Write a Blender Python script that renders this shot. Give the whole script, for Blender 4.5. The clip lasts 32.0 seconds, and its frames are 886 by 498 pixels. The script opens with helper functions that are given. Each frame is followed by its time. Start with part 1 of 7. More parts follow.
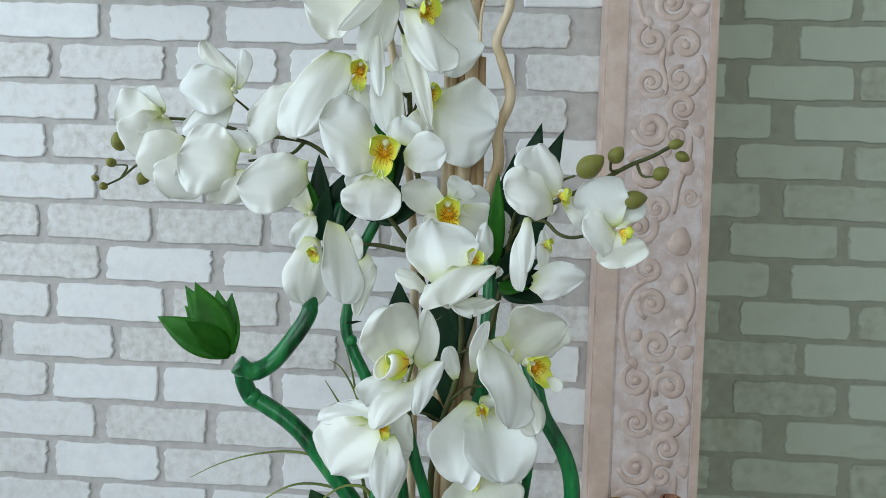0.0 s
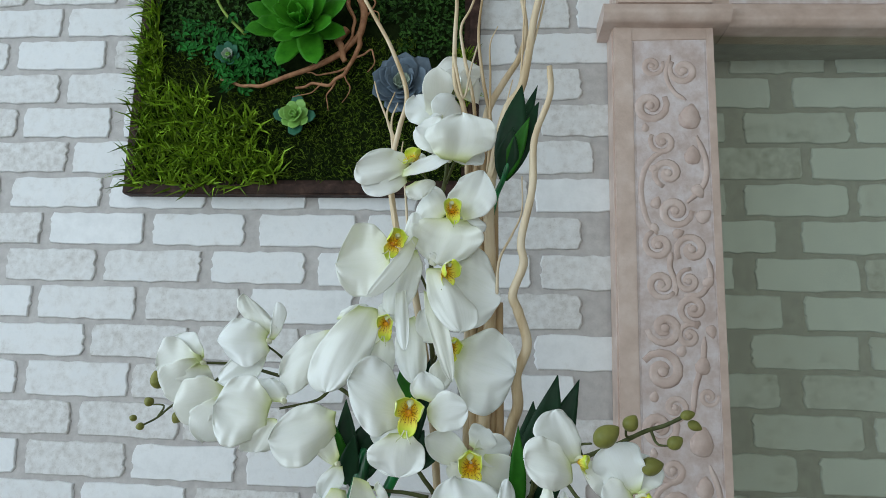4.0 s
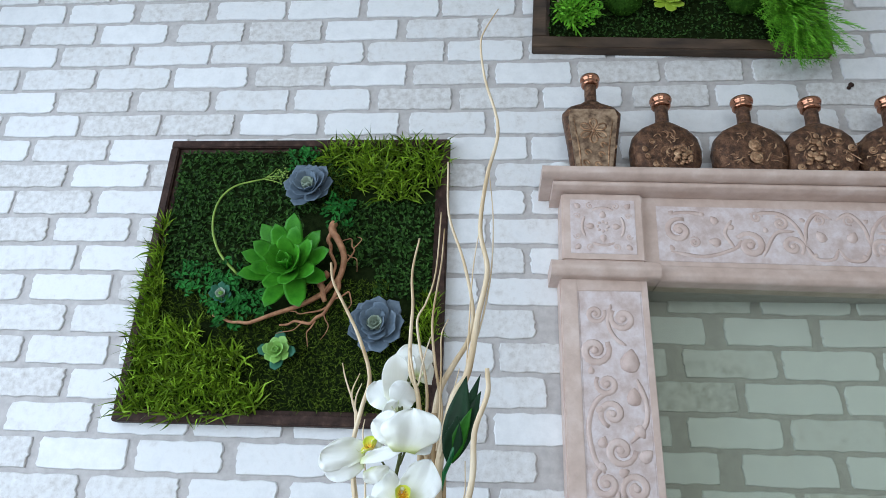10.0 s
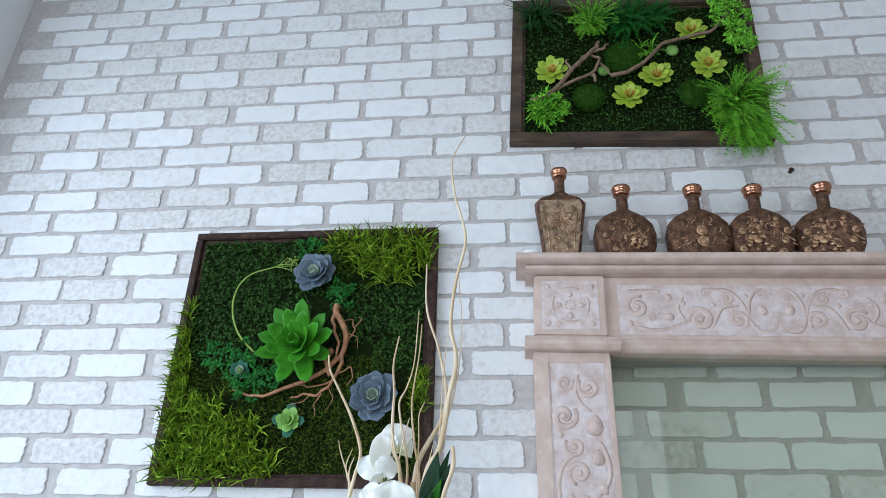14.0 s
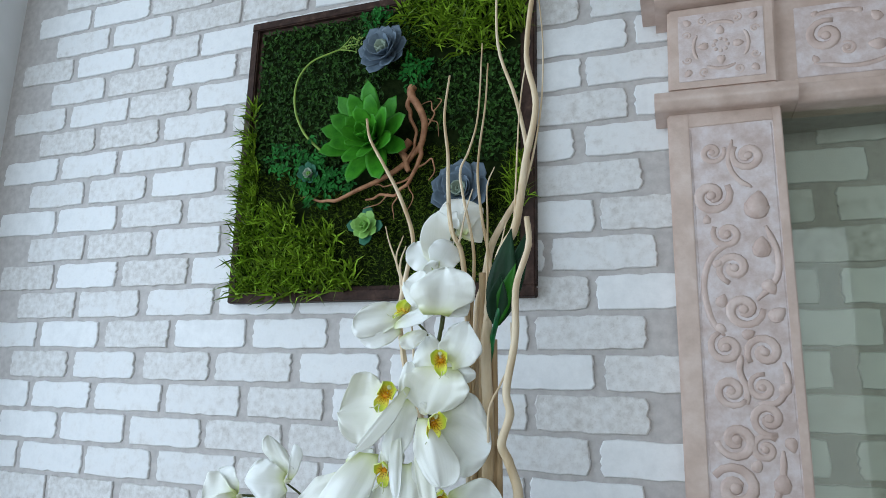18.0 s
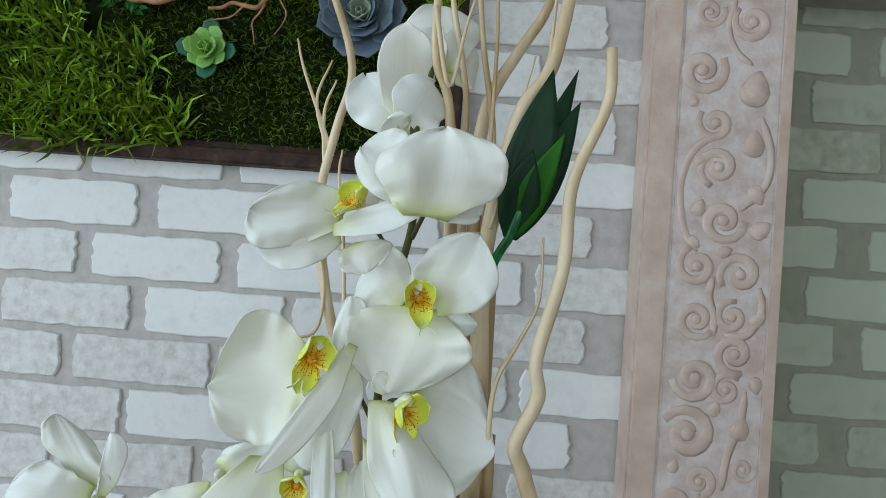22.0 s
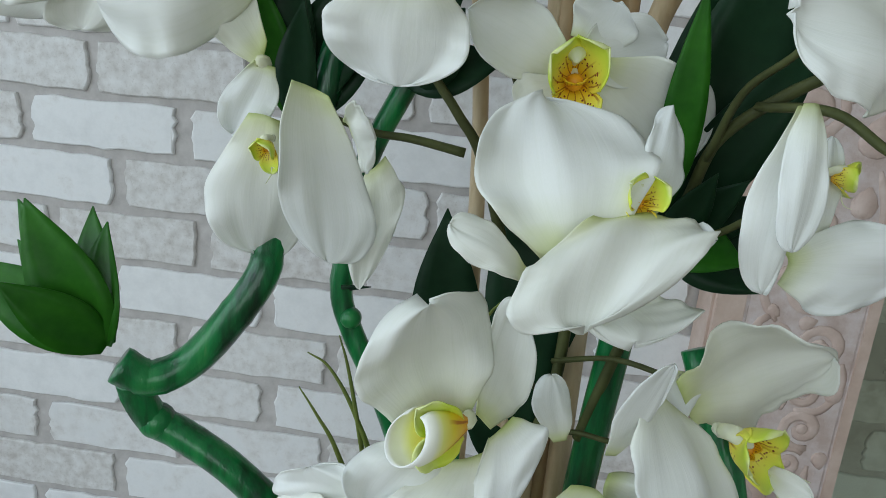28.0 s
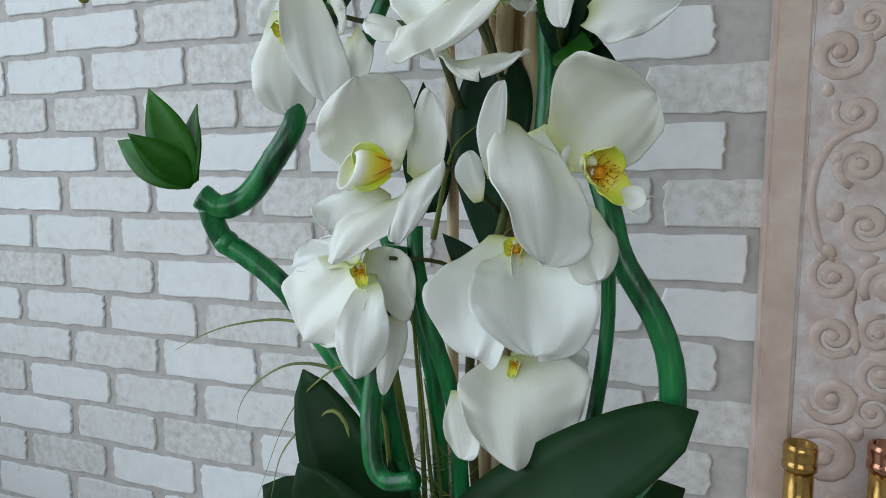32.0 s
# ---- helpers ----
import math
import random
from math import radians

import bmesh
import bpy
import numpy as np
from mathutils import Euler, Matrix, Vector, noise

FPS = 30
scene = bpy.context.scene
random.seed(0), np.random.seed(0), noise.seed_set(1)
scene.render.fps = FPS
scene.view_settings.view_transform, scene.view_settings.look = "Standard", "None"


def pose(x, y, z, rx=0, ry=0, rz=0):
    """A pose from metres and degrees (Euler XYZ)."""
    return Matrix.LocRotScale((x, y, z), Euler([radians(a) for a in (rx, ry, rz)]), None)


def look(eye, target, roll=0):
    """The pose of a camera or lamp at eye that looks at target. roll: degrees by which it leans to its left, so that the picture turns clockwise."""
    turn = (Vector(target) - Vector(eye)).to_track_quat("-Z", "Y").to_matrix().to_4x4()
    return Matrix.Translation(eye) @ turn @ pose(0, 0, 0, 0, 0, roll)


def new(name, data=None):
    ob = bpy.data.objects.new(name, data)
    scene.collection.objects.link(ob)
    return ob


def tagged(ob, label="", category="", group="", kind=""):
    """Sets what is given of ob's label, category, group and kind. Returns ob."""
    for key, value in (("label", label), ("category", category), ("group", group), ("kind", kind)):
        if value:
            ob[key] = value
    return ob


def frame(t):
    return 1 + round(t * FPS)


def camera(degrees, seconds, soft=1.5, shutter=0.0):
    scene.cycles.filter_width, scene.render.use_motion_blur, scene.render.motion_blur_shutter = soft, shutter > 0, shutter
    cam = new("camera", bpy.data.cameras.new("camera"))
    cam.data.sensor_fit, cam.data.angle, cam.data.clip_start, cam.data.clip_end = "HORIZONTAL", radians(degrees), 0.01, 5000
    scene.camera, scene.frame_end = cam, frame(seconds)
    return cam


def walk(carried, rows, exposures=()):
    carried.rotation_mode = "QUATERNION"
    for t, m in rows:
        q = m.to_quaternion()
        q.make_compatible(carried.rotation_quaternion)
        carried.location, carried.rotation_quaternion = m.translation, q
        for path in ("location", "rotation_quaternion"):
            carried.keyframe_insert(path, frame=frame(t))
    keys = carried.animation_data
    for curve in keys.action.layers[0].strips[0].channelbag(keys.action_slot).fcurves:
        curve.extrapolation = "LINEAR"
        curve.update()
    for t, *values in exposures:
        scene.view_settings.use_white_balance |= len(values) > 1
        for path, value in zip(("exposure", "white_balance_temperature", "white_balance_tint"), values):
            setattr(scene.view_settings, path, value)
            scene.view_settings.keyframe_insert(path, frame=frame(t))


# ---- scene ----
cam = camera(68.5, 32.0, soft=0.55)
PATH = [
    (0, (-0.13, -1.121, 1.412), (-0.239, 0.876, 1.369), 2.2),
    (0.5, (-0.132, -1.128, 1.429), (-0.252, 0.869, 1.414), 2),
    (1, (-0.135, -1.131, 1.446), (-0.272, 0.864, 1.467), 1.5),
    (1.5, (-0.136, -1.135, 1.463), (-0.29, 0.858, 1.527), 0.9),
    (2, (-0.132, -1.143, 1.481), (-0.301, 0.847, 1.601), 0.7),
    (2.5, (-0.131, -1.151, 1.498), (-0.311, 0.833, 1.673), 0.7),
    (3, (-0.13, -1.156, 1.508), (-0.313, 0.822, 1.744), 0.8),
    (3.5, (-0.132, -1.163, 1.523), (-0.315, 0.808, 1.809), 1.3),
    (5.5, (-0.135, -1.183, 1.569), (-0.302, 0.754, 2.037), 1.9),
    (6, (-0.131, -1.201, 1.59), (-0.297, 0.729, 2.088), 1.8),
    (6.5, (-0.124, -1.206, 1.598), (-0.3, 0.71, 2.144), 1.9),
    (7, (-0.125, -1.21, 1.612), (-0.299, 0.701, 2.178), 1.8),
    (7.5, (-0.113, -1.214, 1.63), (-0.293, 0.685, 2.23), 1.4),
    (8, (-0.111, -1.234, 1.647), (-0.287, 0.654, 2.283), 1.1),
    (8.5, (-0.099, -1.263, 1.659), (-0.277, 0.611, 2.334), 1.3),
    (9, (-0.097, -1.292, 1.668), (-0.261, 0.567, 2.388), 1.7),
    (9.5, (-0.091, -1.311, 1.669), (-0.246, 0.536, 2.42), 1.9),
    (10, (-0.08, -1.333, 1.667), (-0.227, 0.508, 2.434), 2.1),
    (10.5, (-0.062, -1.372, 1.673), (-0.207, 0.467, 2.445), 2.2),
    (11, (-0.05, -1.409, 1.68), (-0.183, 0.425, 2.467), 1.9),
    (11.5, (-0.04, -1.451, 1.687), (-0.162, 0.373, 2.499), 1.3),
    (12, (-0.031, -1.481, 1.696), (-0.148, 0.333, 2.53), 0.9),
    (12.5, (-0.021, -1.506, 1.703), (-0.145, 0.299, 2.556), 1),
    (13, (-0.005, -1.545, 1.697), (-0.146, 0.254, 2.56), 1.1),
    (13.5, (0.002, -1.568, 1.688), (-0.159, 0.221, 2.569), 1.5),
    (15.5, (0.074, -1.445, 1.667), (-0.354, 0.368, 2.394), 0.1),
    (16, (0.092, -1.389, 1.666), (-0.41, 0.433, 2.32), 0.2),
    (16.5, (0.095, -1.339, 1.662), (-0.471, 0.484, 2.261), 0.6),
    (17, (0.095, -1.296, 1.666), (-0.519, 0.529, 2.205), 0.5),
    (17.5, (0.081, -1.236, 1.665), (-0.567, 0.593, 2.148), 1),
    (18, (0.066, -1.178, 1.663), (-0.608, 0.659, 2.08), 1.5),
    (18.5, (0.054, -1.132, 1.667), (-0.619, 0.712, 2.047), 1.5),
    (19, (0.033, -1.077, 1.687), (-0.617, 0.774, 2.073), 1.4),
    (19.5, (0.019, -1.034, 1.696), (-0.612, 0.829, 2.062), 1.8),
    (20, (-0.011, -0.976, 1.714), (-0.636, 0.899, 2.02), 2.7),
    (20.5, (-0.052, -0.943, 1.726), (-0.556, 0.982, 1.933), 3.6),
    (21, (-0.1, -0.911, 1.729), (-0.446, 1.055, 1.864), 4.3),
    (21.5, (-0.138, -0.888, 1.727), (-0.35, 1.099, 1.804), 4.5),
    (22, (-0.161, -0.884, 1.714), (-0.224, 1.115, 1.764), 4.2),
    (22.5, (-0.18, -0.863, 1.686), (-0.15, 1.136, 1.678), 4.4),
    (23, (-0.189, -0.853, 1.667), (-0.152, 1.145, 1.588), 4.8),
    (23.5, (-0.189, -0.845, 1.647), (-0.175, 1.148, 1.476), 5.2),
    (24, (-0.189, -0.837, 1.629), (-0.198, 1.146, 1.37), 5.2),
    (24.5, (-0.194, -0.834, 1.61), (-0.227, 1.135, 1.263), 5.2),
    (25, (-0.203, -0.824, 1.587), (-0.25, 1.129, 1.162), 4.9),
    (25.5, (-0.195, -0.807, 1.553), (-0.241, 1.135, 1.076), 4.9),
    (27.5, (-0.183, -0.79, 1.461), (-0.317, 1.142, 0.963), 5.3),
    (28, (-0.183, -0.78, 1.424), (-0.352, 1.154, 0.945), 5.4),
    (28.5, (-0.184, -0.78, 1.403), (-0.363, 1.158, 0.941), 5.1),
    (29, (-0.172, -0.794, 1.382), (-0.347, 1.152, 0.955), 4.8),
    (29.5, (-0.157, -0.8, 1.368), (-0.336, 1.156, 0.989), 4.5),
    (30, (-0.122, -0.799, 1.35), (-0.394, 1.151, 1.0), 3.3),
    (30.5, (-0.1, -0.805, 1.337), (-0.526, 1.123, 1.017), 1.9),
    (31, (-0.068, -0.812, 1.309), (-0.597, 1.098, 1.037), 0.4),
    (31.5, (-0.056, -0.834, 1.291), (-0.665, 1.057, 1.06), -0.0),
    (32, (-0.035, -0.888, 1.287), (-0.709, 0.986, 1.096), 0.4),
]
walk(cam, [(t, look(eye, target, roll)) for t, eye, target, roll in PATH], [(0.0, -0.20, 6280, 11), (2.5, -0.35, 6250, 11), (6.0, -0.26, 6180, 11), (9.0, 0.14, 5950, 15), (13.0, 0.24, 5900, 17), (17.0, 0.02, 5900, 15), (19.0, -0.22, 6020, 12), (21.0, -0.26, 6150, 11), (24.0, -0.53, 6350, 10), (29.0, -0.42, 6330, 12), (32.0, -0.36, 6290, 13)])

# ---- world and light ----
world = bpy.data.worlds.new("world")
scene.world = world
world.use_nodes = True
wn = world.node_tree.nodes
sky = wn.new("ShaderNodeTexSky")
sky.sky_type, sky.sun_disc = "NISHITA", False
sky.sun_elevation, sky.sun_rotation = radians(40), radians(-120)
wn["Background"].inputs[1].default_value = 0.08
world.node_tree.links.new(sky.outputs[0], wn["Background"].inputs[0])


def area_lamp(name, m, sx, sy, watts, colour):
    lamp = bpy.data.lights.new(name, "AREA")
    lamp.shape, lamp.size, lamp.size_y, lamp.energy, lamp.color = "RECTANGLE", sx, sy, watts, colour
    ob = new(name, lamp)
    ob.matrix_world = m
    return ob


# daylight stands in the two window openings of the room; no other lamp is lit
area_lamp("window_light", look((-1.72, -1.6, 2.0), (0.0, -1.6, 2.0)), 2.5, 2.2, 46, (0.76, 0.92, 1.0))
area_lamp("window_light", look((0.0, -4.52, 1.95), (0.0, 0.0, 1.95)), 2.6, 2.0, 46, (0.90, 1.0, 0.98))


# ---- mesh helpers ----
def part(name, bm, material, parent=None, label="", smooth=False, m=None):
    me = bpy.data.meshes.new(name)
    bm.to_mesh(me)
    bm.free()
    me.materials.append(material)
    if smooth:
        me.polygons.foreach_set("use_smooth", [True] * len(me.polygons))
    ob = new(name, me)
    if m is not None:
        ob.matrix_world = m
    if parent:
        ob.parent = parent
    if label:
        tagged(ob, label)
    return ob


def mesh_of(name, verts, faces, material, smooth=False, uvs=None):
    me = bpy.data.meshes.new(name)
    me.from_pydata([tuple(v) for v in verts], [], faces)
    me.materials.append(material)
    if smooth:
        me.polygons.foreach_set("use_smooth", [True] * len(me.polygons))
    if uvs is not None:
        layer = me.uv_layers.new(name="uv")
        loops = np.empty(len(me.loops), dtype=np.int32)
        me.loops.foreach_get("vertex_index", loops)
        layer.data.foreach_set("uv", np.asarray(uvs, dtype=np.float32)[loops].ravel())
    me.update()
    return me


def put(name, me, parent=None, label="", m=None):
    ob = new(name, me)
    if m is not None:
        ob.matrix_world = m
    if parent:
        ob.parent = parent
    if label:
        tagged(ob, label)
    return ob


def thing(name, label, category, place=(0, 0, 0), group=""):
    ob = new(name)
    ob.location = place
    ob.empty_display_size = 0.05
    return tagged(ob, label, category, group)


def box(bm, x0, y0, z0, x1, y1, z1, bevel=0.0):
    made = bmesh.ops.create_cube(bm, size=1.0)["verts"]
    for v in made:
        v.co = Vector(((x0 + x1) / 2 + v.co.x * (x1 - x0), (y0 + y1) / 2 + v.co.y * (y1 - y0), (z0 + z1) / 2 + v.co.z * (z1 - z0)))
    if bevel:
        edges = list({e for v in made for e in v.link_edges})
        bmesh.ops.bevel(bm, geom=edges, offset=bevel, segments=2, affect="EDGES")
    return made


def box_bm(*a, **k):
    bm = bmesh.new()
    box(bm, *a, **k)
    return bm


def smooth_line(points, steps=6):
    """Catmull-Rom line through points; a point may carry a radius as a fourth number."""
    p = [np.array(q, float) for q in points]
    p = [2 * p[0] - p[1]] + p + [2 * p[-1] - p[-2]]
    out = []
    for i in range(1, len(p) - 2):
        for k in range(steps):
            t = k / steps
            out.append(0.5 * (2 * p[i] + (p[i + 1] - p[i - 1]) * t + (2 * p[i - 1] - 5 * p[i] + 4 * p[i + 1] - p[i + 2]) * t * t
                              + (3 * p[i] - 3 * p[i + 1] + p[i + 2] - p[i - 1]) * t ** 3))
    out.append(p[-2])
    return out


def tube_data(line, sides=8, radius=None, flat=1.0):
    """Vertices, faces and uvs of a tube along a line of (x, y, z, r)."""
    pts = [Vector(q[:3]) for q in line]
    rad = [radius if radius is not None else float(q[3]) for q in line]
    verts, faces, uvs = [], [], []
    side = None
    for i, q in enumerate(pts):
        d = (pts[min(i + 1, len(pts) - 1)] - pts[max(i - 1, 0)])
        d = d.normalized() if d.length > 1e-9 else Vector((0, 0, 1))
        if side is None:
            side = d.orthogonal().normalized()
        side = (side - d * side.dot(d))
        side = side.normalized() if side.length > 1e-6 else d.orthogonal().normalized()
        other = d.cross(side)
        for k in range(sides):
            a = 2 * math.pi * k / sides
            verts.append(q + side * (math.cos(a) * rad[i]) + other * (math.sin(a) * rad[i] * flat))
            uvs.append((k / sides, i / max(1, len(pts) - 1)))
    for i in range(len(pts) - 1):
        for k in range(sides):
            a, b = i * sides + k, i * sides + (k + 1) % sides
            faces.append((a, b, b + sides, a + sides))
    faces.append(tuple(range(sides))[::-1])
    n = (len(pts) - 1) * sides
    faces.append(tuple(range(n, n + sides)))
    return verts, faces, uvs


class Heap:
    """Collects many small pieces into one mesh."""

    def __init__(self):
        self.v, self.f, self.uv = [], [], []

    def add(self, verts, faces, uvs=None, m=None):
        n = len(self.v)
        self.v.extend(verts if m is None else [m @ Vector(v) for v in verts])
        self.f.extend(tuple(i + n for i in f) for f in faces)
        self.uv.extend(uvs if uvs is not None else [(0.5, 0.5)] * len(verts))

    def mesh(self, name, material, smooth=False):
        return mesh_of(name, self.v, self.f, material, smooth, self.uv)


def lathe_data(profile, sides=24, squash=1.0):
    verts, faces = [], []
    for r, z in profile:
        for k in range(sides):
            a = 2 * math.pi * k / sides
            verts.append((r * math.cos(a), r * math.sin(a) * squash, z))
    for i in range(len(profile) - 1):
        for k in range(sides):
            a, b = i * sides + k, i * sides + (k + 1) % sides
            faces.append((a, b, b + sides, a + sides))
    faces.append(tuple(range(sides))[::-1])
    n = (len(profile) - 1) * sides
    faces.append(tuple(range(n, n + sides)))
    return verts, faces


# ---- materials ----
def mat(name):
    m = bpy.data.materials.new(name)
    m.use_nodes = True
    nt = m.node_tree
    return m, nt, nt.nodes["Principled BSDF"], nt.links


def node(nt, kind, **sets):
    n = nt.nodes.new(kind)
    for k, v in sets.items():
        if k in n.inputs:
            n.inputs[k].default_value = v
    return n


def ramp(nt, fac, stops):
    r = nt.nodes.new("ShaderNodeValToRGB")
    while len(r.color_ramp.elements) < len(stops):
        r.color_ramp.elements.new(0.5)
    for e, (p, c) in zip(r.color_ramp.elements, stops):
        e.position, e.color = p, (*c, 1)
    nt.links.new(fac, r.inputs[0])
    return r.outputs[0]


def mix(nt, fac, a, b, kind="MIX"):
    n = nt.nodes.new("ShaderNodeMix")
    n.data_type, n.blend_type = "RGBA", kind
    for sock, val in ((n.inputs[0], fac), (n.inputs[6], a), (n.inputs[7], b)):
        if isinstance(val, (int, float)):
            sock.default_value = val
        elif isinstance(val, tuple):
            sock.default_value = (*val, 1)
        else:
            nt.links.new(val, sock)
    return n.outputs[2]


def noise_tex(nt, scale, detail=4, rough=0.55, coord="Object", stretch=None):
    co = nt.nodes.new("ShaderNodeTexCoord")
    out = co.outputs[coord]
    if stretch:
        mp = nt.nodes.new("ShaderNodeMapping")
        mp.inputs["Scale"].default_value = stretch
        nt.links.new(out, mp.inputs[0])
        out = mp.outputs[0]
    n = nt.nodes.new("ShaderNodeTexNoise")
    n.inputs["Scale"].default_value, n.inputs["Detail"].default_value, n.inputs["Roughness"].default_value = scale, detail, rough
    nt.links.new(out, n.inputs["Vector"])
    return n.outputs[0]


def bump(nt, height, strength, distance, bsdf):
    b = nt.nodes.new("ShaderNodeBump")
    b.inputs["Strength"].default_value, b.inputs["Distance"].default_value = strength, distance
    nt.links.new(height, b.inputs["Height"])
    nt.links.new(b.outputs[0], bsdf.inputs["Normal"])


def mottled(name, stops, scale, rough=0.6, bump_scale=None, bump_size=0.001, metal=0.0, stretch=None, island=0.0, strength=0.5, coat=0.0):
    m, nt, b, ln = mat(name)
    col = ramp(nt, noise_tex(nt, scale, 5, 0.6, "Object", stretch), stops)
    if island:
        g = nt.nodes.new("ShaderNodeNewGeometry")
        v = node(nt, "ShaderNodeHueSaturation")
        mp = node(nt, "ShaderNodeMapRange")
        mp.inputs["To Min"].default_value, mp.inputs["To Max"].default_value = 1 - island, 1 + island
        ln.new(g.outputs["Random Per Island"], mp.inputs[0])
        ln.new(mp.outputs[0], v.inputs["Value"])
        ln.new(col, v.inputs["Color"])
        col = v.outputs[0]
    ln.new(col, b.inputs["Base Color"])
    b.inputs["Roughness"].default_value, b.inputs["Metallic"].default_value = rough, metal
    b.inputs["Coat Weight"].default_value = coat
    if bump_scale:
        bump(nt, noise_tex(nt, bump_scale, 4, 0.6, "Object", stretch), strength, bump_size, b)
    return m


def brick_material(by_object=True):
    """White-washed brick: smooth white patches worn down to rough beige-grey."""
    m, nt, b, ln = mat("whitewashed_brick" if by_object else "whitewashed_brick_far")
    info = nt.nodes.new("ShaderNodeObjectInfo" if by_object else "ShaderNodeNewGeometry").outputs["Random" if by_object else "Random Per Island"]
    g = nt.nodes.new("ShaderNodeNewGeometry")
    n = nt.nodes.new("ShaderNodeTexNoise")
    n.inputs["Scale"].default_value, n.inputs["Detail"].default_value, n.inputs["Roughness"].default_value = 26, 6, 0.68
    ln.new(g.outputs["Position"], n.inputs["Vector"])
    fine = nt.nodes.new("ShaderNodeTexNoise")
    fine.inputs["Scale"].default_value, fine.inputs["Detail"].default_value = 70, 6
    ln.new(g.outputs["Position"], fine.inputs["Vector"])
    add = nt.nodes.new("ShaderNodeMath")
    add.operation = "MULTIPLY_ADD"
    ln.new(info, add.inputs[0])
    add.inputs[1].default_value = 0.52
    ln.new(n.outputs[0], add.inputs[2])
    worn = ramp(nt, add.outputs[0], [(0.66, (0, 0, 0)), (0.84, (0.6, 0.6, 0.6)), (1.0, (1, 1, 1))])
    white = ramp(nt, n.outputs[0], [(0.3, (0.68, 0.68, 0.68)), (0.6, (0.78, 0.78, 0.78))])
    rough = ramp(nt, fine.outputs[0], [(0.30, (0.49, 0.46, 0.435)), (0.50, (0.61, 0.59, 0.57)), (0.70, (0.71, 0.70, 0.69))])
    crumb = nt.nodes.new("ShaderNodeTexNoise")
    crumb.inputs["Scale"].default_value, crumb.inputs["Detail"].default_value, crumb.inputs["Roughness"].default_value = 260, 4, 0.7
    ln.new(g.outputs["Position"], crumb.inputs["Vector"])
    pits = ramp(nt, crumb.outputs[0], [(0.34, (0.86, 0.845, 0.83)), (0.46, (1, 1, 1))])
    ln.new(mix(nt, 1.0, mix(nt, worn, white, rough), mix(nt, worn, (1.0, 1.0, 1.0), pits), "MULTIPLY"), b.inputs["Base Color"])
    b.inputs["Roughness"].default_value = 0.55
    bump(nt, fine.outputs[0], 0.5, 0.0013, b)
    return m


BRICK, BRICK_FAR = brick_material(True), brick_material(False)
MORTAR = mottled("grey_mortar", [(0.3, (0.41, 0.38, 0.365)), (0.7, (0.53, 0.50, 0.48))], 60, 0.8, 220, 0.001)
MARBLE = mottled("pale_pink_marble", [(0.28, (0.50, 0.37, 0.305)), (0.5, (0.59, 0.45, 0.38)), (0.72, (0.68, 0.55, 0.485))], 24, 0.42, 130, 0.0012)
MARBLE_RELIEF = mottled("worn_marble_relief", [(0.30, (0.52, 0.385, 0.335)), (0.5, (0.605, 0.465, 0.41)), (0.70, (0.69, 0.56, 0.51))], 30, 0.45, 150, 0.0014)
MARBLE_PALE = mottled("bleached_marble", [(0.34, (0.54, 0.42, 0.38)), (0.5, (0.63, 0.525, 0.50)), (0.66, (0.71, 0.63, 0.625))], 40, 0.5, 150, 0.0018)
WHITE_PAINT = mottled("white_paint", [(0.3, (0.74, 0.75, 0.76)), (0.7, (0.8, 0.8, 0.8))], 6, 0.5, 90, 0.0003)
PLASTER = mottled("plain_plaster", [(0.3, (0.6, 0.59, 0.57)), (0.7, (0.68, 0.67, 0.65))], 3, 0.8, 60, 0.0005)
FLOOR_WOOD = mottled("floor_laminate", [(0.3, (0.2, 0.14, 0.09)), (0.7, (0.32, 0.23, 0.15))], 5, 0.45, 40, 0.0004, stretch=(1, 8, 1))
TABLE_WHITE = mottled("white_board", [(0.3, (0.6, 0.59, 0.57)), (0.7, (0.7, 0.69, 0.67))], 4, 0.5, 80, 0.0003)
DARK_WOOD = mottled("dark_brown_wood", [(0.3, (0.022, 0.012, 0.009)), (0.55, (0.05, 0.027, 0.020)), (0.75, (0.095, 0.055, 0.04))], 55, 0.6, 90, 0.0012, stretch=(1, 1, 1))
WORN_WOOD = mottled("worn_brown_wood", [(0.3, (0.025, 0.014, 0.008)), (0.55, (0.075, 0.045, 0.026)), (0.8, (0.16, 0.105, 0.065))], 30, 0.6, 90, 0.0012, stretch=(0.25, 1, 1))
ROOT = mottled("reddish_root", [(0.3, (0.22, 0.085, 0.035)), (0.7, (0.50, 0.25, 0.125))], 60, 0.65, 200, 0.0008)
TWIG = mottled("grey_brown_twig", [(0.3, (0.10, 0.06, 0.035)), (0.7, (0.30, 0.20, 0.13))], 60, 0.7, 200, 0.0008)
WILLOW = mottled("peeled_willow", [(0.3, (0.46, 0.31, 0.15)), (0.48, (0.66, 0.51, 0.32)), (0.7, (0.78, 0.66, 0.48))], 42, 0.42, 120, 0.0014, stretch=(1, 1, 0.22))
BROWN_STICK = mottled("brown_stick", [(0.3, (0.38, 0.25, 0.12)), (0.7, (0.60, 0.44, 0.26))], 40, 0.55, 160, 0.0006, stretch=(1, 1, 0.3))
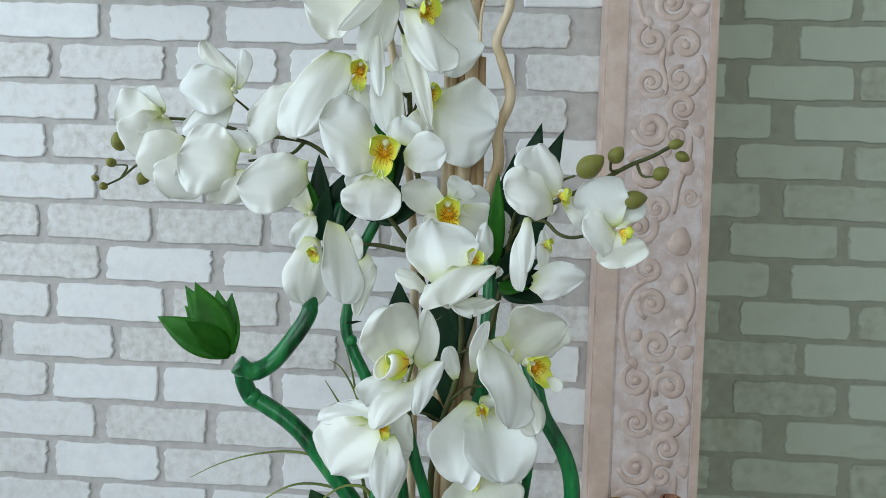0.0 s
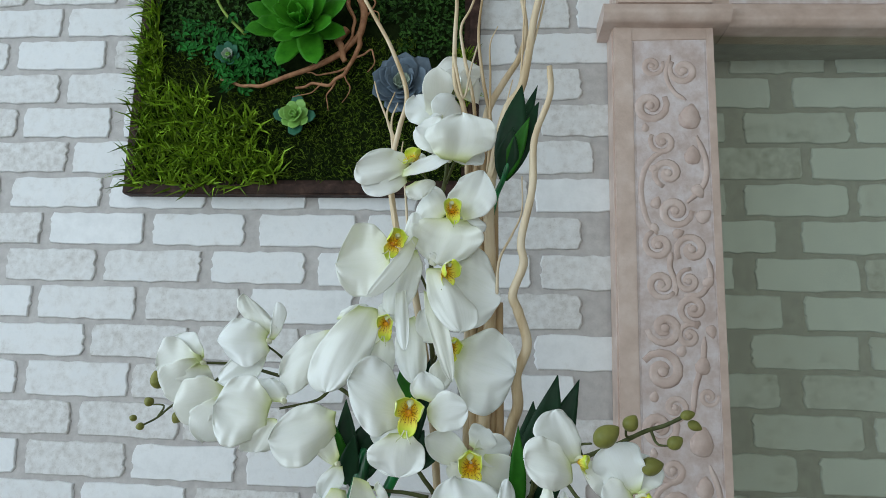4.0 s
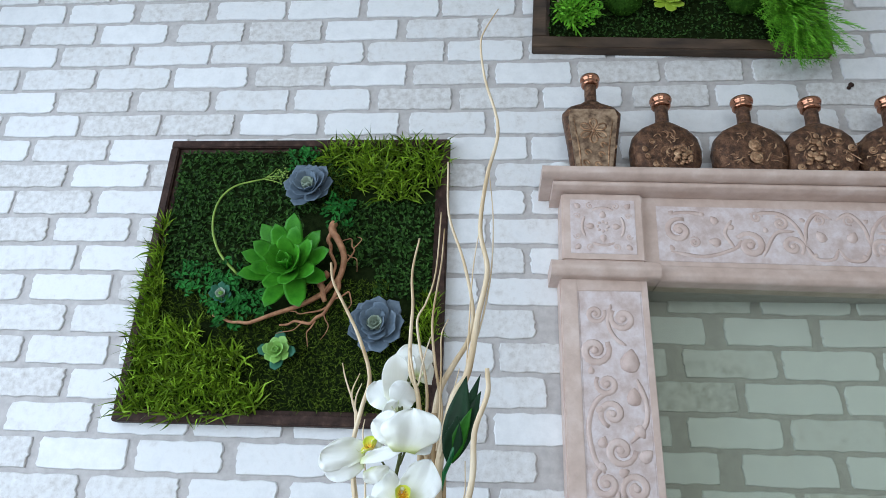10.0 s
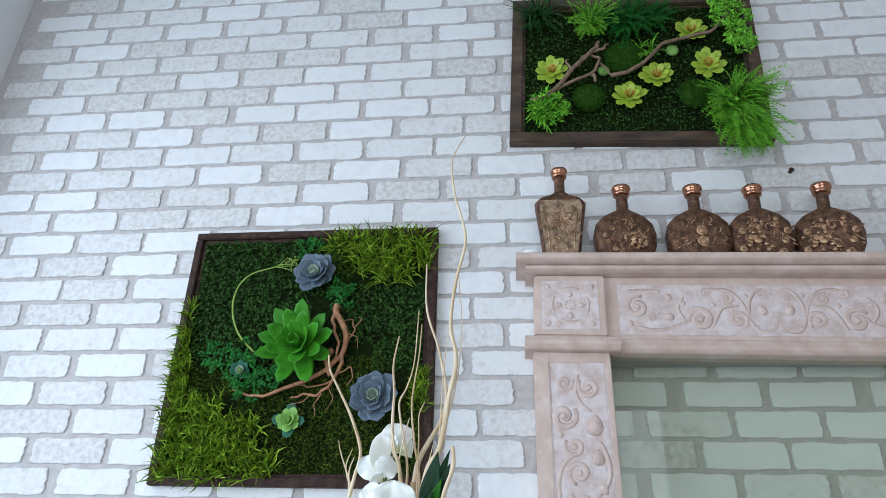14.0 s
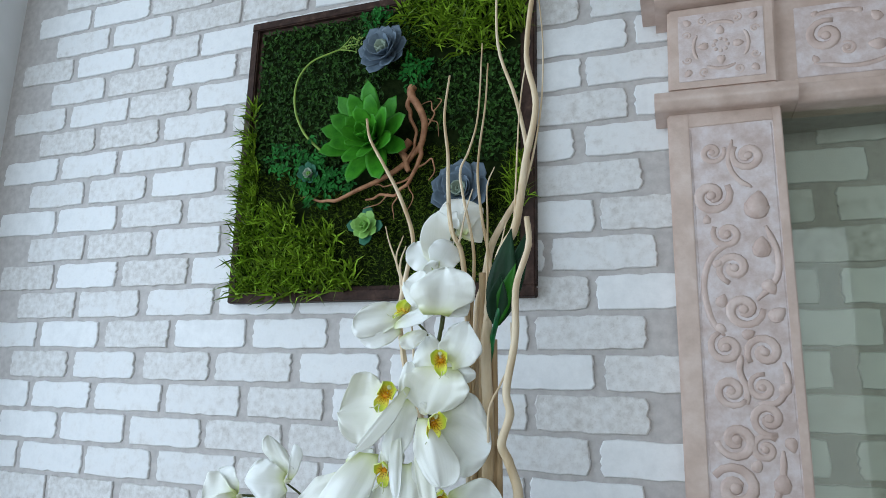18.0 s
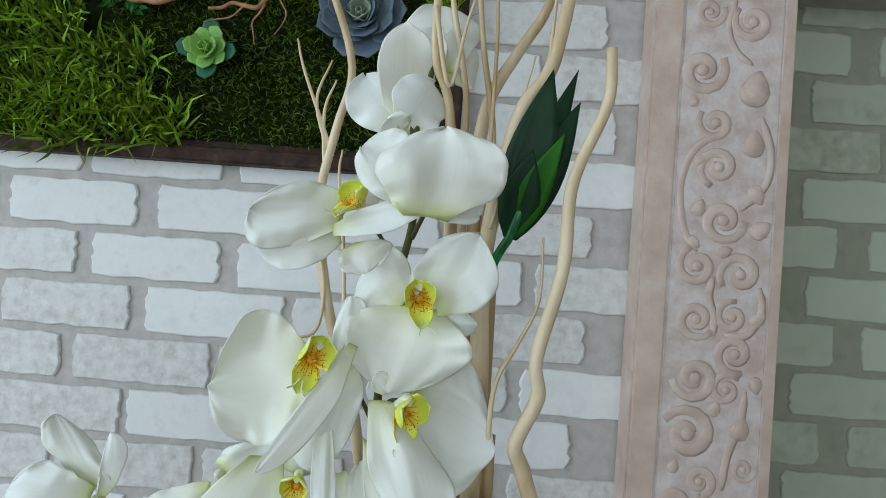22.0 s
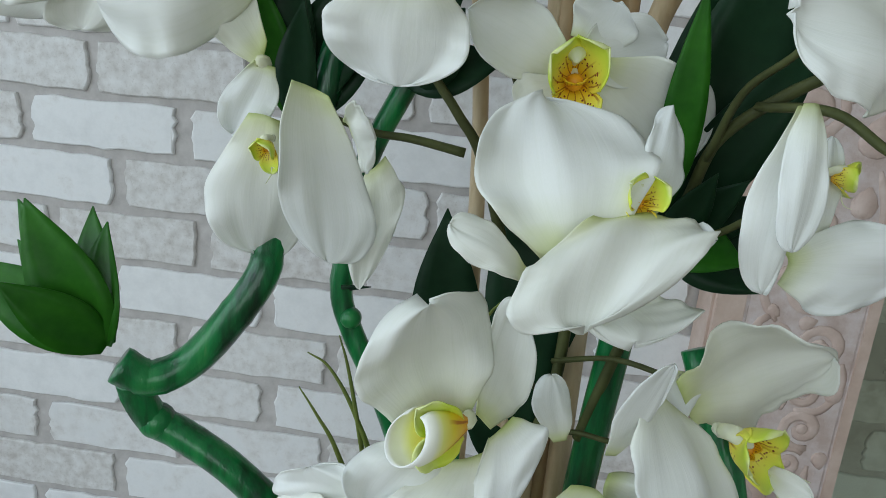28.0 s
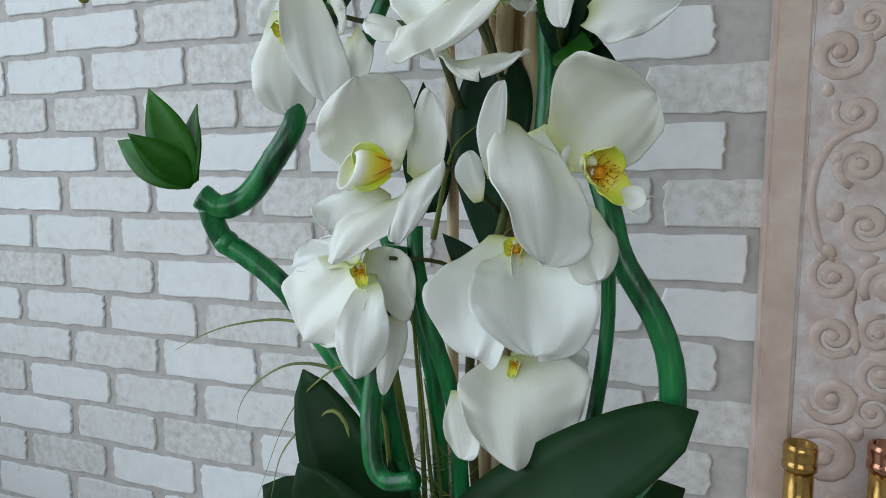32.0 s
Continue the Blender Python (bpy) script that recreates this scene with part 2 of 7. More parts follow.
GREEN_STEM = mottled("painted_green_branch", [(0.32, (0.001, 0.030, 0.010)), (0.44, (0.002, 0.105, 0.028)), (0.54, (0.004, 0.185, 0.046)), (0.66, (0.02, 0.24, 0.06)), (0.80, (0.16, 0.28, 0.12))], 70, 0.30, 110, 0.0025, stretch=(1, 1, 0.2), coat=0.12)
FLOWER_STEM = mottled("olive_flower_stem", [(0.3, (0.045, 0.05, 0.02)), (0.7, (0.11, 0.125, 0.045))], 40, 0.5, 150, 0.0005)
BUD = mottled("olive_bud", [(0.3, (0.14, 0.15, 0.035)), (0.6, (0.26, 0.25, 0.06)), (0.8, (0.34, 0.22, 0.08))], 35, 0.42)
DARK_LEAF = mottled("dark_leaf", [(0.3, (0.006, 0.022, 0.010)), (0.7, (0.016, 0.052, 0.022))], 20, 0.35, 90, 0.0006)
MID_LEAF = mottled("mid_green_leaf", [(0.3, (0.006, 0.062, 0.003)), (0.7, (0.034, 0.17, 0.012))], 26, 0.36, 90, 0.0006)
ORCHID_LEAF = mottled("orchid_leaf", [(0.3, (0.006, 0.024, 0.008)), (0.7, (0.018, 0.058, 0.018))], 9, 0.38, 60, 0.0006)
BLADE = mottled("grass_blade", [(0.3, (0.10, 0.13, 0.035)), (0.7, (0.26, 0.32, 0.08))], 14, 0.5)
for m, gloss in ((DARK_LEAF, 0.12), (MID_LEAF, 0.13), (ORCHID_LEAF, 0.11), (BLADE, 0.2), (FLOWER_STEM, 0.15), (BUD, 0.22), (DARK_WOOD, 0.15)):
    m.node_tree.nodes["Principled BSDF"].inputs["Specular IOR Level"].default_value = gloss
# ---- room ----
LEFT, RIGHT, BACK, TOP = -1.675, 2.7, -4.5, 3.75


def structure(name, boxes, material, label, category, bevel=0.0):
    bm = bmesh.new()
    for b in boxes:
        box(bm, *b, bevel=bevel)
    return tagged(part(name, bm, material), label, category, kind="structure")


structure("floor", [(LEFT - 0.3, BACK - 0.3, -0.1, RIGHT + 0.2, 0.2, 0.0)], FLOOR_WOOD, "brown laminate floor of the room", "floor")
structure("ceiling", [(LEFT - 0.3, BACK - 0.3, TOP, RIGHT + 0.2, 0.2, TOP + 0.1)], PLASTER, "plain pale plaster ceiling", "ceiling")
NICHE, NICHE0, NICHE1, NICHE_TOP = 0.080, 0.2405, 1.0095, 2.1325
wall_north = structure("wall_north", [(LEFT - 0.2, NICHE + 0.004, 0.0, RIGHT + 0.2, 0.2, TOP), (LEFT - 0.2, 0.004, 0.0, NICHE0, NICHE + 0.004, TOP),
                                      (NICHE1, 0.004, 0.0, RIGHT + 0.2, NICHE + 0.004, TOP), (NICHE0, 0.004, NICHE_TOP, NICHE1, NICHE + 0.004, TOP)], MORTAR, "wall of white-washed bricks with grey-beige joints", "wall")
structure("wall_east", [(RIGHT, BACK, 0.0, RIGHT + 0.2, 0.004, TOP)], PLASTER, "plain pale plaster wall", "wall")
# west wall with a tall window opening close to the brick wall
structure("wall_west", [(LEFT - 0.3, BACK, 0.0, LEFT, 0.004, 0.85), (LEFT - 0.3, BACK, 3.15, LEFT, 0.004, TOP),
                        (LEFT - 0.3, -0.3, 0.85, LEFT, 0.004, 3.15), (LEFT - 0.3, BACK, 0.85, LEFT, -2.9, 3.15)], WHITE_PAINT, "white painted wall with a tall window opening", "wall")
structure("wall_south", [(LEFT, BACK - 0.2, 0.0, RIGHT, BACK, 0.9), (LEFT, BACK - 0.2, 3.0, RIGHT, BACK, TOP),
                         (LEFT, BACK - 0.2, 0.9, -1.35, BACK, 3.0), (1.35, BACK - 0.2, 0.9, RIGHT, BACK, 3.0)], PLASTER, "plain pale plaster wall with a wide window opening", "wall")
TABLE = 0.70
table = thing("display_table", "low white board table under the plant arrangement", "table", (-0.1, -0.42, 0))
tt = Matrix.Translation((-0.1, -0.42, 0)).inverted()
part("tabletop", box_bm(-0.85, -0.74, TABLE - 0.04, 1.75, -0.006, TABLE, bevel=0.004), TABLE_WHITE, table, m=tt)
for x in (-0.8, 1.7):
    for y in (-0.7, -0.06):
        part("leg", box_bm(x - 0.03, y - 0.03, 0.0, x + 0.03, y + 0.03, TABLE - 0.04, bevel=0.003), TABLE_WHITE, table, m=tt)


# ---- fireplace surround of carved marble ----
def sweep_x(bm, profile, x0, x1):
    """A moulding: a closed outline in (y, z) drawn from x0 to x1."""
    a = [bm.verts.new((x0, y, z)) for y, z in profile]
    b = [bm.verts.new((x1, y, z)) for y, z in profile]
    n = len(profile)
    for i in range(n):
        bm.faces.new((a[i], a[(i + 1) % n], b[(i + 1) % n], b[i]))
    bm.faces.new(a[::-1])
    bm.faces.new(b)


def round_profile(points, r=0.006, steps=4):
    """Rounds the corners of an outline."""
    out, n = [], len(points)
    for i, p in enumerate(points):
        p, a, b = Vector(p), Vector(points[i - 1]), Vector(points[(i + 1) % n])
        d = min(r, (a - p).length * 0.45, (b - p).length * 0.45)
        s, e = p + (a - p).normalized() * d, p + (b - p).normalized() * d
        for k in range(steps + 1):
            t = k / steps
            out.append(tuple((1 - t) ** 2 * s + 2 * t * (1 - t) * p + t * t * e))
    return out


def spiral(cx, cz, r, a0, turns, hand, steps=14):
    """A flat scroll from its eye outwards."""
    line = []
    n = int(steps * turns)
    for i in range(n + 1):
        f = i / n
        a = a0 + hand * 2 * math.pi * turns * (f - 1)
        q = r * (0.16 + 0.84 * f)
        line.append((cx + q * math.cos(a), 0, cz + q * math.sin(a)))
    return line


def relief(heap, line, r, y, flat=0.30):
    r = r * 1.5
    ends = [(*p[:3], r * min(1.0, 0.45 + 1.1 * min(i, len(line) - 1 - i) / max(1, len(line) / 4))) for i, p in enumerate(line)]
    v, f, uv = tube_data(ends, 6)
    heap.add([(p[0], y + (p[1]) * flat, p[2]) for p in v], f, uv)


def knob(heap, x, y, z, r, sx=1.0, sz=1.0):
    v, f = lathe_data([(r * 1.05, 0), (r * 0.85, r * 0.28), (r * 0.45, r * 0.42), (r * 0.08, r * 0.46)], 10)
    heap.add([(x + a * sx, y - c, z + b * sz) for a, b, c in v], [q[::-1] for q in f])


def comma(heap, cx, cz, r, a0, hand, y, turns=1.35):
    """A worn scroll: a plump stroke that winds in to a round eye."""
    line = spiral(cx, cz, r * 0.95, a0, turns, hand)
    n = len(line)
    v, f, uv = tube_data([(*p, r * (0.14 + 0.13 * math.sin(math.pi * (0.15 + 0.8 * i / (n - 1))))) for i, p in enumerate(line)], 8)
    heap.add([(p[0], y + p[1] * 0.25, p[2]) for p in v], f, uv)
    knob(heap, cx, y, cz, r * 0.26)


def leaf_drop(heap, cx, cz, r, lean, y):
    """A low carved leaf: a pointed middle lobe and two side lobes."""
    for d, q in ((0.0, 1.0), (0.85, 0.68), (-0.85, 0.68)):
        c, s = math.cos(lean + d), math.sin(lean + d)
        line = [(cx + r * (q * f - 0.15) * s, 0, cz + r * (q * f - 0.15) * c) for f in (0.0, 0.25, 0.5, 0.75, 1.0)]
        v, f, uv = tube_data([(*p, r * q * w) for p, w in zip(line, (0.16, 0.34, 0.40, 0.28, 0.06))], 8)
        heap.add([(p[0], y + p[1] * 0.36, p[2]) for p in v], f, uv)


def stalk(heap, pts, r, y):
    """A bent stem of the relief."""
    line = [tuple(p)[:3] for p in smooth_line([(x, 0, z, 1) for x, z in pts], 5)]
    relief(heap, line, r, y, 0.25)


def leg_scrolls(heap, x0, flip, y, top):
    """The leg's running vine: scrolls, leaves and stems, one stretch repeated down the leg."""
    at = lambda dx: x0 + (0.178 - dx if flip else dx)
    scrolls = ((0.063, -0.115, 0.032, 1), (0.083, -0.181, 0.024, -1), (0.090, -0.237, 0.027, 1), (0.100, -0.304, 0.030, 1), (0.071, -0.363, 0.027, -1), (0.125, -0.370, 0.028, 1), (0.074, -0.430, 0.026, 1),
               (0.118, -0.424, 0.022, -1), (0.077, -0.503, 0.030, -1), (0.124, -0.470, 0.027, 1), (0.116, -0.515, 0.022, -1), (0.072, -0.573, 0.035, 1), (0.090, -0.631, 0.022, -1), (0.143, -0.612, 0.017, 1))
    comma(heap, at(0.122), top - 0.050, 0.027, 2.4, -1, y)
    comma(heap, at(0.068), top - 0.040, 0.021, 0.4, 1, y)
    stalk(heap, [(at(a), top + b) for a, b in ((0.100, -0.02), (0.092, -0.06), (0.105, -0.09), (0.125, -0.105))], 0.0030, y)
    for k in range(2):
        z0 = top - k * 0.548
        for i, (dx, dz, r, hand) in enumerate(scrolls):
            comma(heap, at(dx), z0 + dz, r, 1.9 * i + 0.6, -hand if flip else hand, y)
        for dx, dz, r, lean in ((0.127, -0.150, 0.046, 0.2), (0.131, -0.216, 0.034, 0.1), (0.135, -0.262, 0.026, 2.6), (0.140, -0.318, 0.028, 0.9), (0.146, -0.430, 0.022, 0.7), (0.150, -0.500, 0.022, 2.9), (0.054, -0.160, 0.016, 0.0), (0.134, -0.572, 0.030, 0.2), (0.062, -0.232, 0.018, 1.0), (0.066, -0.296, 0.022, 0.4), (0.060, -0.330, 0.018, 2.2), (0.098, -0.345, 0.020, 1.2), (0.100, -0.545, 0.020, 0.5), (0.056, -0.620, 0.018, 0.2)):
            leaf_drop(heap, at(dx), z0 + dz, r, -lean if flip else lean, y)
        for pts in (((0.098, -0.190), (0.060, -0.215), (0.044, -0.262), (0.052, -0.318), (0.070, -0.345)), ((0.140, -0.170), (0.154, -0.215), (0.150, -0.255), (0.120, -0.290)), ((0.092, -0.375), (0.088, -0.400), (0.096, -0.425), (0.096, -0.450)),
                    ((0.150, -0.385), (0.154, -0.415), (0.138, -0.445), (0.110, -0.448)), ((0.140, -0.515), (0.136, -0.555), (0.122, -0.600), (0.118, -0.640))):
            stalk(heap, [(at(a), z0 + b) for a, b in pts], 0.0036, y)


mantel = thing("fireplace_surround", "pale pink carved marble fireplace surround with scroll reliefs", "fireplace", (0.625, -0.04, TABLE))
mi = Matrix.Translation((0.625, -0.04, TABLE)).inverted()
LEG0, LEG1, MIRROR = 0.062, 0.240, 1.25
SHELF = 2.362
# the head of the surround hangs a little to its far side
HEAD = Matrix.Translation((0.15, 0, 2.15)) @ Matrix.Rotation(radians(1.35), 4, "Y") @ Matrix.Translation((-0.15, 0, -2.15))


def leg(x0, x1):
    bm = bmesh.new()
    head = 2.1375 if x0 < 0.5 else 2.118
    box(bm, x0, -0.052, TABLE, x1, 0.003, head, bevel=0.003)
    pillar = part("leg", bm, MARBLE, mantel, m=mi)
    # low rim round a bleached field
    f0, f1, z0, z1 = (x0 + 0.034, x1 - 0.015, TABLE + 0.12, head - 0.030) if x0 < 0.5 else (x0 + 0.015, x1 - 0.034, TABLE + 0.12, head - 0.030)
    rim = bmesh.new()
    for b in ((x0 + 0.0025, -0.0590, TABLE + 0.08, f0, -0.050, head - 0.001), (f1, -0.0590, TABLE + 0.08, x1 - 0.0025, -0.050, head - 0.001),
              (f0, -0.0588, z1, f1, -0.050, head - 0.001), (f0, -0.0588, TABLE + 0.08, f1, -0.050, z0)):
        box(rim, *b, bevel=0.0008)
    part("rim", rim, MARBLE, pillar)
    part("field", box_bm(f0 - 0.001, -0.0572, z0, f1 + 0.001, -0.0515, z1), MARBLE_PALE, pillar)
    edge = Heap()
    for xx in (f0 + 0.003, f1 - 0.003):
        relief(edge, [(xx, 0, z0 + 0.004), (xx, 0, z1 - 0.004)], 0.0011, -0.0574)
    put("bead", edge.mesh("bead", MARBLE_PALE, True), pillar)
    heap = Heap()
    leg_scrolls(heap, x0, x0 > 0.5, -0.0570, head - 0.038)
    put("scroll_relief", heap.mesh("scroll_relief", MARBLE_RELIEF, True), pillar, "carved running scrolls")
    part("plinth", box_bm(x0 - 0.012, -0.074, TABLE, x1 + 0.012, -0.001, TABLE + 0.075, bevel=0.004), MARBLE, mantel, m=mi)
    return pillar


leg(LEG0, LEG1)
leg(MIRROR - LEG1, MIRROR - LEG0)


def block(x0, x1):
    z0, z1 = 2.166, 2.3215
    body = part("corner_block", box_bm(x0, -0.076, z0, x1, 0.003, z1, bevel=0.004), MARBLE, mantel, m=mi @ HEAD)
    part("field", box_bm(x0 + 0.018, -0.0772, z0 + 0.016, x1 - 0.018, -0.0755, z1 - 0.016, bevel=0.0006), MARBLE_PALE, body)
    heap, cx, cz, y = Heap(), (x0 + x1) / 2, (z0 + z1) / 2, -0.0770
    for k in range(8):
        a = k * math.pi / 4
        knob(heap, cx + 0.011 * math.cos(a), y, cz + 0.011 * math.sin(a), 0.0034)
    for k in range(4):
        # a flower of four heart-shaped lobes, bows beside it, pointed leaves and curls in the corners
        a = k * math.pi / 2
        leaf_drop(heap, cx + 0.022 * math.cos(a), cz + 0.022 * math.sin(a), 0.017, math.pi / 2 - a, y)
        stalk(heap, [(cx + 0.043 * math.cos(a + d), cz + 0.043 * math.sin(a + d)) for d in (-0.55, -0.3, 0.0, 0.3, 0.55)], 0.0022, y)
        sx, sz = (1, -1)[k % 2], (1, -1)[k // 2]
        leaf_drop(heap, cx + sx * 0.049, cz + sz * 0.044, 0.015, math.atan2(sx, sz), y)
        comma(heap, cx + sx * 0.027, cz + sz * 0.047, 0.0085, 1.5 * sz, sx * sz, y, 1.2)
        comma(heap, cx + sx * 0.053, cz + sz * 0.023, 0.0080, 1.5 - 1.5 * sx, -sx * sz, y, 1.2)
    put("rosette_relief", heap.mesh("rosette_relief", MARBLE_RELIEF, True), body, "carved rosette in a ring")


block(0.066, 0.236)
block(MIRROR - 0.236, MIRROR - 0.066)
bm = bmesh.new()
box(bm, 0.237, -0.060, 2.1665, MIRROR - 0.237, 0.003, 2.3215)
frieze = part("frieze", bm, MARBLE, mantel, m=mi @ HEAD)
part("field", box_bm(0.266, -0.0615, 2.176, MIRROR - 0.266, -0.0595, 2.302, bevel=0.0008), MARBLE_PALE, frieze)
heap = Heap()
y, cx, cz = -0.0612, MIRROR / 2, 2.238
for side in (-1, 1):
    at = lambda u, w: (cx + side * u, cz + w)
    for u, w, r, a0, hand in ((0.315, 0.008, 0.030, 2.0, 1), (0.173, -0.022, 0.031, 0.6, -1), (0.155, 0.042, 0.014, 3.0, 1), (0.108, 0.030, 0.017, 1.0, -1), (0.089, -0.022, 0.024, 4.0, 1), (0.030, 0.040, 0.013, 5.0, 1), (0.285, -0.018, 0.013, 1.0, -1)):
        comma(heap, *at(u, w), r, a0 if side > 0 else math.pi - a0, hand * side, y)
    for u, w, r, lean in ((0.238, 0.028, 0.020, 0.6), (0.236, -0.018, 0.025, 1.4), (0.262, 0.046, 0.014, 1.5), (0.332, 0.046, 0.013, -0.8), (0.205, 0.020, 0.015, 2.2), (0.027, -0.006, 0.026, 0.5), (0.045, -0.040, 0.013, 2.0), (0.138, 0.010, 0.014, 0.4), (0.060, 0.036, 0.012, 1.0), (0.330, -0.036, 0.014, 0.4)):
        leaf_drop(heap, *at(u, w), r, lean * side, y)
    for pts in (((0.332, 0.046), (0.300, 0.050), (0.266, 0.048)), ((0.335, -0.040), (0.268, -0.050), (0.205, -0.030), (0.190, -0.010)), ((0.169, 0.050), (0.110, 0.052), (0.078, 0.025), (0.062, -0.018)),
                ((0.064, -0.018), (0.056, 0.026), (0.032, 0.054), (0.004, 0.040)), ((0.064, -0.020), (0.046, -0.048), (0.014, -0.048), (0.0, -0.025)), ((0.205, -0.030), (0.222, 0.004), (0.206, 0.034)), ((0.150, -0.046), (0.120, 0.006), (0.082, 0.012))):
        stalk(heap, [at(*p) for p in pts], 0.0030, y)
put("scroll_relief", heap.mesh("scroll_relief", MARBLE_RELIEF, True), frieze, "carved leafy scrolls")
# necking moulding over the legs, and the stepped mantel shelf
bm = bmesh.new()
sweep_x(bm, round_profile([(0.003, 2.131), (-0.080, 2.131), (-0.091, 2.148), (-0.082, 2.166), (0.003, 2.166)], 0.007), 0.043, 0.262)
part("necking_moulding", bm, MARBLE, mantel, m=mi @ HEAD)
bm = bmesh.new()
sweep_x(bm, round_profile([(0.003, 2.131), (-0.080, 2.131), (-0.091, 2.148), (-0.082, 2.166), (0.003, 2.166)], 0.007), MIRROR - 0.262, MIRROR - 0.043)
part("necking_moulding", bm, MARBLE, mantel, m=mi @ HEAD)
bm = bmesh.new()
sweep_x(bm, round_profile([(0.003, 2.130), (-0.066, 2.130), (-0.076, 2.142), (-0.066, 2.166), (0.003, 2.166)], 0.006), 0.2625, MIRROR - 0.2625)
part("lower_moulding", bm, MARBLE, mantel, m=mi @ HEAD)
bm = bmesh.new()
sweep_x(bm, round_profile([(0.003, 2.322), (-0.090, 2.322), (-0.103, 2.328), (-0.103, 2.3375), (0.003, 2.3375)], 0.006), 0.046, MIRROR - 0.046)
part("shelf_moulding", bm, MARBLE, mantel, m=mi @ HEAD)
bm = bmesh.new()
sweep_x(bm, round_profile([(0.003, 2.338), (-0.114, 2.338), (-0.128, 2.345), (-0.126, SHELF), (0.003, SHELF)], 0.008), 0.022, MIRROR - 0.022)
part("shelf", bm, MARBLE, mantel, m=mi @ HEAD)

# tinted glass that closes the surround's opening
GLASS, gnt, gb, gl = mat("grey_green_glass")
gnt.nodes.remove(gb)
tr, gs, lw, ms = gnt.nodes.new("ShaderNodeBsdfTransparent"), gnt.nodes.new("ShaderNodeBsdfGlossy"), gnt.nodes.new("ShaderNodeFresnel"), gnt.nodes.new("ShaderNodeMixShader")
tr.inputs[0].default_value = (0.88, 0.91, 0.84, 1)
gs.inputs["Roughness"].default_value = 0.02
lw.inputs[0].default_value = 1.33
gl.new(lw.outputs[0], ms.inputs[0])
gl.new(tr.outputs[0], ms.inputs[1])
gl.new(gs.outputs[0], ms.inputs[2])
gl.new(ms.outputs[0], gnt.nodes["Material Output"].inputs[0])
pane = tagged(part("glass_pane", box_bm(0.2405, -0.034, TABLE + 0.001, MIRROR - 0.2405, -0.029, 2.1325), GLASS),
              "grey-green glass sheet closing the fireplace opening", "glass pane")
pane.visible_shadow = False


# ---- orchid arrangement ----
PETAL, nt, b, ln = mat("white_silk_petal")
uv = nt.nodes.new("ShaderNodeUVMap")
sep = nt.nodes.new("ShaderNodeSeparateXYZ")
ln.new(uv.outputs[0], sep.inputs[0])
wob = nt.nodes.new("ShaderNodeMath")
wob.operation = "MULTIPLY_ADD"
ln.new(noise_tex(nt, 34, 3), wob.inputs[0])
wob.inputs[1].default_value = 0.34
ln.new(sep.outputs["Y"], wob.inputs[2])
pc = ramp(nt, wob.outputs[0], [(0.13, (0.52, 0.62, 0.12)), (0.22, (0.78, 0.82, 0.48)), (0.34, (0.92, 0.93, 0.82)), (0.52, (0.955, 0.96, 0.935)), (1.1, (0.955, 0.965, 0.97))])
tone = nt.nodes.new("ShaderNodeObjectInfo")
warm = ramp(nt, tone.outputs["Random"], [(0.0, (0.98, 0.99, 1)), (0.5, (1, 1, 0.985)), (1.0, (0.98, 0.975, 0.92))])
pc = mix(nt, 1.0, pc, warm, "MULTIPLY")
pc = mix(nt, 1.0, pc, ramp(nt, noise_tex(nt, 22, 5), [(0.34, (0.955, 0.96, 0.94)), (0.55, (1, 1, 1))]), "MULTIPLY")
# fine veins run from the base of the petal to its rim
vein = nt.nodes.new("ShaderNodeTexNoise")
vein.inputs["Scale"].default_value, vein.inputs["Detail"].default_value, vein.inputs["Distortion"].default_value = 4.0, 6.0, 0.7
vm = nt.nodes.new("ShaderNodeMapping")
vm.inputs["Scale"].default_value = (9.0, 0.6, 1)
ln.new(uv.outputs[0], vm.inputs[0])
ln.new(tone.outputs["Random"], vm.inputs["Location"])
ln.new(vm.outputs[0], vein.inputs["Vector"])
pc = mix(nt, 1.0, pc, ramp(nt, vein.outputs[0], [(0.36, (0.972, 0.976, 0.962)), (0.50, (1, 1, 1))]), "MULTIPLY")
ln.new(pc, b.inputs["Base Color"])
b.inputs["Roughness"].default_value = 0.42
b.inputs["Specular IOR Level"].default_value = 0.5
soft = noise_tex(nt, 60, 5, 0.65)
bump(nt, mix(nt, 0.55, vein.outputs[0], soft), 0.22, 0.0014, b)
tl = nt.nodes.new("ShaderNodeBsdfTranslucent")
tl.inputs[0].default_value = (0.93, 0.95, 0.80, 1)
msh = nt.nodes.new("ShaderNodeMixShader")
msh.inputs[0].default_value = 0.20
ln.new(b.outputs[0], msh.inputs[1])
ln.new(tl.outputs[0], msh.inputs[2])
ln.new(msh.outputs[0], nt.nodes["Material Output"].inputs[0])

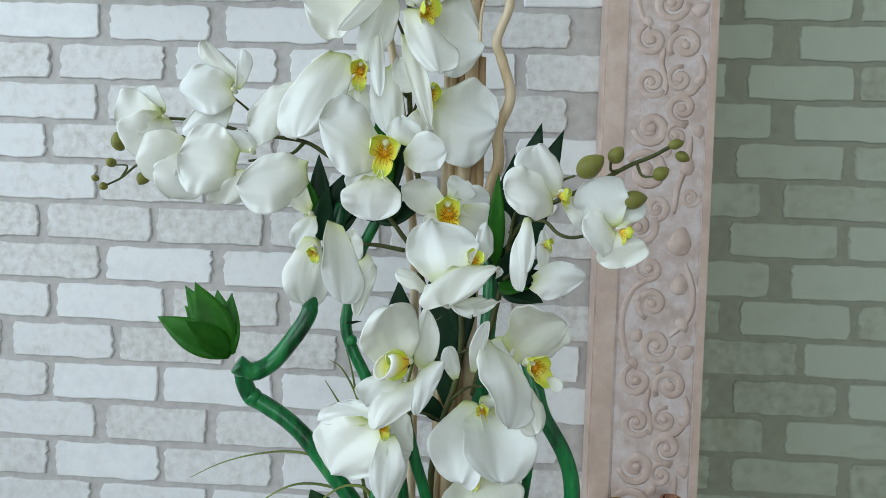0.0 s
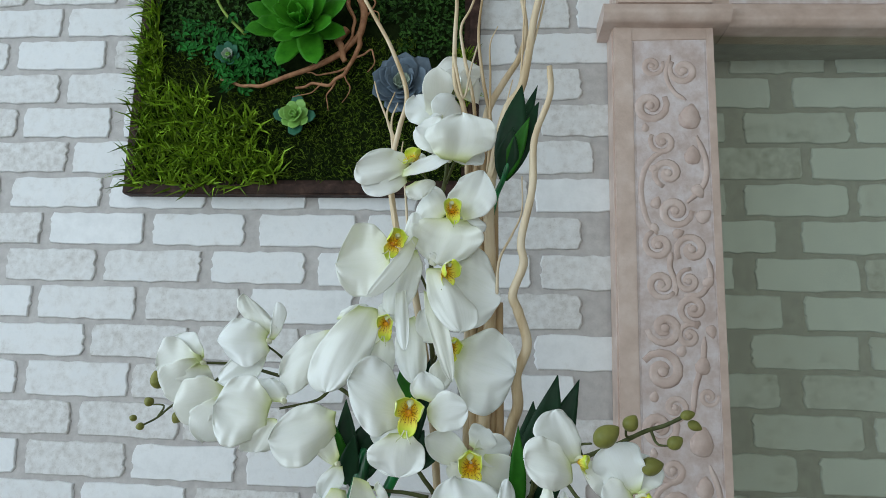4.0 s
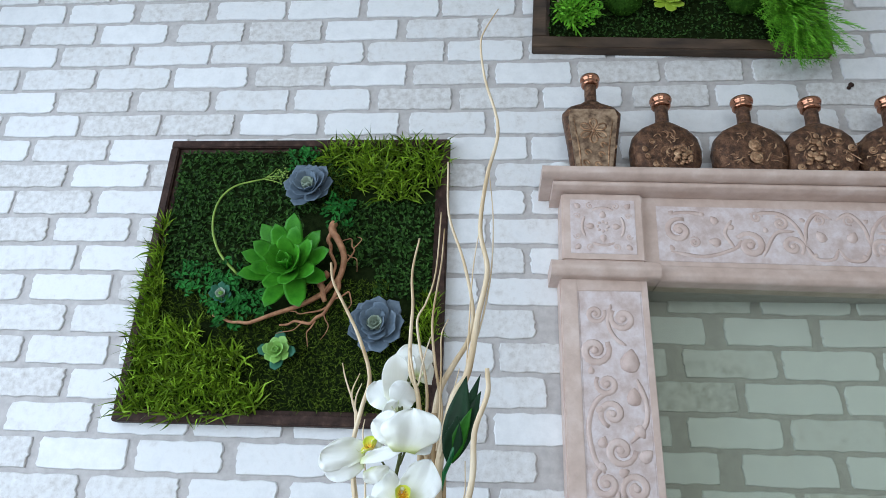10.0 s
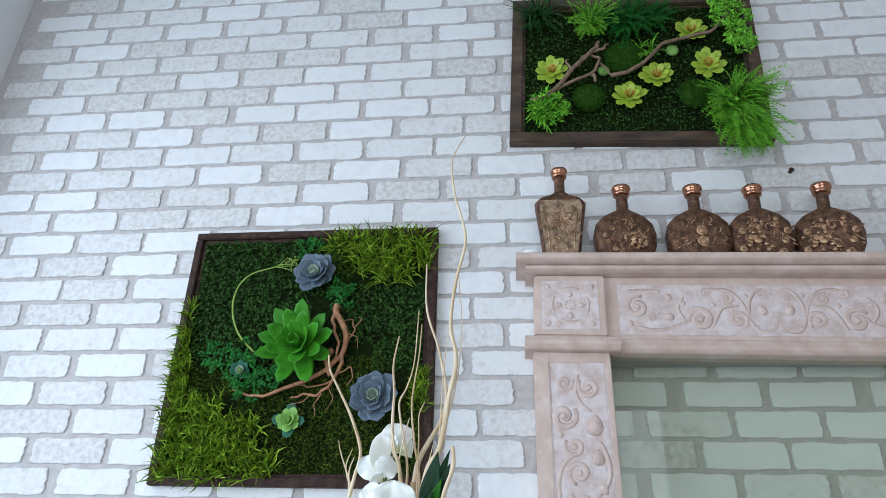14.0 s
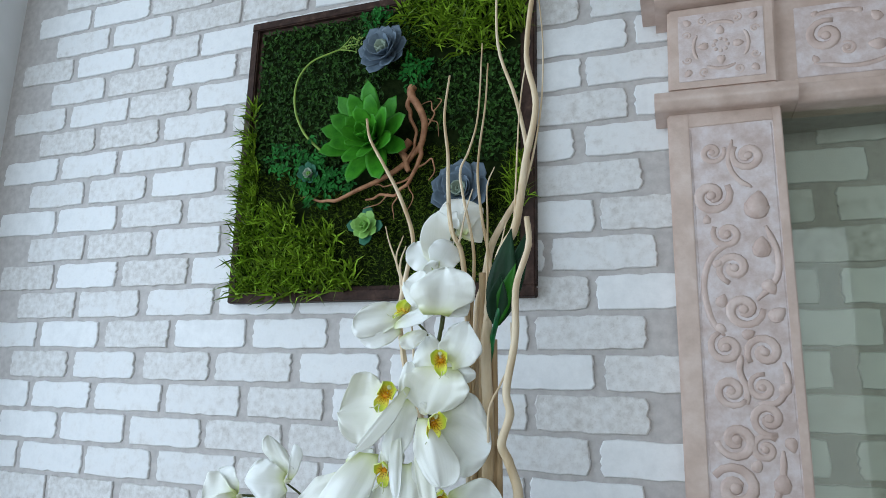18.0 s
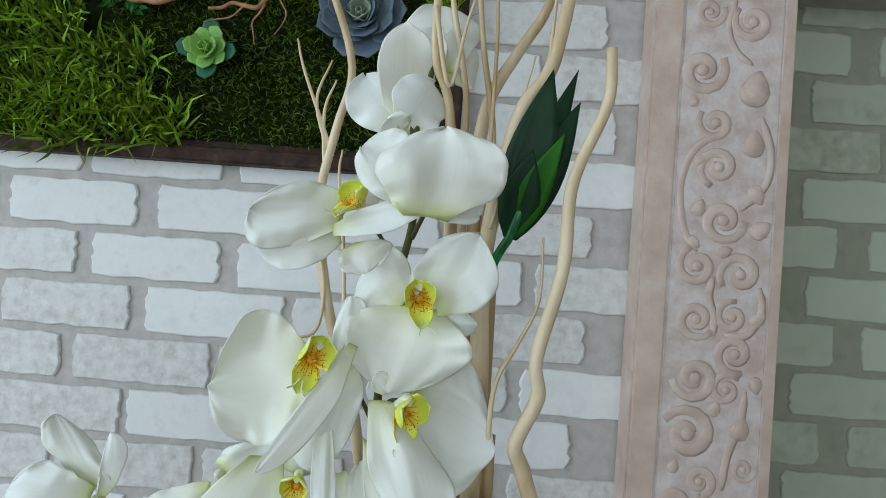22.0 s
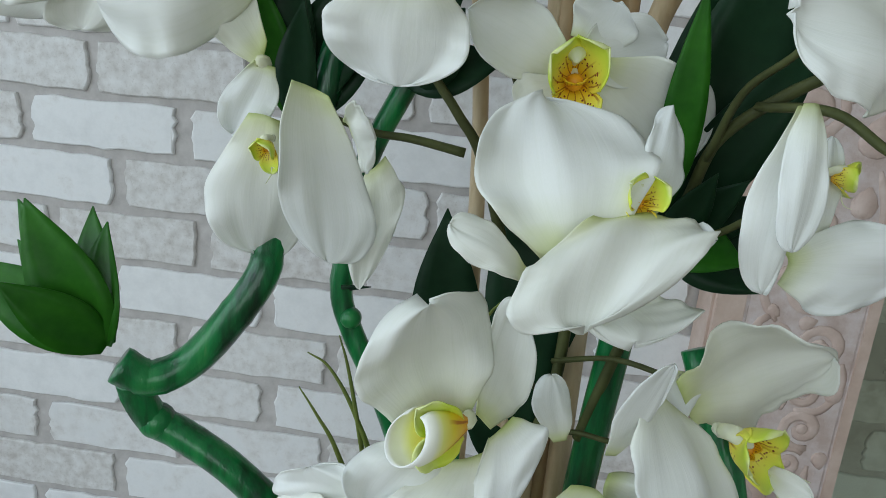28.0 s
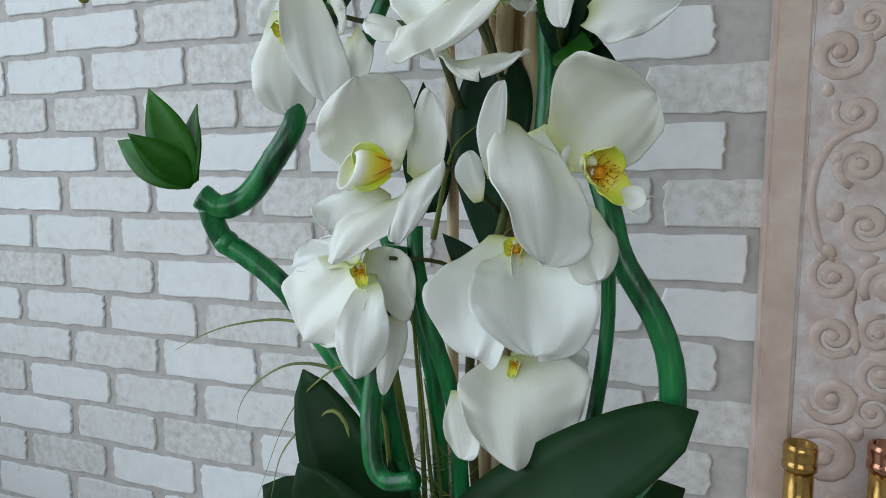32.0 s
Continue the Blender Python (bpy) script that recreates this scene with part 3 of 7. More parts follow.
LIP, nt, b, ln = mat("spotted_yellow_lip")
uv = nt.nodes.new("ShaderNodeUVMap")
sep = nt.nodes.new("ShaderNodeSeparateXYZ")
ln.new(uv.outputs[0], sep.inputs[0])
along = nt.nodes.new("ShaderNodeMath")
along.operation = "MULTIPLY_ADD"
ln.new(noise_tex(nt, 140, 3), along.inputs[0])
along.inputs[1].default_value, along.inputs[2].default_value = 0.20, -0.10
full = nt.nodes.new("ShaderNodeMath")
ln.new(along.outputs[0], full.inputs[0])
ln.new(sep.outputs["Y"], full.inputs[1])
lc = ramp(nt, full.outputs[0], [(0.0, (0.87, 0.38, 0.01)), (0.18, (0.92, 0.64, 0.02)), (0.42, (0.92, 0.82, 0.10)), (0.66, (0.76, 0.82, 0.08)), (0.86, (0.62, 0.77, 0.06)), (1.0, (0.82, 0.87, 0.42))])
vo = nt.nodes.new("ShaderNodeTexVoronoi")
vo.inputs["Scale"].default_value = 520
tc = nt.nodes.new("ShaderNodeTexCoord")
ln.new(tc.outputs["Object"], vo.inputs["Vector"])
spots = ramp(nt, vo.outputs["Distance"], [(0.20, (1, 1, 1)), (0.30, (0, 0, 0))])
where = ramp(nt, full.outputs[0], [(0.06, (0, 0, 0)), (0.14, (1, 1, 1)), (0.44, (1, 1, 1)), (0.60, (0, 0, 0))])
spots = mix(nt, 1.0, spots, where, "MULTIPLY")
streak = nt.nodes.new("ShaderNodeTexWave")
streak.inputs["Scale"].default_value, streak.inputs["Distortion"].default_value = 1.5, 2.0
ln.new(uv.outputs[0], streak.inputs["Vector"])
lines = ramp(nt, streak.outputs[0], [(0.90, (0, 0, 0)), (0.97, (0.85, 0.85, 0.85))])
lines = mix(nt, 1.0, lines, ramp(nt, full.outputs[0], [(0.05, (0.9, 0.9, 0.9)), (0.35, (0.8, 0.8, 0.8)), (0.55, (0, 0, 0))]), "MULTIPLY")
ln.new(mix(nt, lines, mix(nt, spots, lc, (0.20, 0.025, 0.015)), (0.30, 0.055, 0.01)), b.inputs["Base Color"])
b.inputs["Roughness"].default_value = 0.42
ROLL, nt, b, ln = mat("rolled_white_lip")
uv = nt.nodes.new("ShaderNodeUVMap")
sep = nt.nodes.new("ShaderNodeSeparateXYZ")
ln.new(uv.outputs[0], sep.inputs[0])
lc = ramp(nt, sep.outputs["Y"], [(0.0, (0.82, 0.30, 0.01)), (0.20, (0.88, 0.48, 0.01)), (0.45, (0.90, 0.72, 0.03)), (0.66, (0.86, 0.84, 0.22)), (0.80, (0.91, 0.91, 0.72)), (1.0, (0.94, 0.94, 0.90))])
streak = nt.nodes.new("ShaderNodeTexWave")
streak.inputs["Scale"].default_value, streak.inputs["Distortion"].default_value = 1.6, 2.0
ln.new(uv.outputs[0], streak.inputs["Vector"])
lines = mix(nt, 1.0, ramp(nt, streak.outputs[0], [(0.88, (0, 0, 0)), (0.97, (0.8, 0.8, 0.8))]), ramp(nt, sep.outputs["Y"], [(0.35, (1, 1, 1)), (0.55, (0, 0, 0))]), "MULTIPLY")
ln.new(mix(nt, lines, lc, (0.45, 0.10, 0.01)), b.inputs["Base Color"])
b.inputs["Roughness"].default_value = 0.4
CALLUS = mottled("orange_callus", [(0.3, (0.80, 0.26, 0.01)), (0.7, (0.90, 0.45, 0.02))], 300, 0.4)
COLUMN = mottled("cream_column", [(0.3, (0.74, 0.75, 0.46)), (0.7, (0.88, 0.88, 0.74))], 60, 0.5)


def petal_data(length, width, direction, lift, bend, cup, ruffle, rng, nu=11, nv=12, shape="broad", base=0.004, twist=0.0):
    """A petal in its flower's frame (the flower faces +z): direction in degrees round z, lift and bend towards +z in degrees."""
    verts, faces, uvs = [], [], []
    d = Vector((math.cos(radians(direction)), math.sin(radians(direction)), 0))
    s = Vector((-d.y, d.x, 0))
    z = Vector((0, 0, 1))
    ph = [rng.uniform(0, 6.28) for _ in range(8)]
    pos = d * base
    last = 0.0
    uneven = 0.09 if shape == "broad" else 0.06
    peak0 = (0.60 if shape == "broad" else 0.50) + rng.uniform(-0.05, 0.05)
    skew = rng.uniform(-0.07, 0.07)
    fold = rng.uniform(0.02, 0.12)
    bow = rng.uniform(-0.09, 0.09)
    notch = rng.uniform(0.0, 0.045) if shape == "broad" else -0.03
    for i in range(nv + 1):
        f = 0.5 * i / nv + 0.5 * math.sin(math.pi / 2 * i / nv)
        ang = radians(lift + bend * f)
        along = d * math.cos(ang) + z * math.sin(ang)
        up = -d * math.sin(ang) + z * math.cos(ang)
        if i:
            pos = pos + along * (length * (f - last))
        last = f
        tw = radians(twist * f)
        side = s * math.cos(tw) + up * math.sin(tw)
        out = up * math.cos(tw) - s * math.sin(tw)
        for j in range(nu + 1):
            u = 2 * j / nu - 1
            right = u > 0
            peak = peak0 + (skew if right else -skew)
            if f < peak:
                w = 0.32 + 0.68 * math.sin(math.pi / 2 * f / peak) ** (1.15 if shape == "broad" else 1.0)
            else:
                w = max(0.05, max(0.0, 1 - ((f - peak) / (1 - peak)) ** 2.2) ** (0.48 if shape == "broad" else 0.70))
            rim = math.sin(6.5 * f + (ph[4] if right else ph[5])) + 0.55 * math.sin(14 * f + (ph[6] if right else ph[7]))
            w *= width * (1 + uneven * rim * min(1.0, 4 * f) * (1 - f) ** 0.5 + (0.6 * skew if right else -0.6 * skew))
            edge = abs(u) ** 2.2
            wave = ruffle * edge * (math.sin(6 * f + ph[0] + (2.2 if right else 0)) + 0.6 * math.sin(11 * f + ph[1] - u) + 0.35 * math.sin(19 * f + ph[3] + u))
            swell = 0.075 * width * math.sin(2.6 * u + ph[2]) * math.sin(4.2 * f + ph[3]) * min(1.0, 2.5 * f)
            sway = bow * width * math.sin(math.pi * f)
            tipback = along * (length * (0.02 * math.sin(3.5 * u + ph[6]) - notch * max(0.0, 1 - 2 * abs(u)) ** 2) * f ** 4 * min(1.0, w / width))
            verts.append(pos + side * (u * w + sway) + tipback + out * (cup * w * u * u + fold * w * (abs(u) - 0.4) + wave + swell))
            uvs.append((j / nu, f))
    for i in range(nv):
        for j in range(nu):
            a = i * (nu + 1) + j
            faces.append((a, a + 1, a + nu + 2, a + nu + 1))
    return verts, faces, uvs


def aim(place, facing, roll, size):
    """The pose of a flower: it faces along facing, its top turned from upright by roll degrees."""
    n = Vector(facing).normalized()
    up = Vector((0, 0, 1))
    up = (up - n * up.dot(n))
    up = up.normalized() if up.length > 0.05 else Vector((0, -1, 0))
    x = up.cross(n)
    m = Matrix((x, up, n)).transposed().to_4x4()
    return Matrix.Translation(place) @ m @ pose(0, 0, 0, 0, 0, roll) @ Matrix.Scale(size, 4)


def thin(ob, t=0.0005):
    mod = ob.modifiers.new("thickness", "SOLIDIFY")
    mod.thickness, mod.offset = t, 0
    return ob


ARRANGE = Vector((-0.15, -0.47, TABLE))
orchid = thing("orchid_arrangement", "tall arrangement of white silk orchids, curly willow and painted green branches", "flower arrangement", ARRANGE)
oi = Matrix.Translation(ARRANGE).inverted()
POT = mottled("white_ceramic", [(0.3, (0.62, 0.61, 0.58)), (0.7, (0.72, 0.71, 0.69))], 12, 0.25, 40, 0.0003)
v, f = lathe_data([(0.07, 0), (0.075, 0.004), (0.10, 0.10), (0.112, 0.215), (0.116, 0.225), (0.112, 0.232), (0.104, 0.228), (0.10, 0.20)], 40)
put("pot", mesh_of("pot", v, f, POT, True), orchid, "white ceramic pot")


def lip_and_column(core, rng, rolled=False):
    """The spotted lip with two side lobes, a pointed tongue and tendrils, and the cream column over it."""
    heap = Heap()
    sides = ((140, 0.024, 0.0085, 22, 20, 0.3), (-150, 0.024, 0.0075, 26, 25, 0.3)) if rolled else (
        (24, 0.0225, 0.0112, 44, 30, 0.50), (156, 0.0225, 0.0112, 48, 30, 0.50), (-90, 0.025, 0.0092, 32, -30, 0.55))
    for direction, length, w, li, be, cu in sides:
        v, f, uv = petal_data(length, w, direction + rng.uniform(-10, 10), li + rng.uniform(-9, 9), be, cu, 0.0012, rng, 11, 12, "broad" if direction != -90 else "oval", 0.002)
        heap.add([p + Vector((0, -0.004, 0.001)) for p in v], f, [(a, 0.62 + 0.38 * b) for a, b in uv] if rolled else uv)
    if not rolled:
        for s in (-1, 1):
            v, f, uv = petal_data(0.0085, 0.0028, -90 + 28 * s, 62, 30, 0.4, 0.0, rng, 5, 6, "oval", 0.001)
            heap.add([p + Vector((0.0016 * s, -0.005, 0.004)) for p in v], f, [(a, 0.03 + 0.12 * b) for a, b in uv])
    thin(put("lip", heap.mesh("lip", LIP, True), core, "lime-green lip with dark red spots"), 0.0005)
    if not rolled:
        v, f = lathe_data([(0.0034 * math.sin(a), -0.0034 * math.cos(a)) for a in np.linspace(0.05, 3.09, 9)], 12)
        put("callus", mesh_of("callus", v, f, CALLUS, True), core, "orange swelling in the throat", Matrix.Translation((0, -0.006, 0.0065)))
        for s in (-1, 1):
            line = smooth_line([(0.001 * s, -0.022, 0.010, 0.0007), (0.003 * s, -0.028, 0.010, 0.0006), (0.006 * s, -0.032, 0.013, 0.0005), (0.007 * s, -0.034, 0.018, 0.0003)], 5)
            v, f, uv = tube_data(line, 6)
            put("tendril", mesh_of("tendril", v, f, COLUMN, True), core)
    if rolled:
        axis = Vector((-0.031, -0.005, 0.019)).normalized()
        one = axis.cross(Vector((0, 0, 1))).normalized()
        two = axis.cross(one)
        verts, faces, uvs, nu, nv = [], [], [], 26, 14
        for i in range(nv + 1):
            f = i / nv
            for j in range(nu + 1):
                a = radians(20 + 320 * j / nu)
                r = 0.0018 + 0.0092 * math.sin(math.pi / 2 * min(1.0, 1.12 * f)) ** 0.9 - 0.0016 * max(0.0, f - 0.85) / 0.15
                reach = 0.031 * f * (0.86 + 0.20 * math.cos(a - 2.4))
                verts.append(axis * reach + one * (r * math.cos(a)) + two * (r * 0.86 * math.sin(a)))
                uvs.append((j / nu, f))
        for i in range(nv):
            for j in range(nu):
                k = i * (nu + 1) + j
                faces.append((k, k + 1, k + nu + 2, k + nu + 1))
        thin(put("lip_roll", mesh_of("lip_roll", verts, faces, ROLL, True, uvs), core, "white rolled lip with an orange throat"), 0.0006)
        return
    line = [(0, 0.001, -0.001, 0.0030), (0, 0.0035, 0.004, 0.0031), (0, 0.0045, 0.008, 0.0033), (0, 0.0030, 0.0112, 0.0029), (0, 0.0006, 0.0128, 0.0016), (0, -0.0006, 0.0130, 0.0006)]
    v, f, uv = tube_data(smooth_line(line, 4), 12)
    put("column", mesh_of("column", [Vector((p[0] * 1.15, p[1], p[2])) for p in v], f, COLUMN, True), core, "cream column")


def blossom(place, facing, roll, size, seed, petals, rolled=False):
    """One moth orchid: its petals as (base, tip, half width, outer side, bend, cup), with lip and column where it faces the room."""
    rng = random.Random(seed)
    m = aim(place, facing or (0, -1, 0.2), roll, size)
    v, f = lathe_data([(0.0025, -0.006), (0.0035, -0.002), (0.0025, 0.002), (0.0008, 0.004)], 8)
    core = put("flower", mesh_of("flower", v, f, COLUMN, True), orchid, m=oi @ m)
    back = m.inverted()
    for k, (base, tip, half, side, bend, cup) in enumerate(petals):
        base, tip = Vector(base), Vector(tip)
        y = (tip - base).normalized()
        z = Vector(side)
        z = (z - y * z.dot(y)).normalized()
        turn = Matrix((y.cross(z), y, z)).transposed().to_4x4()
        tip, half = base + (tip - base) * 1.05, half * 1.17
        chord = max(0.5, math.sin(radians(abs(bend) / 2)) / radians(abs(bend) / 2)) if bend else 1.0
        length = (tip - base).length / chord
        v, f, uv = petal_data(length, half, 90, bend / 2, -bend, cup, min(0.0056, half * 0.14), rng, 26, 26, "broad" if half > 0.42 * length else "oval", 0.0)
        name = "petal" if half > 0.42 * length else "sepal"
        thin(put(name, mesh_of(name, v, f, PETAL, True, uv), core, m=back @ Matrix.Translation(base + z * 0.0006 * k) @ turn))
    if facing:
        lip_and_column(core, rng, rolled)
    return core


def draped_data(base, tip, left, right, sag, rng, nu=30, nv=28):
    """A petal from its base to its tip whose two sides reach left and right where it is widest; sag lifts its middle towards the room."""
    verts, faces, uvs = [], [], []
    spine = tip - base
    length = spine.length
    normal = (right - left).cross(spine)
    normal = normal.normalized() if normal.y < 0 else -normal.normalized()
    ph = [rng.uniform(0, 6.28) for _ in range(8)]
    peak = 0.55
    mid = base + spine * peak
    a, c = left - mid, right - mid
    half = (right - left).length / 2
    ruffle = min(0.0062, half * 0.135)
    for i in range(nv + 1):
        f = 0.5 * i / nv + 0.5 * math.sin(math.pi / 2 * i / nv)
        if f < peak:
            w = 0.34 + 0.66 * math.sin(math.pi / 2 * f / peak) ** 1.05
        else:
            w = max(0.04, max(0.0, 1 - ((f - peak) / (1 - peak)) ** 2.2) ** 0.50)
        centre = base + spine * f + normal * (sag * math.sin(math.pi * f))
        for j in range(nu + 1):
            u = 2 * j / nu - 1
            k = 4 if u > 0 else 5
            rim = 1 + (0.075 * math.sin(6 * f + ph[k]) + 0.035 * math.sin(13 * f + ph[k + 2])) * min(1.0, 4 * f) * (1 - f) ** 0.5
            across = (c - a) * (u / 2) + (c + a) * (u * u / 2)
            edge = abs(u) ** 2.4
            wave = ruffle * edge * (math.sin(5 * f + ph[0] + (2.2 if u > 0 else 0)) + 0.6 * math.sin(10 * f + ph[1] - u) + 0.34 * math.sin(19 * f + ph[3] + 2 * u) + 0.16 * math.sin(33 * f + ph[7] - 3 * u))
            swell = half * (0.115 * math.sin(2.8 * u + ph[2]) * math.sin(4.0 * f + ph[3]) + 0.045 * math.sin(5.5 * u + 3 * f + ph[5]) + 0.012 * math.sin(11 * u * (0.4 + f) + ph[6]) + 0.003 * math.sin(21 * u + 4 * f + ph[1])) * min(1.0, 2.5 * f)
            drift = spine * ((0.030 * math.sin(3.6 * u + ph[6]) + 0.012 * math.sin(9 * u + ph[7])) * f ** 3 * w)
            verts.append(centre + across * (w * rim) + drift + normal * (wave + swell - 0.35 * sag * u * u * w))
            uvs.append((j / nu, f))
    for i in range(nv):
        for j in range(nu):
            k = i * (nu + 1) + j
            faces.append((k, k + 1, k + nu + 2, k + nu + 1))
    return verts, faces, uvs


def bloom(place, facing, roll, size, seed, petals, rolled=False):
    """One large moth orchid near the front: petals as (base, tip, one side, other side, sag)."""
    rng = random.Random(seed)
    m = aim(place, facing or (0, -1, 0.2), roll, size)
    v, f = lathe_data([(0.0025, -0.006), (0.0035, -0.002), (0.0025, 0.002), (0.0008, 0.004)], 8)
    core = put("flower", mesh_of("flower", v, f, COLUMN, True), orchid, m=oi @ m)
    back = m.inverted()
    for base, tip, left, right, sag in petals:
        base, tip, left, right = Vector(base), Vector(tip), Vector(left), Vector(right)
        v, f, uv = draped_data(Vector((0, 0, 0)), tip - base, left - base, right - base, sag, rng)
        name = "petal" if (right - left).length > 0.9 * (tip - base).length else "sepal"
        thin(put(name, mesh_of(name, v, f, PETAL, True, uv), core, m=back @ Matrix.Translation(base)))
    if facing:
        lip_and_column(core, rng, rolled)
    return core


blossom((-0.186, -0.432, 1.849), None, 0, 1.0, 1, [((-0.186, -0.432, 1.849), (-0.187, -0.432, 1.893), 0.023, (0.17, -0.99, 0.00), 35, -0.1),
         ((-0.185, -0.432, 1.849), (-0.164, -0.422, 1.869), 0.019, (0.53, -0.83, -0.14), 30, -0.1),
         ((-0.188, -0.432, 1.848), (-0.206, -0.442, 1.869), 0.017, (-0.07, -0.88, -0.48), 30, -0.1)])
blossom((-0.207, -0.456, 1.799), None, 0, 1.0, 2, [((-0.209, -0.456, 1.799), (-0.233, -0.456, 1.835), 0.020, (0.09, -0.99, 0.06), 35, -0.12),
         ((-0.207, -0.456, 1.800), (-0.211, -0.446, 1.874), 0.018, (0.39, -0.91, 0.14), 30, -0.1),
         ((-0.206, -0.456, 1.799), (-0.190, -0.451, 1.833), 0.018, (0.44, -0.89, -0.08), 30, -0.1),
         ((-0.208, -0.456, 1.798), (-0.216, -0.466, 1.806), 0.011, (0.51, -0.75, -0.42), 20, -0.1)])
bloom((-0.189, -0.506, 1.745), None, 0, 1, 3, [((-0.193, -0.510, 1.751), (-0.225, -0.507, 1.779), (-0.220, -0.508, 1.755), (-0.199, -0.505, 1.787), 0.003),
       ((-0.185, -0.512, 1.741), (-0.176, -0.508, 1.794), (-0.214, -0.514, 1.767), (-0.140, -0.510, 1.766), 0.009),
       ((-0.186, -0.506, 1.746), (-0.153, -0.495, 1.744), (-0.169, -0.500, 1.739), (-0.161, -0.498, 1.762), 0.002)])
bloom((-0.225, -0.492, 1.746), (-0.25, -0.5, 0.8), 0, 0.75, 4, [((-0.236, -0.492, 1.738), (-0.288, -0.507, 1.738), (-0.273, -0.502, 1.716), (-0.253, -0.495, 1.759), 0.004),
       ((-0.236, -0.490, 1.729), (-0.283, -0.500, 1.717), (-0.259, -0.496, 1.705), (-0.250, -0.495, 1.729), 0.003),
       ((-0.239, -0.500, 1.731), (-0.180, -0.512, 1.752), (-0.208, -0.508, 1.730), (-0.206, -0.506, 1.750), 0.002),
       ((-0.225, -0.488, 1.745), (-0.233, -0.480, 1.762), (-0.239, -0.485, 1.751), (-0.215, -0.485, 1.752), 0.001),
       ((-0.233, -0.490, 1.720), (-0.219, -0.488, 1.706), (-0.235, -0.488, 1.708), (-0.206, -0.488, 1.725), 0.001)])
bloom((-0.188, -0.484, 1.696), (0.3, -0.92, 0.2), 10, 0.8, 5, [((-0.186, -0.478, 1.686), (-0.200, -0.486, 1.634), (-0.229, -0.482, 1.671), (-0.154, -0.482, 1.659), 0.006),
       ((-0.179, -0.480, 1.691), (-0.152, -0.497, 1.734), (-0.188, -0.486, 1.718), (-0.145, -0.492, 1.692), -0.004),
       ((-0.195, -0.476, 1.689), (-0.213, -0.470, 1.722), (-0.228, -0.474, 1.683), (-0.196, -0.474, 1.714), 0.003),
       ((-0.186, -0.475, 1.692), (-0.164, -0.476, 1.668), (-0.185, -0.478, 1.664), (-0.151, -0.474, 1.683), 0)])
bloom((-0.246, -0.497, 1.656), (0.45, -0.8, 0.35), -30, 0.88, 6, [((-0.251, -0.49, 1.643), (-0.308, -0.494, 1.632), (-0.279, -0.488, 1.678), (-0.276, -0.5, 1.598), -0.006),
       ((-0.225, -0.492, 1.663), (-0.265, -0.532, 1.595), (-0.249, -0.515, 1.624), (-0.233, -0.512, 1.621), 0.003),
       ((-0.236, -0.484, 1.651), (-0.228, -0.484, 1.691), (-0.236, -0.485, 1.673), (-0.218, -0.483, 1.675), 0.002),
       ((-0.23, -0.482, 1.649), (-0.245, -0.478, 1.581), (-0.258, -0.48, 1.608), (-0.218, -0.478, 1.618), 0.002)])
bloom((-0.192, -0.492, 1.629), (0.55, -0.8, 0.1), -12, 0.84, 7, [((-0.188, -0.478, 1.63), (-0.133, -0.466, 1.603), (-0.162, -0.47, 1.662), (-0.168, -0.47, 1.572), -0.005),
       ((-0.206, -0.49, 1.63), (-0.173, -0.516, 1.563), (-0.204, -0.505, 1.588), (-0.159, -0.498, 1.588), 0.007),
       ((-0.201, -0.486, 1.634), (-0.208, -0.490, 1.646), (-0.210, -0.488, 1.636), (-0.199, -0.486, 1.644), 0.001),
       ((-0.200, -0.480, 1.635), (-0.177, -0.470, 1.659), (-0.199, -0.472, 1.655), (-0.172, -0.472, 1.640), 0)])
bloom((-0.253, -0.474, 1.576), (0, -0.85, -0.1), -10, 0.8, 8, [((-0.272, -0.48, 1.588), (-0.307, -0.506, 1.499), (-0.325, -0.498, 1.54), (-0.267, -0.486, 1.538), 0.009),
       ((-0.258, -0.468, 1.565), (-0.258, -0.468, 1.51), (-0.274, -0.47, 1.534), (-0.244, -0.466, 1.536), 0.003),
       ((-0.239, -0.476, 1.619), (-0.23, -0.496, 1.543), (-0.243, -0.49, 1.576), (-0.228, -0.488, 1.577), 0.004),
       ((-0.23, -0.47, 1.578), (-0.22, -0.476, 1.508), (-0.243, -0.474, 1.541), (-0.21, -0.472, 1.547), 0.005),
       ((-0.260, -0.468, 1.575), (-0.246, -0.462, 1.595), (-0.265, -0.465, 1.590), (-0.238, -0.463, 1.579), 0.001)])
bloom((-0.307, -0.468, 1.570), None, 0, 1, 9, [((-0.311, -0.468, 1.557), (-0.367, -0.474, 1.513), (-0.346, -0.47, 1.555), (-0.342, -0.476, 1.498), 0.005),
       ((-0.306, -0.466, 1.574), (-0.277, -0.462, 1.591), (-0.304, -0.464, 1.586), (-0.281, -0.464, 1.562), 0.002)])
bloom((-0.185, -0.486, 1.553), (0.5, -0.82, -0.12), -8, 0.78, 10, [((-0.18, -0.478, 1.541), (-0.117, -0.47, 1.522), (-0.137, -0.47, 1.566), (-0.155, -0.476, 1.481), -0.005),
       ((-0.21, -0.488, 1.605), (-0.18, -0.508, 1.513), (-0.204, -0.502, 1.56), (-0.186, -0.498, 1.567), 0.004),
       ((-0.193, -0.480, 1.557), (-0.217, -0.472, 1.586), (-0.219, -0.476, 1.557), (-0.197, -0.474, 1.586), 0.001),
       ((-0.189, -0.478, 1.534), (-0.198, -0.476, 1.499), (-0.207, -0.478, 1.522), (-0.183, -0.476, 1.514), 0.002)])
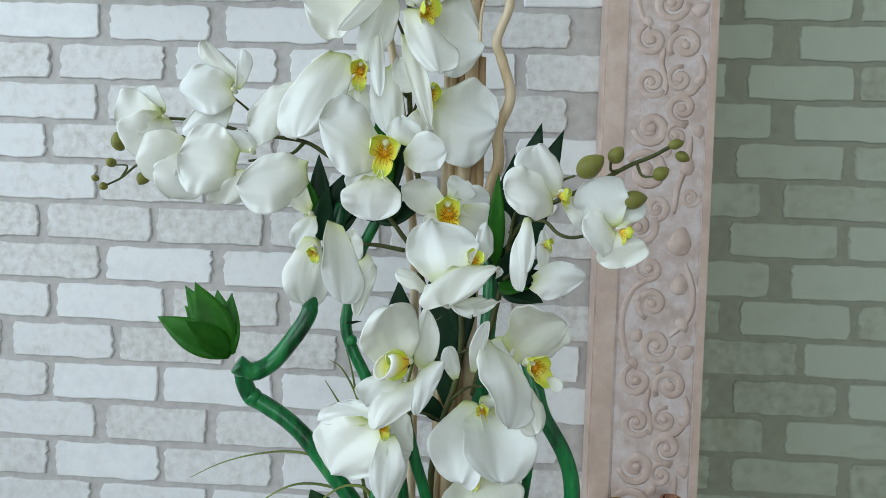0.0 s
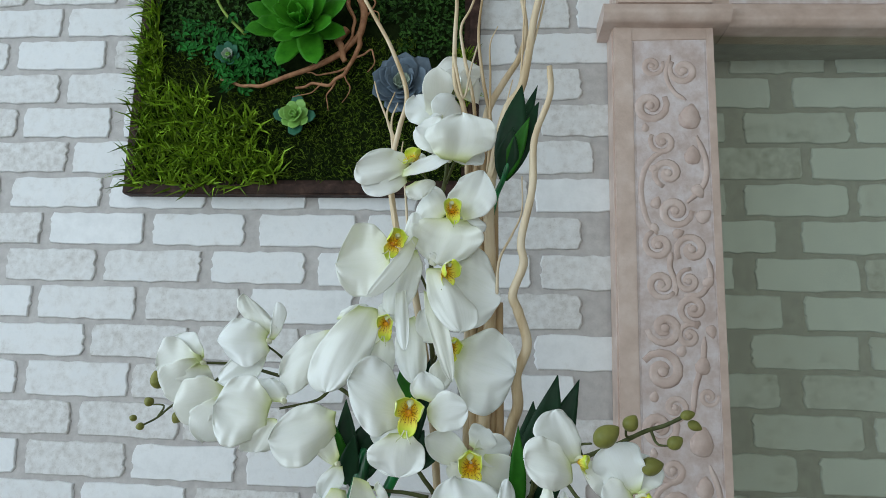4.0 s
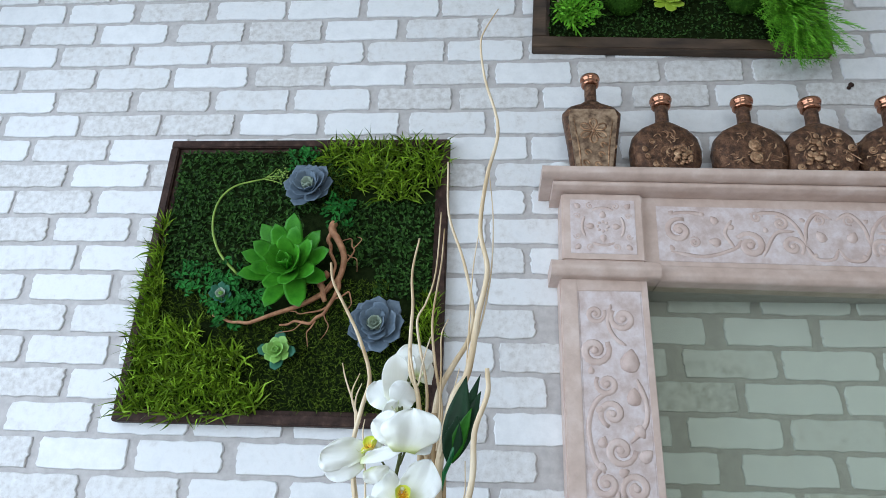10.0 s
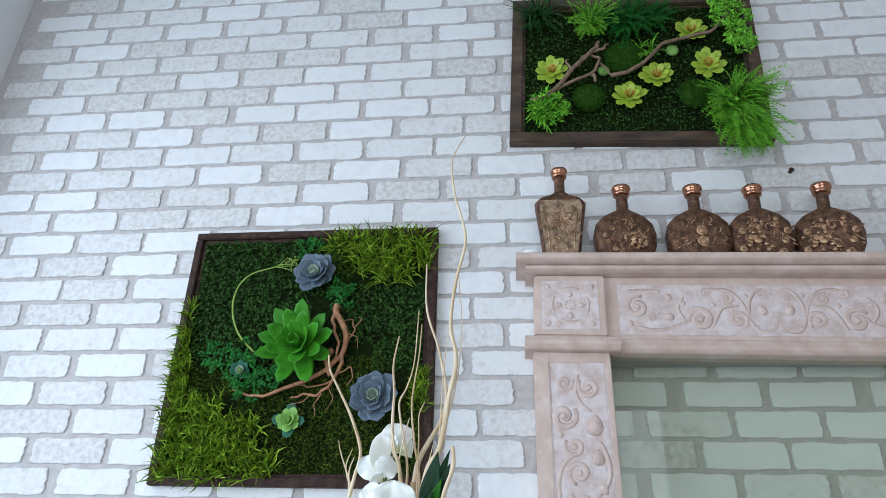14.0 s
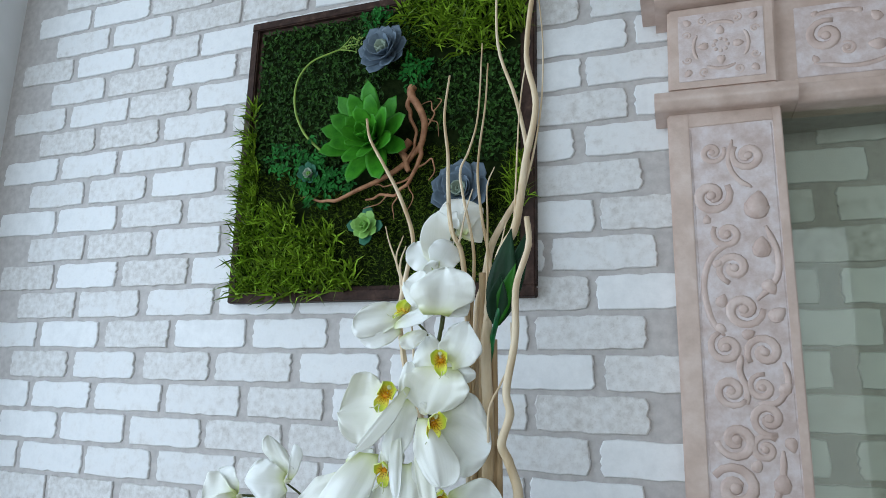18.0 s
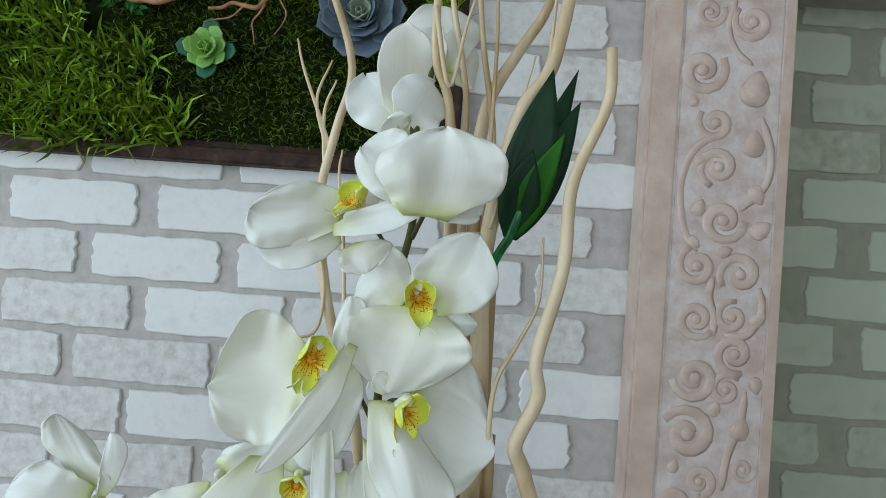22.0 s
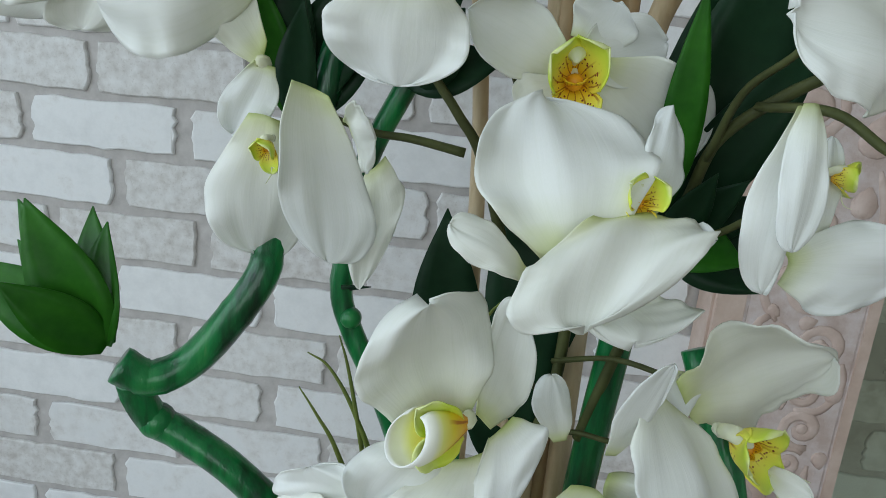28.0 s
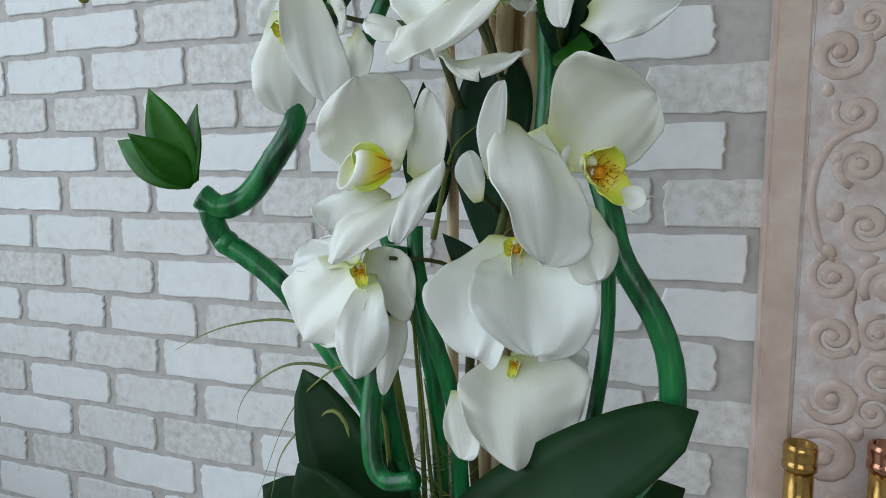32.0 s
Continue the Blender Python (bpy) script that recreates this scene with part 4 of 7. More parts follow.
bloom((-0.219, -0.527, 1.489), (0.12, -0.95, 0.1), -8, 1.0, 11, [((-0.226, -0.522, 1.486), (-0.279, -0.536, 1.513), (-0.248, -0.526, 1.533), (-0.253, -0.534, 1.462), 0.006),
       ((-0.202, -0.522, 1.482), (-0.163, -0.53, 1.49), (-0.185, -0.524, 1.504), (-0.178, -0.53, 1.467), 0.004),
       ((-0.21, -0.516, 1.496), (-0.208, -0.508, 1.522), (-0.221, -0.512, 1.507), (-0.185, -0.51, 1.503), 0.002),
       ((-0.227, -0.524, 1.464), (-0.229, -0.522, 1.423), (-0.258, -0.524, 1.442), (-0.202, -0.522, 1.443), 0.005),
       ((-0.226, -0.518, 1.473), (-0.246, -0.516, 1.449), (-0.255, -0.518, 1.467), (-0.229, -0.516, 1.454), 0.002)])
bloom((-0.382, -0.476, 1.550), None, 0, 1, 12, [((-0.383, -0.478, 1.55), (-0.436, -0.48, 1.55), (-0.407, -0.48, 1.574), (-0.401, -0.482, 1.521), 0.008),
       ((-0.384, -0.472, 1.558), (-0.415, -0.47, 1.6), (-0.415, -0.472, 1.577), (-0.378, -0.468, 1.569), 0.003),
       ((-0.381, -0.474, 1.551), (-0.377, -0.472, 1.592), (-0.379, -0.474, 1.571), (-0.366, -0.47, 1.573), 0.002),
       ((-0.389, -0.472, 1.544), (-0.435, -0.472, 1.505), (-0.424, -0.474, 1.527), (-0.398, -0.47, 1.506), 0.003)])
bloom((-0.357, -0.488, 1.488), None, 0, 1, 13, [((-0.372, -0.488, 1.475), (-0.428, -0.492, 1.483), (-0.393, -0.49, 1.515), (-0.408, -0.494, 1.44), 0.008),
       ((-0.37, -0.484, 1.47), (-0.386, -0.482, 1.435), (-0.399, -0.486, 1.446), (-0.361, -0.48, 1.447), 0.003),
       ((-0.360, -0.484, 1.486), (-0.377, -0.476, 1.510), (-0.399, -0.480, 1.501), (-0.359, -0.478, 1.501), 0.002)])
blossom((-0.463, -0.455, 1.524), None, 0, 1.0, 14, [((-0.463, -0.455, 1.524), (-0.497, -0.465, 1.492), 0.022, (0.42, -0.89, -0.17), 35, -0.15),
         ((-0.463, -0.455, 1.524), (-0.513, -0.455, 1.518), 0.025, (0.03, -0.98, -0.22), 35, -0.15),
         ((-0.464, -0.455, 1.526), (-0.498, -0.450, 1.551), 0.015, (0.01, -0.98, 0.20), 20, 0),
         ((-0.463, -0.455, 1.523), (-0.472, -0.450, 1.492), 0.017, (0.41, -0.87, -0.26), 20, 0)])
blossom((-0.432, -0.455, 1.492), None, 0, 1.0, 15, [((-0.432, -0.455, 1.493), (-0.484, -0.465, 1.478), 0.023, (0.23, -0.96, -0.17), 40, -0.15),
         ((-0.430, -0.455, 1.488), (-0.452, -0.455, 1.442), 0.023, (0.37, -0.91, -0.18), 35, -0.12),
         ((-0.430, -0.455, 1.491), (-0.433, -0.445, 1.445), 0.017, (0.40, -0.89, -0.22), 20, 0),
         ((-0.436, -0.455, 1.497), (-0.481, -0.450, 1.495), 0.013, (-0.10, -0.98, -0.16), 15, 0)])
bloom((-0.295, -0.494, 1.428), None, 0, 1, 16, [((-0.3, -0.492, 1.47), (-0.362, -0.512, 1.451), (-0.333, -0.494, 1.485), (-0.329, -0.5, 1.425), 0.007),
       ((-0.295, -0.494, 1.429), (-0.339, -0.482, 1.469), (-0.324, -0.492, 1.441), (-0.313, -0.482, 1.471), 0.003),
       ((-0.294, -0.494, 1.427), (-0.310, -0.489, 1.395), (-0.313, -0.494, 1.413), (-0.290, -0.492, 1.405), 0.002)])
bloom((-0.288, -0.5, 1.395), (-0.1, -0.8, -0.3), 10, 0.5, 17, [((-0.291, -0.497, 1.405), (-0.301, -0.48, 1.338), (-0.32, -0.492, 1.368), (-0.279, -0.478, 1.356), 0.005),
       ((-0.266, -0.52, 1.42), (-0.26, -0.5, 1.343), (-0.276, -0.525, 1.382), (-0.239, -0.505, 1.369), 0.007),
       ((-0.253, -0.497, 1.402), (-0.24, -0.505, 1.4), (-0.25, -0.51, 1.415), (-0.243, -0.5, 1.386), 0.002),
       ((-0.243, -0.492, 1.386), (-0.247, -0.487, 1.327), (-0.253, -0.489, 1.354), (-0.229, -0.49, 1.373), 0.004)])
blossom((-0.16, -0.492, 1.436), (-0.05, -0.95, 0.2), 4, 1.1, 18, [((-0.164, -0.486, 1.437), (-0.205, -0.491, 1.456), 0.014, (0.11, -0.99, -0.01), -10, 0.1),
         ((-0.151, -0.486, 1.436), (-0.107, -0.486, 1.405), 0.022, (-0.01, -1.00, -0.01), 14, 0.03),
         ((-0.159, -0.486, 1.448), (-0.145, -0.476, 1.465), 0.013, (0.14, -0.90, 0.42), 10, 0),
         ((-0.158, -0.486, 1.439), (-0.123, -0.476, 1.451), 0.014, (0.20, -0.96, 0.21), 12, 0.0),
         ((-0.162, -0.486, 1.431), (-0.179, -0.486, 1.416), 0.011, (-0.11, -0.99, 0.13), 10, 0)])
bloom((-0.136, -0.535, 1.392), (0.25, -0.8, 0.35), 0, 0.62, 19, [((-0.157, -0.548, 1.37), (-0.173, -0.52, 1.425), (-0.195, -0.535, 1.395), (-0.129, -0.528, 1.405), 0.004),
       ((-0.141, -0.545, 1.385), (-0.152, -0.578, 1.353), (-0.178, -0.572, 1.359), (-0.11, -0.552, 1.378), 0.01),
       ((-0.15, -0.546, 1.355), (-0.133, -0.562, 1.343), (-0.157, -0.556, 1.354), (-0.111, -0.548, 1.356), 0.003),
       ((-0.172, -0.556, 1.362), (-0.201, -0.556, 1.378), (-0.19, -0.562, 1.365), (-0.187, -0.55, 1.378), 0.003),
       ((-0.13, -0.535, 1.387), (-0.124, -0.518, 1.425), (-0.133, -0.524, 1.411), (-0.117, -0.522, 1.402), 0.002),
       ((-0.113, -0.54, 1.379), (-0.108, -0.548, 1.381), (-0.113, -0.546, 1.375), (-0.112, -0.544, 1.386), 0.001)])
bloom((-0.064, -0.560, 1.451), (0.8, -0.45, 0.1), 22, 0.5, 20, [((-0.065, -0.560, 1.448), (-0.083, -0.556, 1.493), (-0.101, -0.566, 1.468), (-0.063, -0.552, 1.476), 0.004),
       ((-0.069, -0.570, 1.441), (-0.111, -0.584, 1.453), (-0.091, -0.584, 1.427), (-0.095, -0.574, 1.471), 0.006),
       ((-0.060, -0.556, 1.448), (-0.028, -0.550, 1.425), (-0.046, -0.553, 1.422), (-0.037, -0.550, 1.444), 0.002)])
bloom((-0.074, -0.545, 1.408), (0.85, -0.4, 0.1), 40, 0.42, 21, [((-0.086, -0.548, 1.429), (-0.092, -0.556, 1.366), (-0.102, -0.552, 1.394), (-0.086, -0.552, 1.39), 0.004),
       ((-0.089, -0.556, 1.43), (-0.089, -0.564, 1.383), (-0.097, -0.56, 1.403), (-0.082, -0.56, 1.403), 0.004),
       ((-0.081, -0.545, 1.374), (-0.035, -0.545, 1.380), (-0.066, -0.547, 1.359), (-0.060, -0.543, 1.392), 0.005),
       ((-0.073, -0.54, 1.38), (-0.074, -0.54, 1.42), (-0.078, -0.54, 1.402), (-0.067, -0.54, 1.403), 0.002)])
blossom((-0.012, -0.566, 1.423), (0.75, 0.1, -0.1), 15, 0.5, 22, [((-0.017, -0.560, 1.423), (-0.035, -0.560, 1.462), 0.020, (-0.17, -0.98, -0.08), 24, -0.1),
         ((-0.018, -0.560, 1.425), (-0.040, -0.570, 1.415), 0.017, (0.32, -0.92, 0.22), 24, -0.1),
         ((-0.015, -0.560, 1.420), (-0.006, -0.560, 1.392), 0.019, (-0.19, -0.98, -0.06), 24, -0.1),
         ((-0.014, -0.560, 1.425), (-0.000, -0.550, 1.453), 0.015, (-0.03, -0.94, 0.35), 20, 0)])
bloom((-0.187, -0.549, 1.299), (0, -1, 0), 0, 1, 23, [((-0.195, -0.543, 1.293), (-0.206, -0.556, 1.348), (-0.229, -0.56, 1.31), (-0.18, -0.536, 1.334), -0.005),
       ((-0.183, -0.533, 1.293), (-0.174, -0.526, 1.343), (-0.183, -0.532, 1.327), (-0.163, -0.528, 1.306), -0.002),
       ((-0.199, -0.541, 1.286), (-0.221, -0.56, 1.26), (-0.23, -0.553, 1.279), (-0.192, -0.552, 1.263), 0.004),
       ((-0.188, -0.545, 1.28), (-0.211, -0.575, 1.245), (-0.217, -0.56, 1.259), (-0.174, -0.56, 1.271), 0.005),
       ((-0.176, -0.543, 1.292), (-0.177, -0.566, 1.256), (-0.183, -0.56, 1.269), (-0.157, -0.545, 1.293), 0.005)], True)
bloom((-0.082, -0.527, 1.298), (0.45, -0.86, 0.1), 48, 0.98, 24, [((-0.098, -0.52, 1.305), (-0.048, -0.528, 1.336), (-0.089, -0.552, 1.35), (-0.056, -0.515, 1.296), -0.006),
       ((-0.129, -0.545, 1.291), (-0.119, -0.566, 1.34), (-0.134, -0.56, 1.319), (-0.121, -0.556, 1.318), 0.003),
       ((-0.12, -0.545, 1.322), (-0.098, -0.563, 1.248), (-0.123, -0.572, 1.287), (-0.08, -0.54, 1.271), 0.009),
       ((-0.089, -0.526, 1.278), (-0.072, -0.545, 1.239), (-0.093, -0.54, 1.25), (-0.067, -0.526, 1.26), 0.004),
       ((-0.067, -0.525, 1.284), (-0.05, -0.54, 1.281), (-0.058, -0.534, 1.276), (-0.056, -0.534, 1.288), 0.001),
       ((-0.112, -0.524, 1.319), (-0.098, -0.52, 1.298), (-0.114, -0.528, 1.303), (-0.091, -0.518, 1.315), 0.001)])
bloom((-0.21, -0.547, 1.24), (0.35, -0.9, 0.0), 10, 0.45, 25, [((-0.217, -0.54, 1.238), (-0.256, -0.53, 1.188), (-0.27, -0.524, 1.232), (-0.207, -0.548, 1.202), 0.003),
       ((-0.218, -0.538, 1.24), (-0.255, -0.522, 1.252), (-0.272, -0.522, 1.233), (-0.223, -0.532, 1.255), -0.002),
       ((-0.205, -0.545, 1.23), (-0.205, -0.562, 1.177), (-0.218, -0.558, 1.205), (-0.187, -0.552, 1.206), 0.006),
       ((-0.213, -0.538, 1.24), (-0.184, -0.528, 1.212), (-0.192, -0.522, 1.248), (-0.196, -0.536, 1.211), -0.003),
       ((-0.196, -0.532, 1.209), (-0.201, -0.532, 1.159), (-0.204, -0.536, 1.184), (-0.19, -0.524, 1.193), 0.003)])
bloom((-0.121, -0.522, 1.253), (-0.05, -0.9, 0.25), 8, 0.52, 26, [((-0.128, -0.518, 1.258), (-0.137, -0.545, 1.191), (-0.166, -0.538, 1.225), (-0.118, -0.548, 1.209), 0.006),
       ((-0.121, -0.52, 1.252), (-0.102, -0.556, 1.198), (-0.14, -0.556, 1.228), (-0.073, -0.54, 1.226), 0.008),
       ((-0.146, -0.516, 1.278), (-0.154, -0.515, 1.308), (-0.16, -0.516, 1.292), (-0.144, -0.514, 1.297), 0.002),
       ((-0.124, -0.514, 1.257), (-0.082, -0.512, 1.238), (-0.096, -0.516, 1.216), (-0.093, -0.51, 1.261), 0)])
bloom((-0.123, -0.51, 1.182), (-0.05, -0.85, 0.2), -6, 0.36, 27, [((-0.127, -0.506, 1.184), (-0.117, -0.528, 1.122), (-0.153, -0.524, 1.16), (-0.079, -0.51, 1.169), 0.007),
       ((-0.163, -0.508, 1.159), (-0.153, -0.522, 1.121), (-0.165, -0.518, 1.137), (-0.142, -0.52, 1.137), 0.003),
       ((-0.128, -0.505, 1.184), (-0.083, -0.495, 1.179), (-0.098, -0.5, 1.161), (-0.097, -0.495, 1.195), 0)])



def stem(name, points, radius, material, label="", sides=8, steps=6, end=0.6, knots=0.0, parent=orchid):
    """A tapering stem through points, from base to tip."""
    n = len(points)
    rng = random.Random(n * 31 + int(abs(points[0][0]) * 1e4))
    line = smooth_line([(*p, radius * (1 - (1 - end) * i / (n - 1))) for i, p in enumerate(points)], steps)
    if knots:
        line = [np.array([q[0], q[1], q[2], q[3] * (1 + knots * rng.uniform(-0.5, 1) * (rng.random() < 0.25))]) for q in line]
    v, f, uv = tube_data(line, sides)
    return put(name, mesh_of(name, v, f, material, True, uv), parent, label, oi)


# curly willow
willow = "peeled curly willow twig"
stem("willow_branch", [(-0.15, -0.43, 1.0), (-0.155, -0.435, 1.3), (-0.144, -0.44, 1.587), (-0.147, -0.443, 1.691), (-0.145, -0.445, 1.739), (-0.130, -0.448, 1.817), (-0.113, -0.45, 1.846),
                       (-0.105, -0.452, 1.88), (-0.098, -0.454, 1.93), (-0.085, -0.455, 2.00), (-0.096, -0.456, 2.065), (-0.087, -0.46, 2.149), (-0.070, -0.462, 2.235), (-0.091, -0.463, 2.327),
                       (-0.099, -0.465, 2.395), (-0.092, -0.468, 2.425), (-0.07, -0.47, 2.467)], 0.0075, WILLOW, willow, 10, 6, 0.12, 0.10)
stem("willow_branch", [(-0.13, -0.43, 1.0), (-0.135, -0.435, 1.35), (-0.122, -0.443, 1.455), (-0.113, -0.45, 1.488), (-0.115, -0.455, 1.520), (-0.104, -0.462, 1.553), (-0.114, -0.467, 1.588), (-0.120, -0.473, 1.606),
                       (-0.109, -0.48, 1.637), (-0.112, -0.485, 1.662), (-0.101, -0.492, 1.715), (-0.100, -0.495, 1.759), (-0.096, -0.5, 1.780), (-0.083, -0.505, 1.816), (-0.084, -0.51, 1.846)], 0.0068, WILLOW, willow, 10, 6, 0.45, 0.10)
stem("willow_branch", [(-0.19, -0.43, 1.0), (-0.2, -0.42, 1.4), (-0.234, -0.42, 1.621), (-0.251, -0.423, 1.667), (-0.261, -0.426, 1.714), (-0.265, -0.428, 1.758), (-0.256, -0.431, 1.806), (-0.248, -0.434, 1.848),
                       (-0.267, -0.437, 1.903), (-0.293, -0.439, 1.951), (-0.312, -0.442, 1.986), (-0.317, -0.445, 2.014)], 0.0048, WILLOW, willow, 8, 6, 0.35, 0.08)
stem("willow_branch", [(-0.165, -0.43, 1.0), (-0.17, -0.43, 1.6), (-0.175, -0.445, 1.80), (-0.188, -0.458, 1.85), (-0.189, -0.47, 1.896), (-0.187, -0.48, 1.938), (-0.189, -0.49, 1.983), (-0.18, -0.5, 2.03)], 0.0042, WILLOW, willow, 8, 6, 0.3, 0.08)
stem("willow_branch", [(-0.16, -0.42, 1.0), (-0.167, -0.42, 1.6), (-0.165, -0.42, 1.747), (-0.157, -0.418, 1.791), (-0.150, -0.416, 1.836), (-0.131, -0.415, 1.873), (-0.112, -0.412, 1.908), (-0.106, -0.408, 1.955),
                       (-0.122, -0.404, 2.035), (-0.147, -0.402, 2.115), (-0.151, -0.4, 2.211)], 0.0068, WILLOW, willow, 10, 6, 0.2, 0.1)
stem("willow_branch", [(-0.168, -0.43, 1.4), (-0.166, -0.43, 1.655), (-0.169, -0.433, 1.738), (-0.166, -0.436, 1.823), (-0.180, -0.439, 1.895), (-0.184, -0.441, 1.930), (-0.172, -0.444, 1.955), (-0.160, -0.447, 2.0), (-0.155, -0.45, 2.095)], 0.003, WILLOW, willow, 6, 6, 0.35)
stem("willow_branch", [(-0.15, -0.43, 1.5), (-0.15, -0.43, 1.74), (-0.146, -0.431, 1.803), (-0.157, -0.433, 1.867), (-0.163, -0.434, 1.918), (-0.161, -0.437, 1.955), (-0.153, -0.439, 2.016), (-0.15, -0.44, 2.072)], 0.003, WILLOW, willow, 6, 6, 0.35)
for pts in ([(-0.258, -0.43, 1.785), (-0.268, -0.43, 1.81), (-0.283, -0.43, 1.846), (-0.289, -0.43, 1.867)], [(-0.262, -0.43, 1.79), (-0.272, -0.43, 1.824), (-0.263, -0.43, 1.853)],
            [(-0.262, -0.43, 1.77), (-0.266, -0.43, 1.815), (-0.259, -0.43, 1.839)], [(-0.137, -0.465, 1.60), (-0.135, -0.47, 1.641), (-0.122, -0.47, 1.669), (-0.111, -0.47, 1.696), (-0.111, -0.47, 1.736)],
            [(-0.11, -0.45, 1.86), (-0.100, -0.45, 1.897), (-0.088, -0.45, 1.945), (-0.079, -0.45, 2.006), (-0.077, -0.45, 2.084), (-0.083, -0.45, 2.16)],
            [(-0.137, -0.45, 1.76), (-0.127, -0.45, 1.792), (-0.114, -0.45, 1.842), (-0.106, -0.45, 2.0), (-0.093, -0.45, 2.089)],
            [(-0.145, -0.45, 1.74), (-0.141, -0.45, 1.756), (-0.133, -0.45, 1.809), (-0.122, -0.45, 1.858)], [(-0.15, -0.44, 1.75), (-0.148, -0.44, 1.781), (-0.148, -0.44, 1.865), (-0.149, -0.44, 1.907), (-0.14, -0.44, 1.931)],
            [(-0.262, -0.428, 1.72), (-0.257, -0.428, 1.69), (-0.262, -0.428, 1.66), (-0.29, -0.428, 1.655)], [(-0.19, -0.47, 1.88), (-0.178, -0.465, 1.83), (-0.17, -0.46, 1.87), (-0.163, -0.455, 1.90)],
            [(-0.24, -0.43, 1.66), (-0.245, -0.43, 1.72), (-0.252, -0.43, 1.77), (-0.251, -0.43, 1.79)], [(-0.145, -0.43, 1.62), (-0.142, -0.432, 1.70), (-0.15, -0.432, 1.76), (-0.147, -0.432, 1.80)]):
    stem("willow_twig", pts, 0.0019, WILLOW, "", 6, 6, 0.4)
for x, top in ((-0.158, 1.80), (-0.150, 1.70), (-0.143, 1.72), (-0.166, 1.64), (-0.136, 1.60)):
    stem("willow_stick", [(x - 0.004, -0.425, 1.0), (x, -0.428, 1.3), (x + 0.004, -0.43, top - 0.2), (x + 0.002, -0.432, top)], 0.0055, BROWN_STICK, "brown willow stick", 8, 5, 0.8, 0.08)

# painted green branches
def knot(place, r):
    v, f = lathe_data([(r * math.sin(a), -r * math.cos(a)) for a in np.linspace(0.02, 3.12, 11)], 16)
    put("branch_knot", mesh_of("branch_knot", v, f, GREEN_STEM, True), orchid, m=oi @ Matrix.Translation(place))


knot((-0.347, -0.492, 1.245), 0.0094)
knot((-0.355, -0.502, 1.275), 0.0072)
knot((-0.258, -0.453, 1.299), 0.0060)
green = "thick branch painted glossy green"
stem("green_branch", [(-0.191, -0.46, 0.979), (-0.221, -0.475, 1.099), (-0.281, -0.482, 1.187), (-0.308, -0.486, 1.218), (-0.335, -0.489, 1.237), (-0.348, -0.492, 1.245), (-0.354, -0.497, 1.26), (-0.355, -0.5, 1.271)], 0.0086, GREEN_STEM, green, 14, 7, 0.95, 0.06)
stem("green_branch", [(-0.36, -0.503, 1.279), (-0.347, -0.497, 1.271), (-0.329, -0.489, 1.28), (-0.308, -0.486, 1.307), (-0.297, -0.48, 1.328), (-0.296, -0.472, 1.346), (-0.28, -0.462, 1.4), (-0.272, -0.456, 1.439)], 0.0094, GREEN_STEM, green, 14, 7, 0.8, 0.05)
stem("green_branch", [(-0.19, -0.445, 0.999), (-0.2, -0.45, 1.149), (-0.233, -0.45, 1.241), (-0.257, -0.45, 1.289), (-0.265, -0.45, 1.314), (-0.261, -0.45, 1.346), (-0.255, -0.45, 1.384), (-0.24, -0.45, 1.418), (-0.23, -0.45, 1.437)], 0.0064, GREEN_STEM, green, 12, 6, 0.9, 0.07)
stem("green_branch", [(-0.15, -0.48, 0.959), (-0.164, -0.49, 1.084), (-0.165, -0.492, 1.127), (-0.173, -0.495, 1.162), (-0.184, -0.497, 1.195), (-0.194, -0.497, 1.236), (-0.196, -0.495, 1.261)], 0.0060, GREEN_STEM, green, 12, 6, 0.9, 0.05)
stem("green_branch", [(-0.11, -0.48, 0.999), (-0.056, -0.505, 1.108), (-0.04, -0.508, 1.135), (-0.034, -0.51, 1.158), (-0.035, -0.51, 1.187), (-0.044, -0.51, 1.214), (-0.064, -0.51, 1.248), (-0.072, -0.505, 1.275), (-0.088, -0.49, 1.319)], 0.0080, GREEN_STEM, green, 14, 6, 0.9, 0.05)
stem("green_branch", [(-0.09, -0.48, 0.999), (-0.082, -0.49, 1.119), (-0.078, -0.49, 1.151), (-0.074, -0.49, 1.182), (-0.072, -0.49, 1.211), (-0.073, -0.49, 1.249)], 0.0048, GREEN_STEM, green, 10, 6, 0.9)
stem("green_branch", [(-0.205, -0.505, 1.249), (-0.218, -0.512, 1.154), (-0.217, -0.518, 1.126), (-0.212, -0.522, 1.106), (-0.2, -0.525, 1.1), (-0.181, -0.528, 1.106)], 0.0074, GREEN_STEM, green, 14, 6, 0.75, 0.05)
stem("green_branch", [(-0.200, -0.46, 0.979), (-0.212, -0.468, 1.060), (-0.222, -0.488, 1.150)], 0.0070, GREEN_STEM, green, 12, 6, 0.95)
stem("green_branch", [(-0.13, -0.45, 0.999), (-0.125, -0.455, 1.199), (-0.118, -0.46, 1.312), (-0.116, -0.46, 1.358), (-0.118, -0.46, 1.399)], 0.0088, GREEN_STEM, green, 12, 6, 0.9, 0.05)
stem("green_branch", [(-0.15, -0.41, 1.449), (-0.146, -0.43, 1.68), (-0.130, -0.46, 1.74), (-0.122, -0.46, 1.765)], 0.0036, GREEN_STEM, green, 10, 6, 0.8)

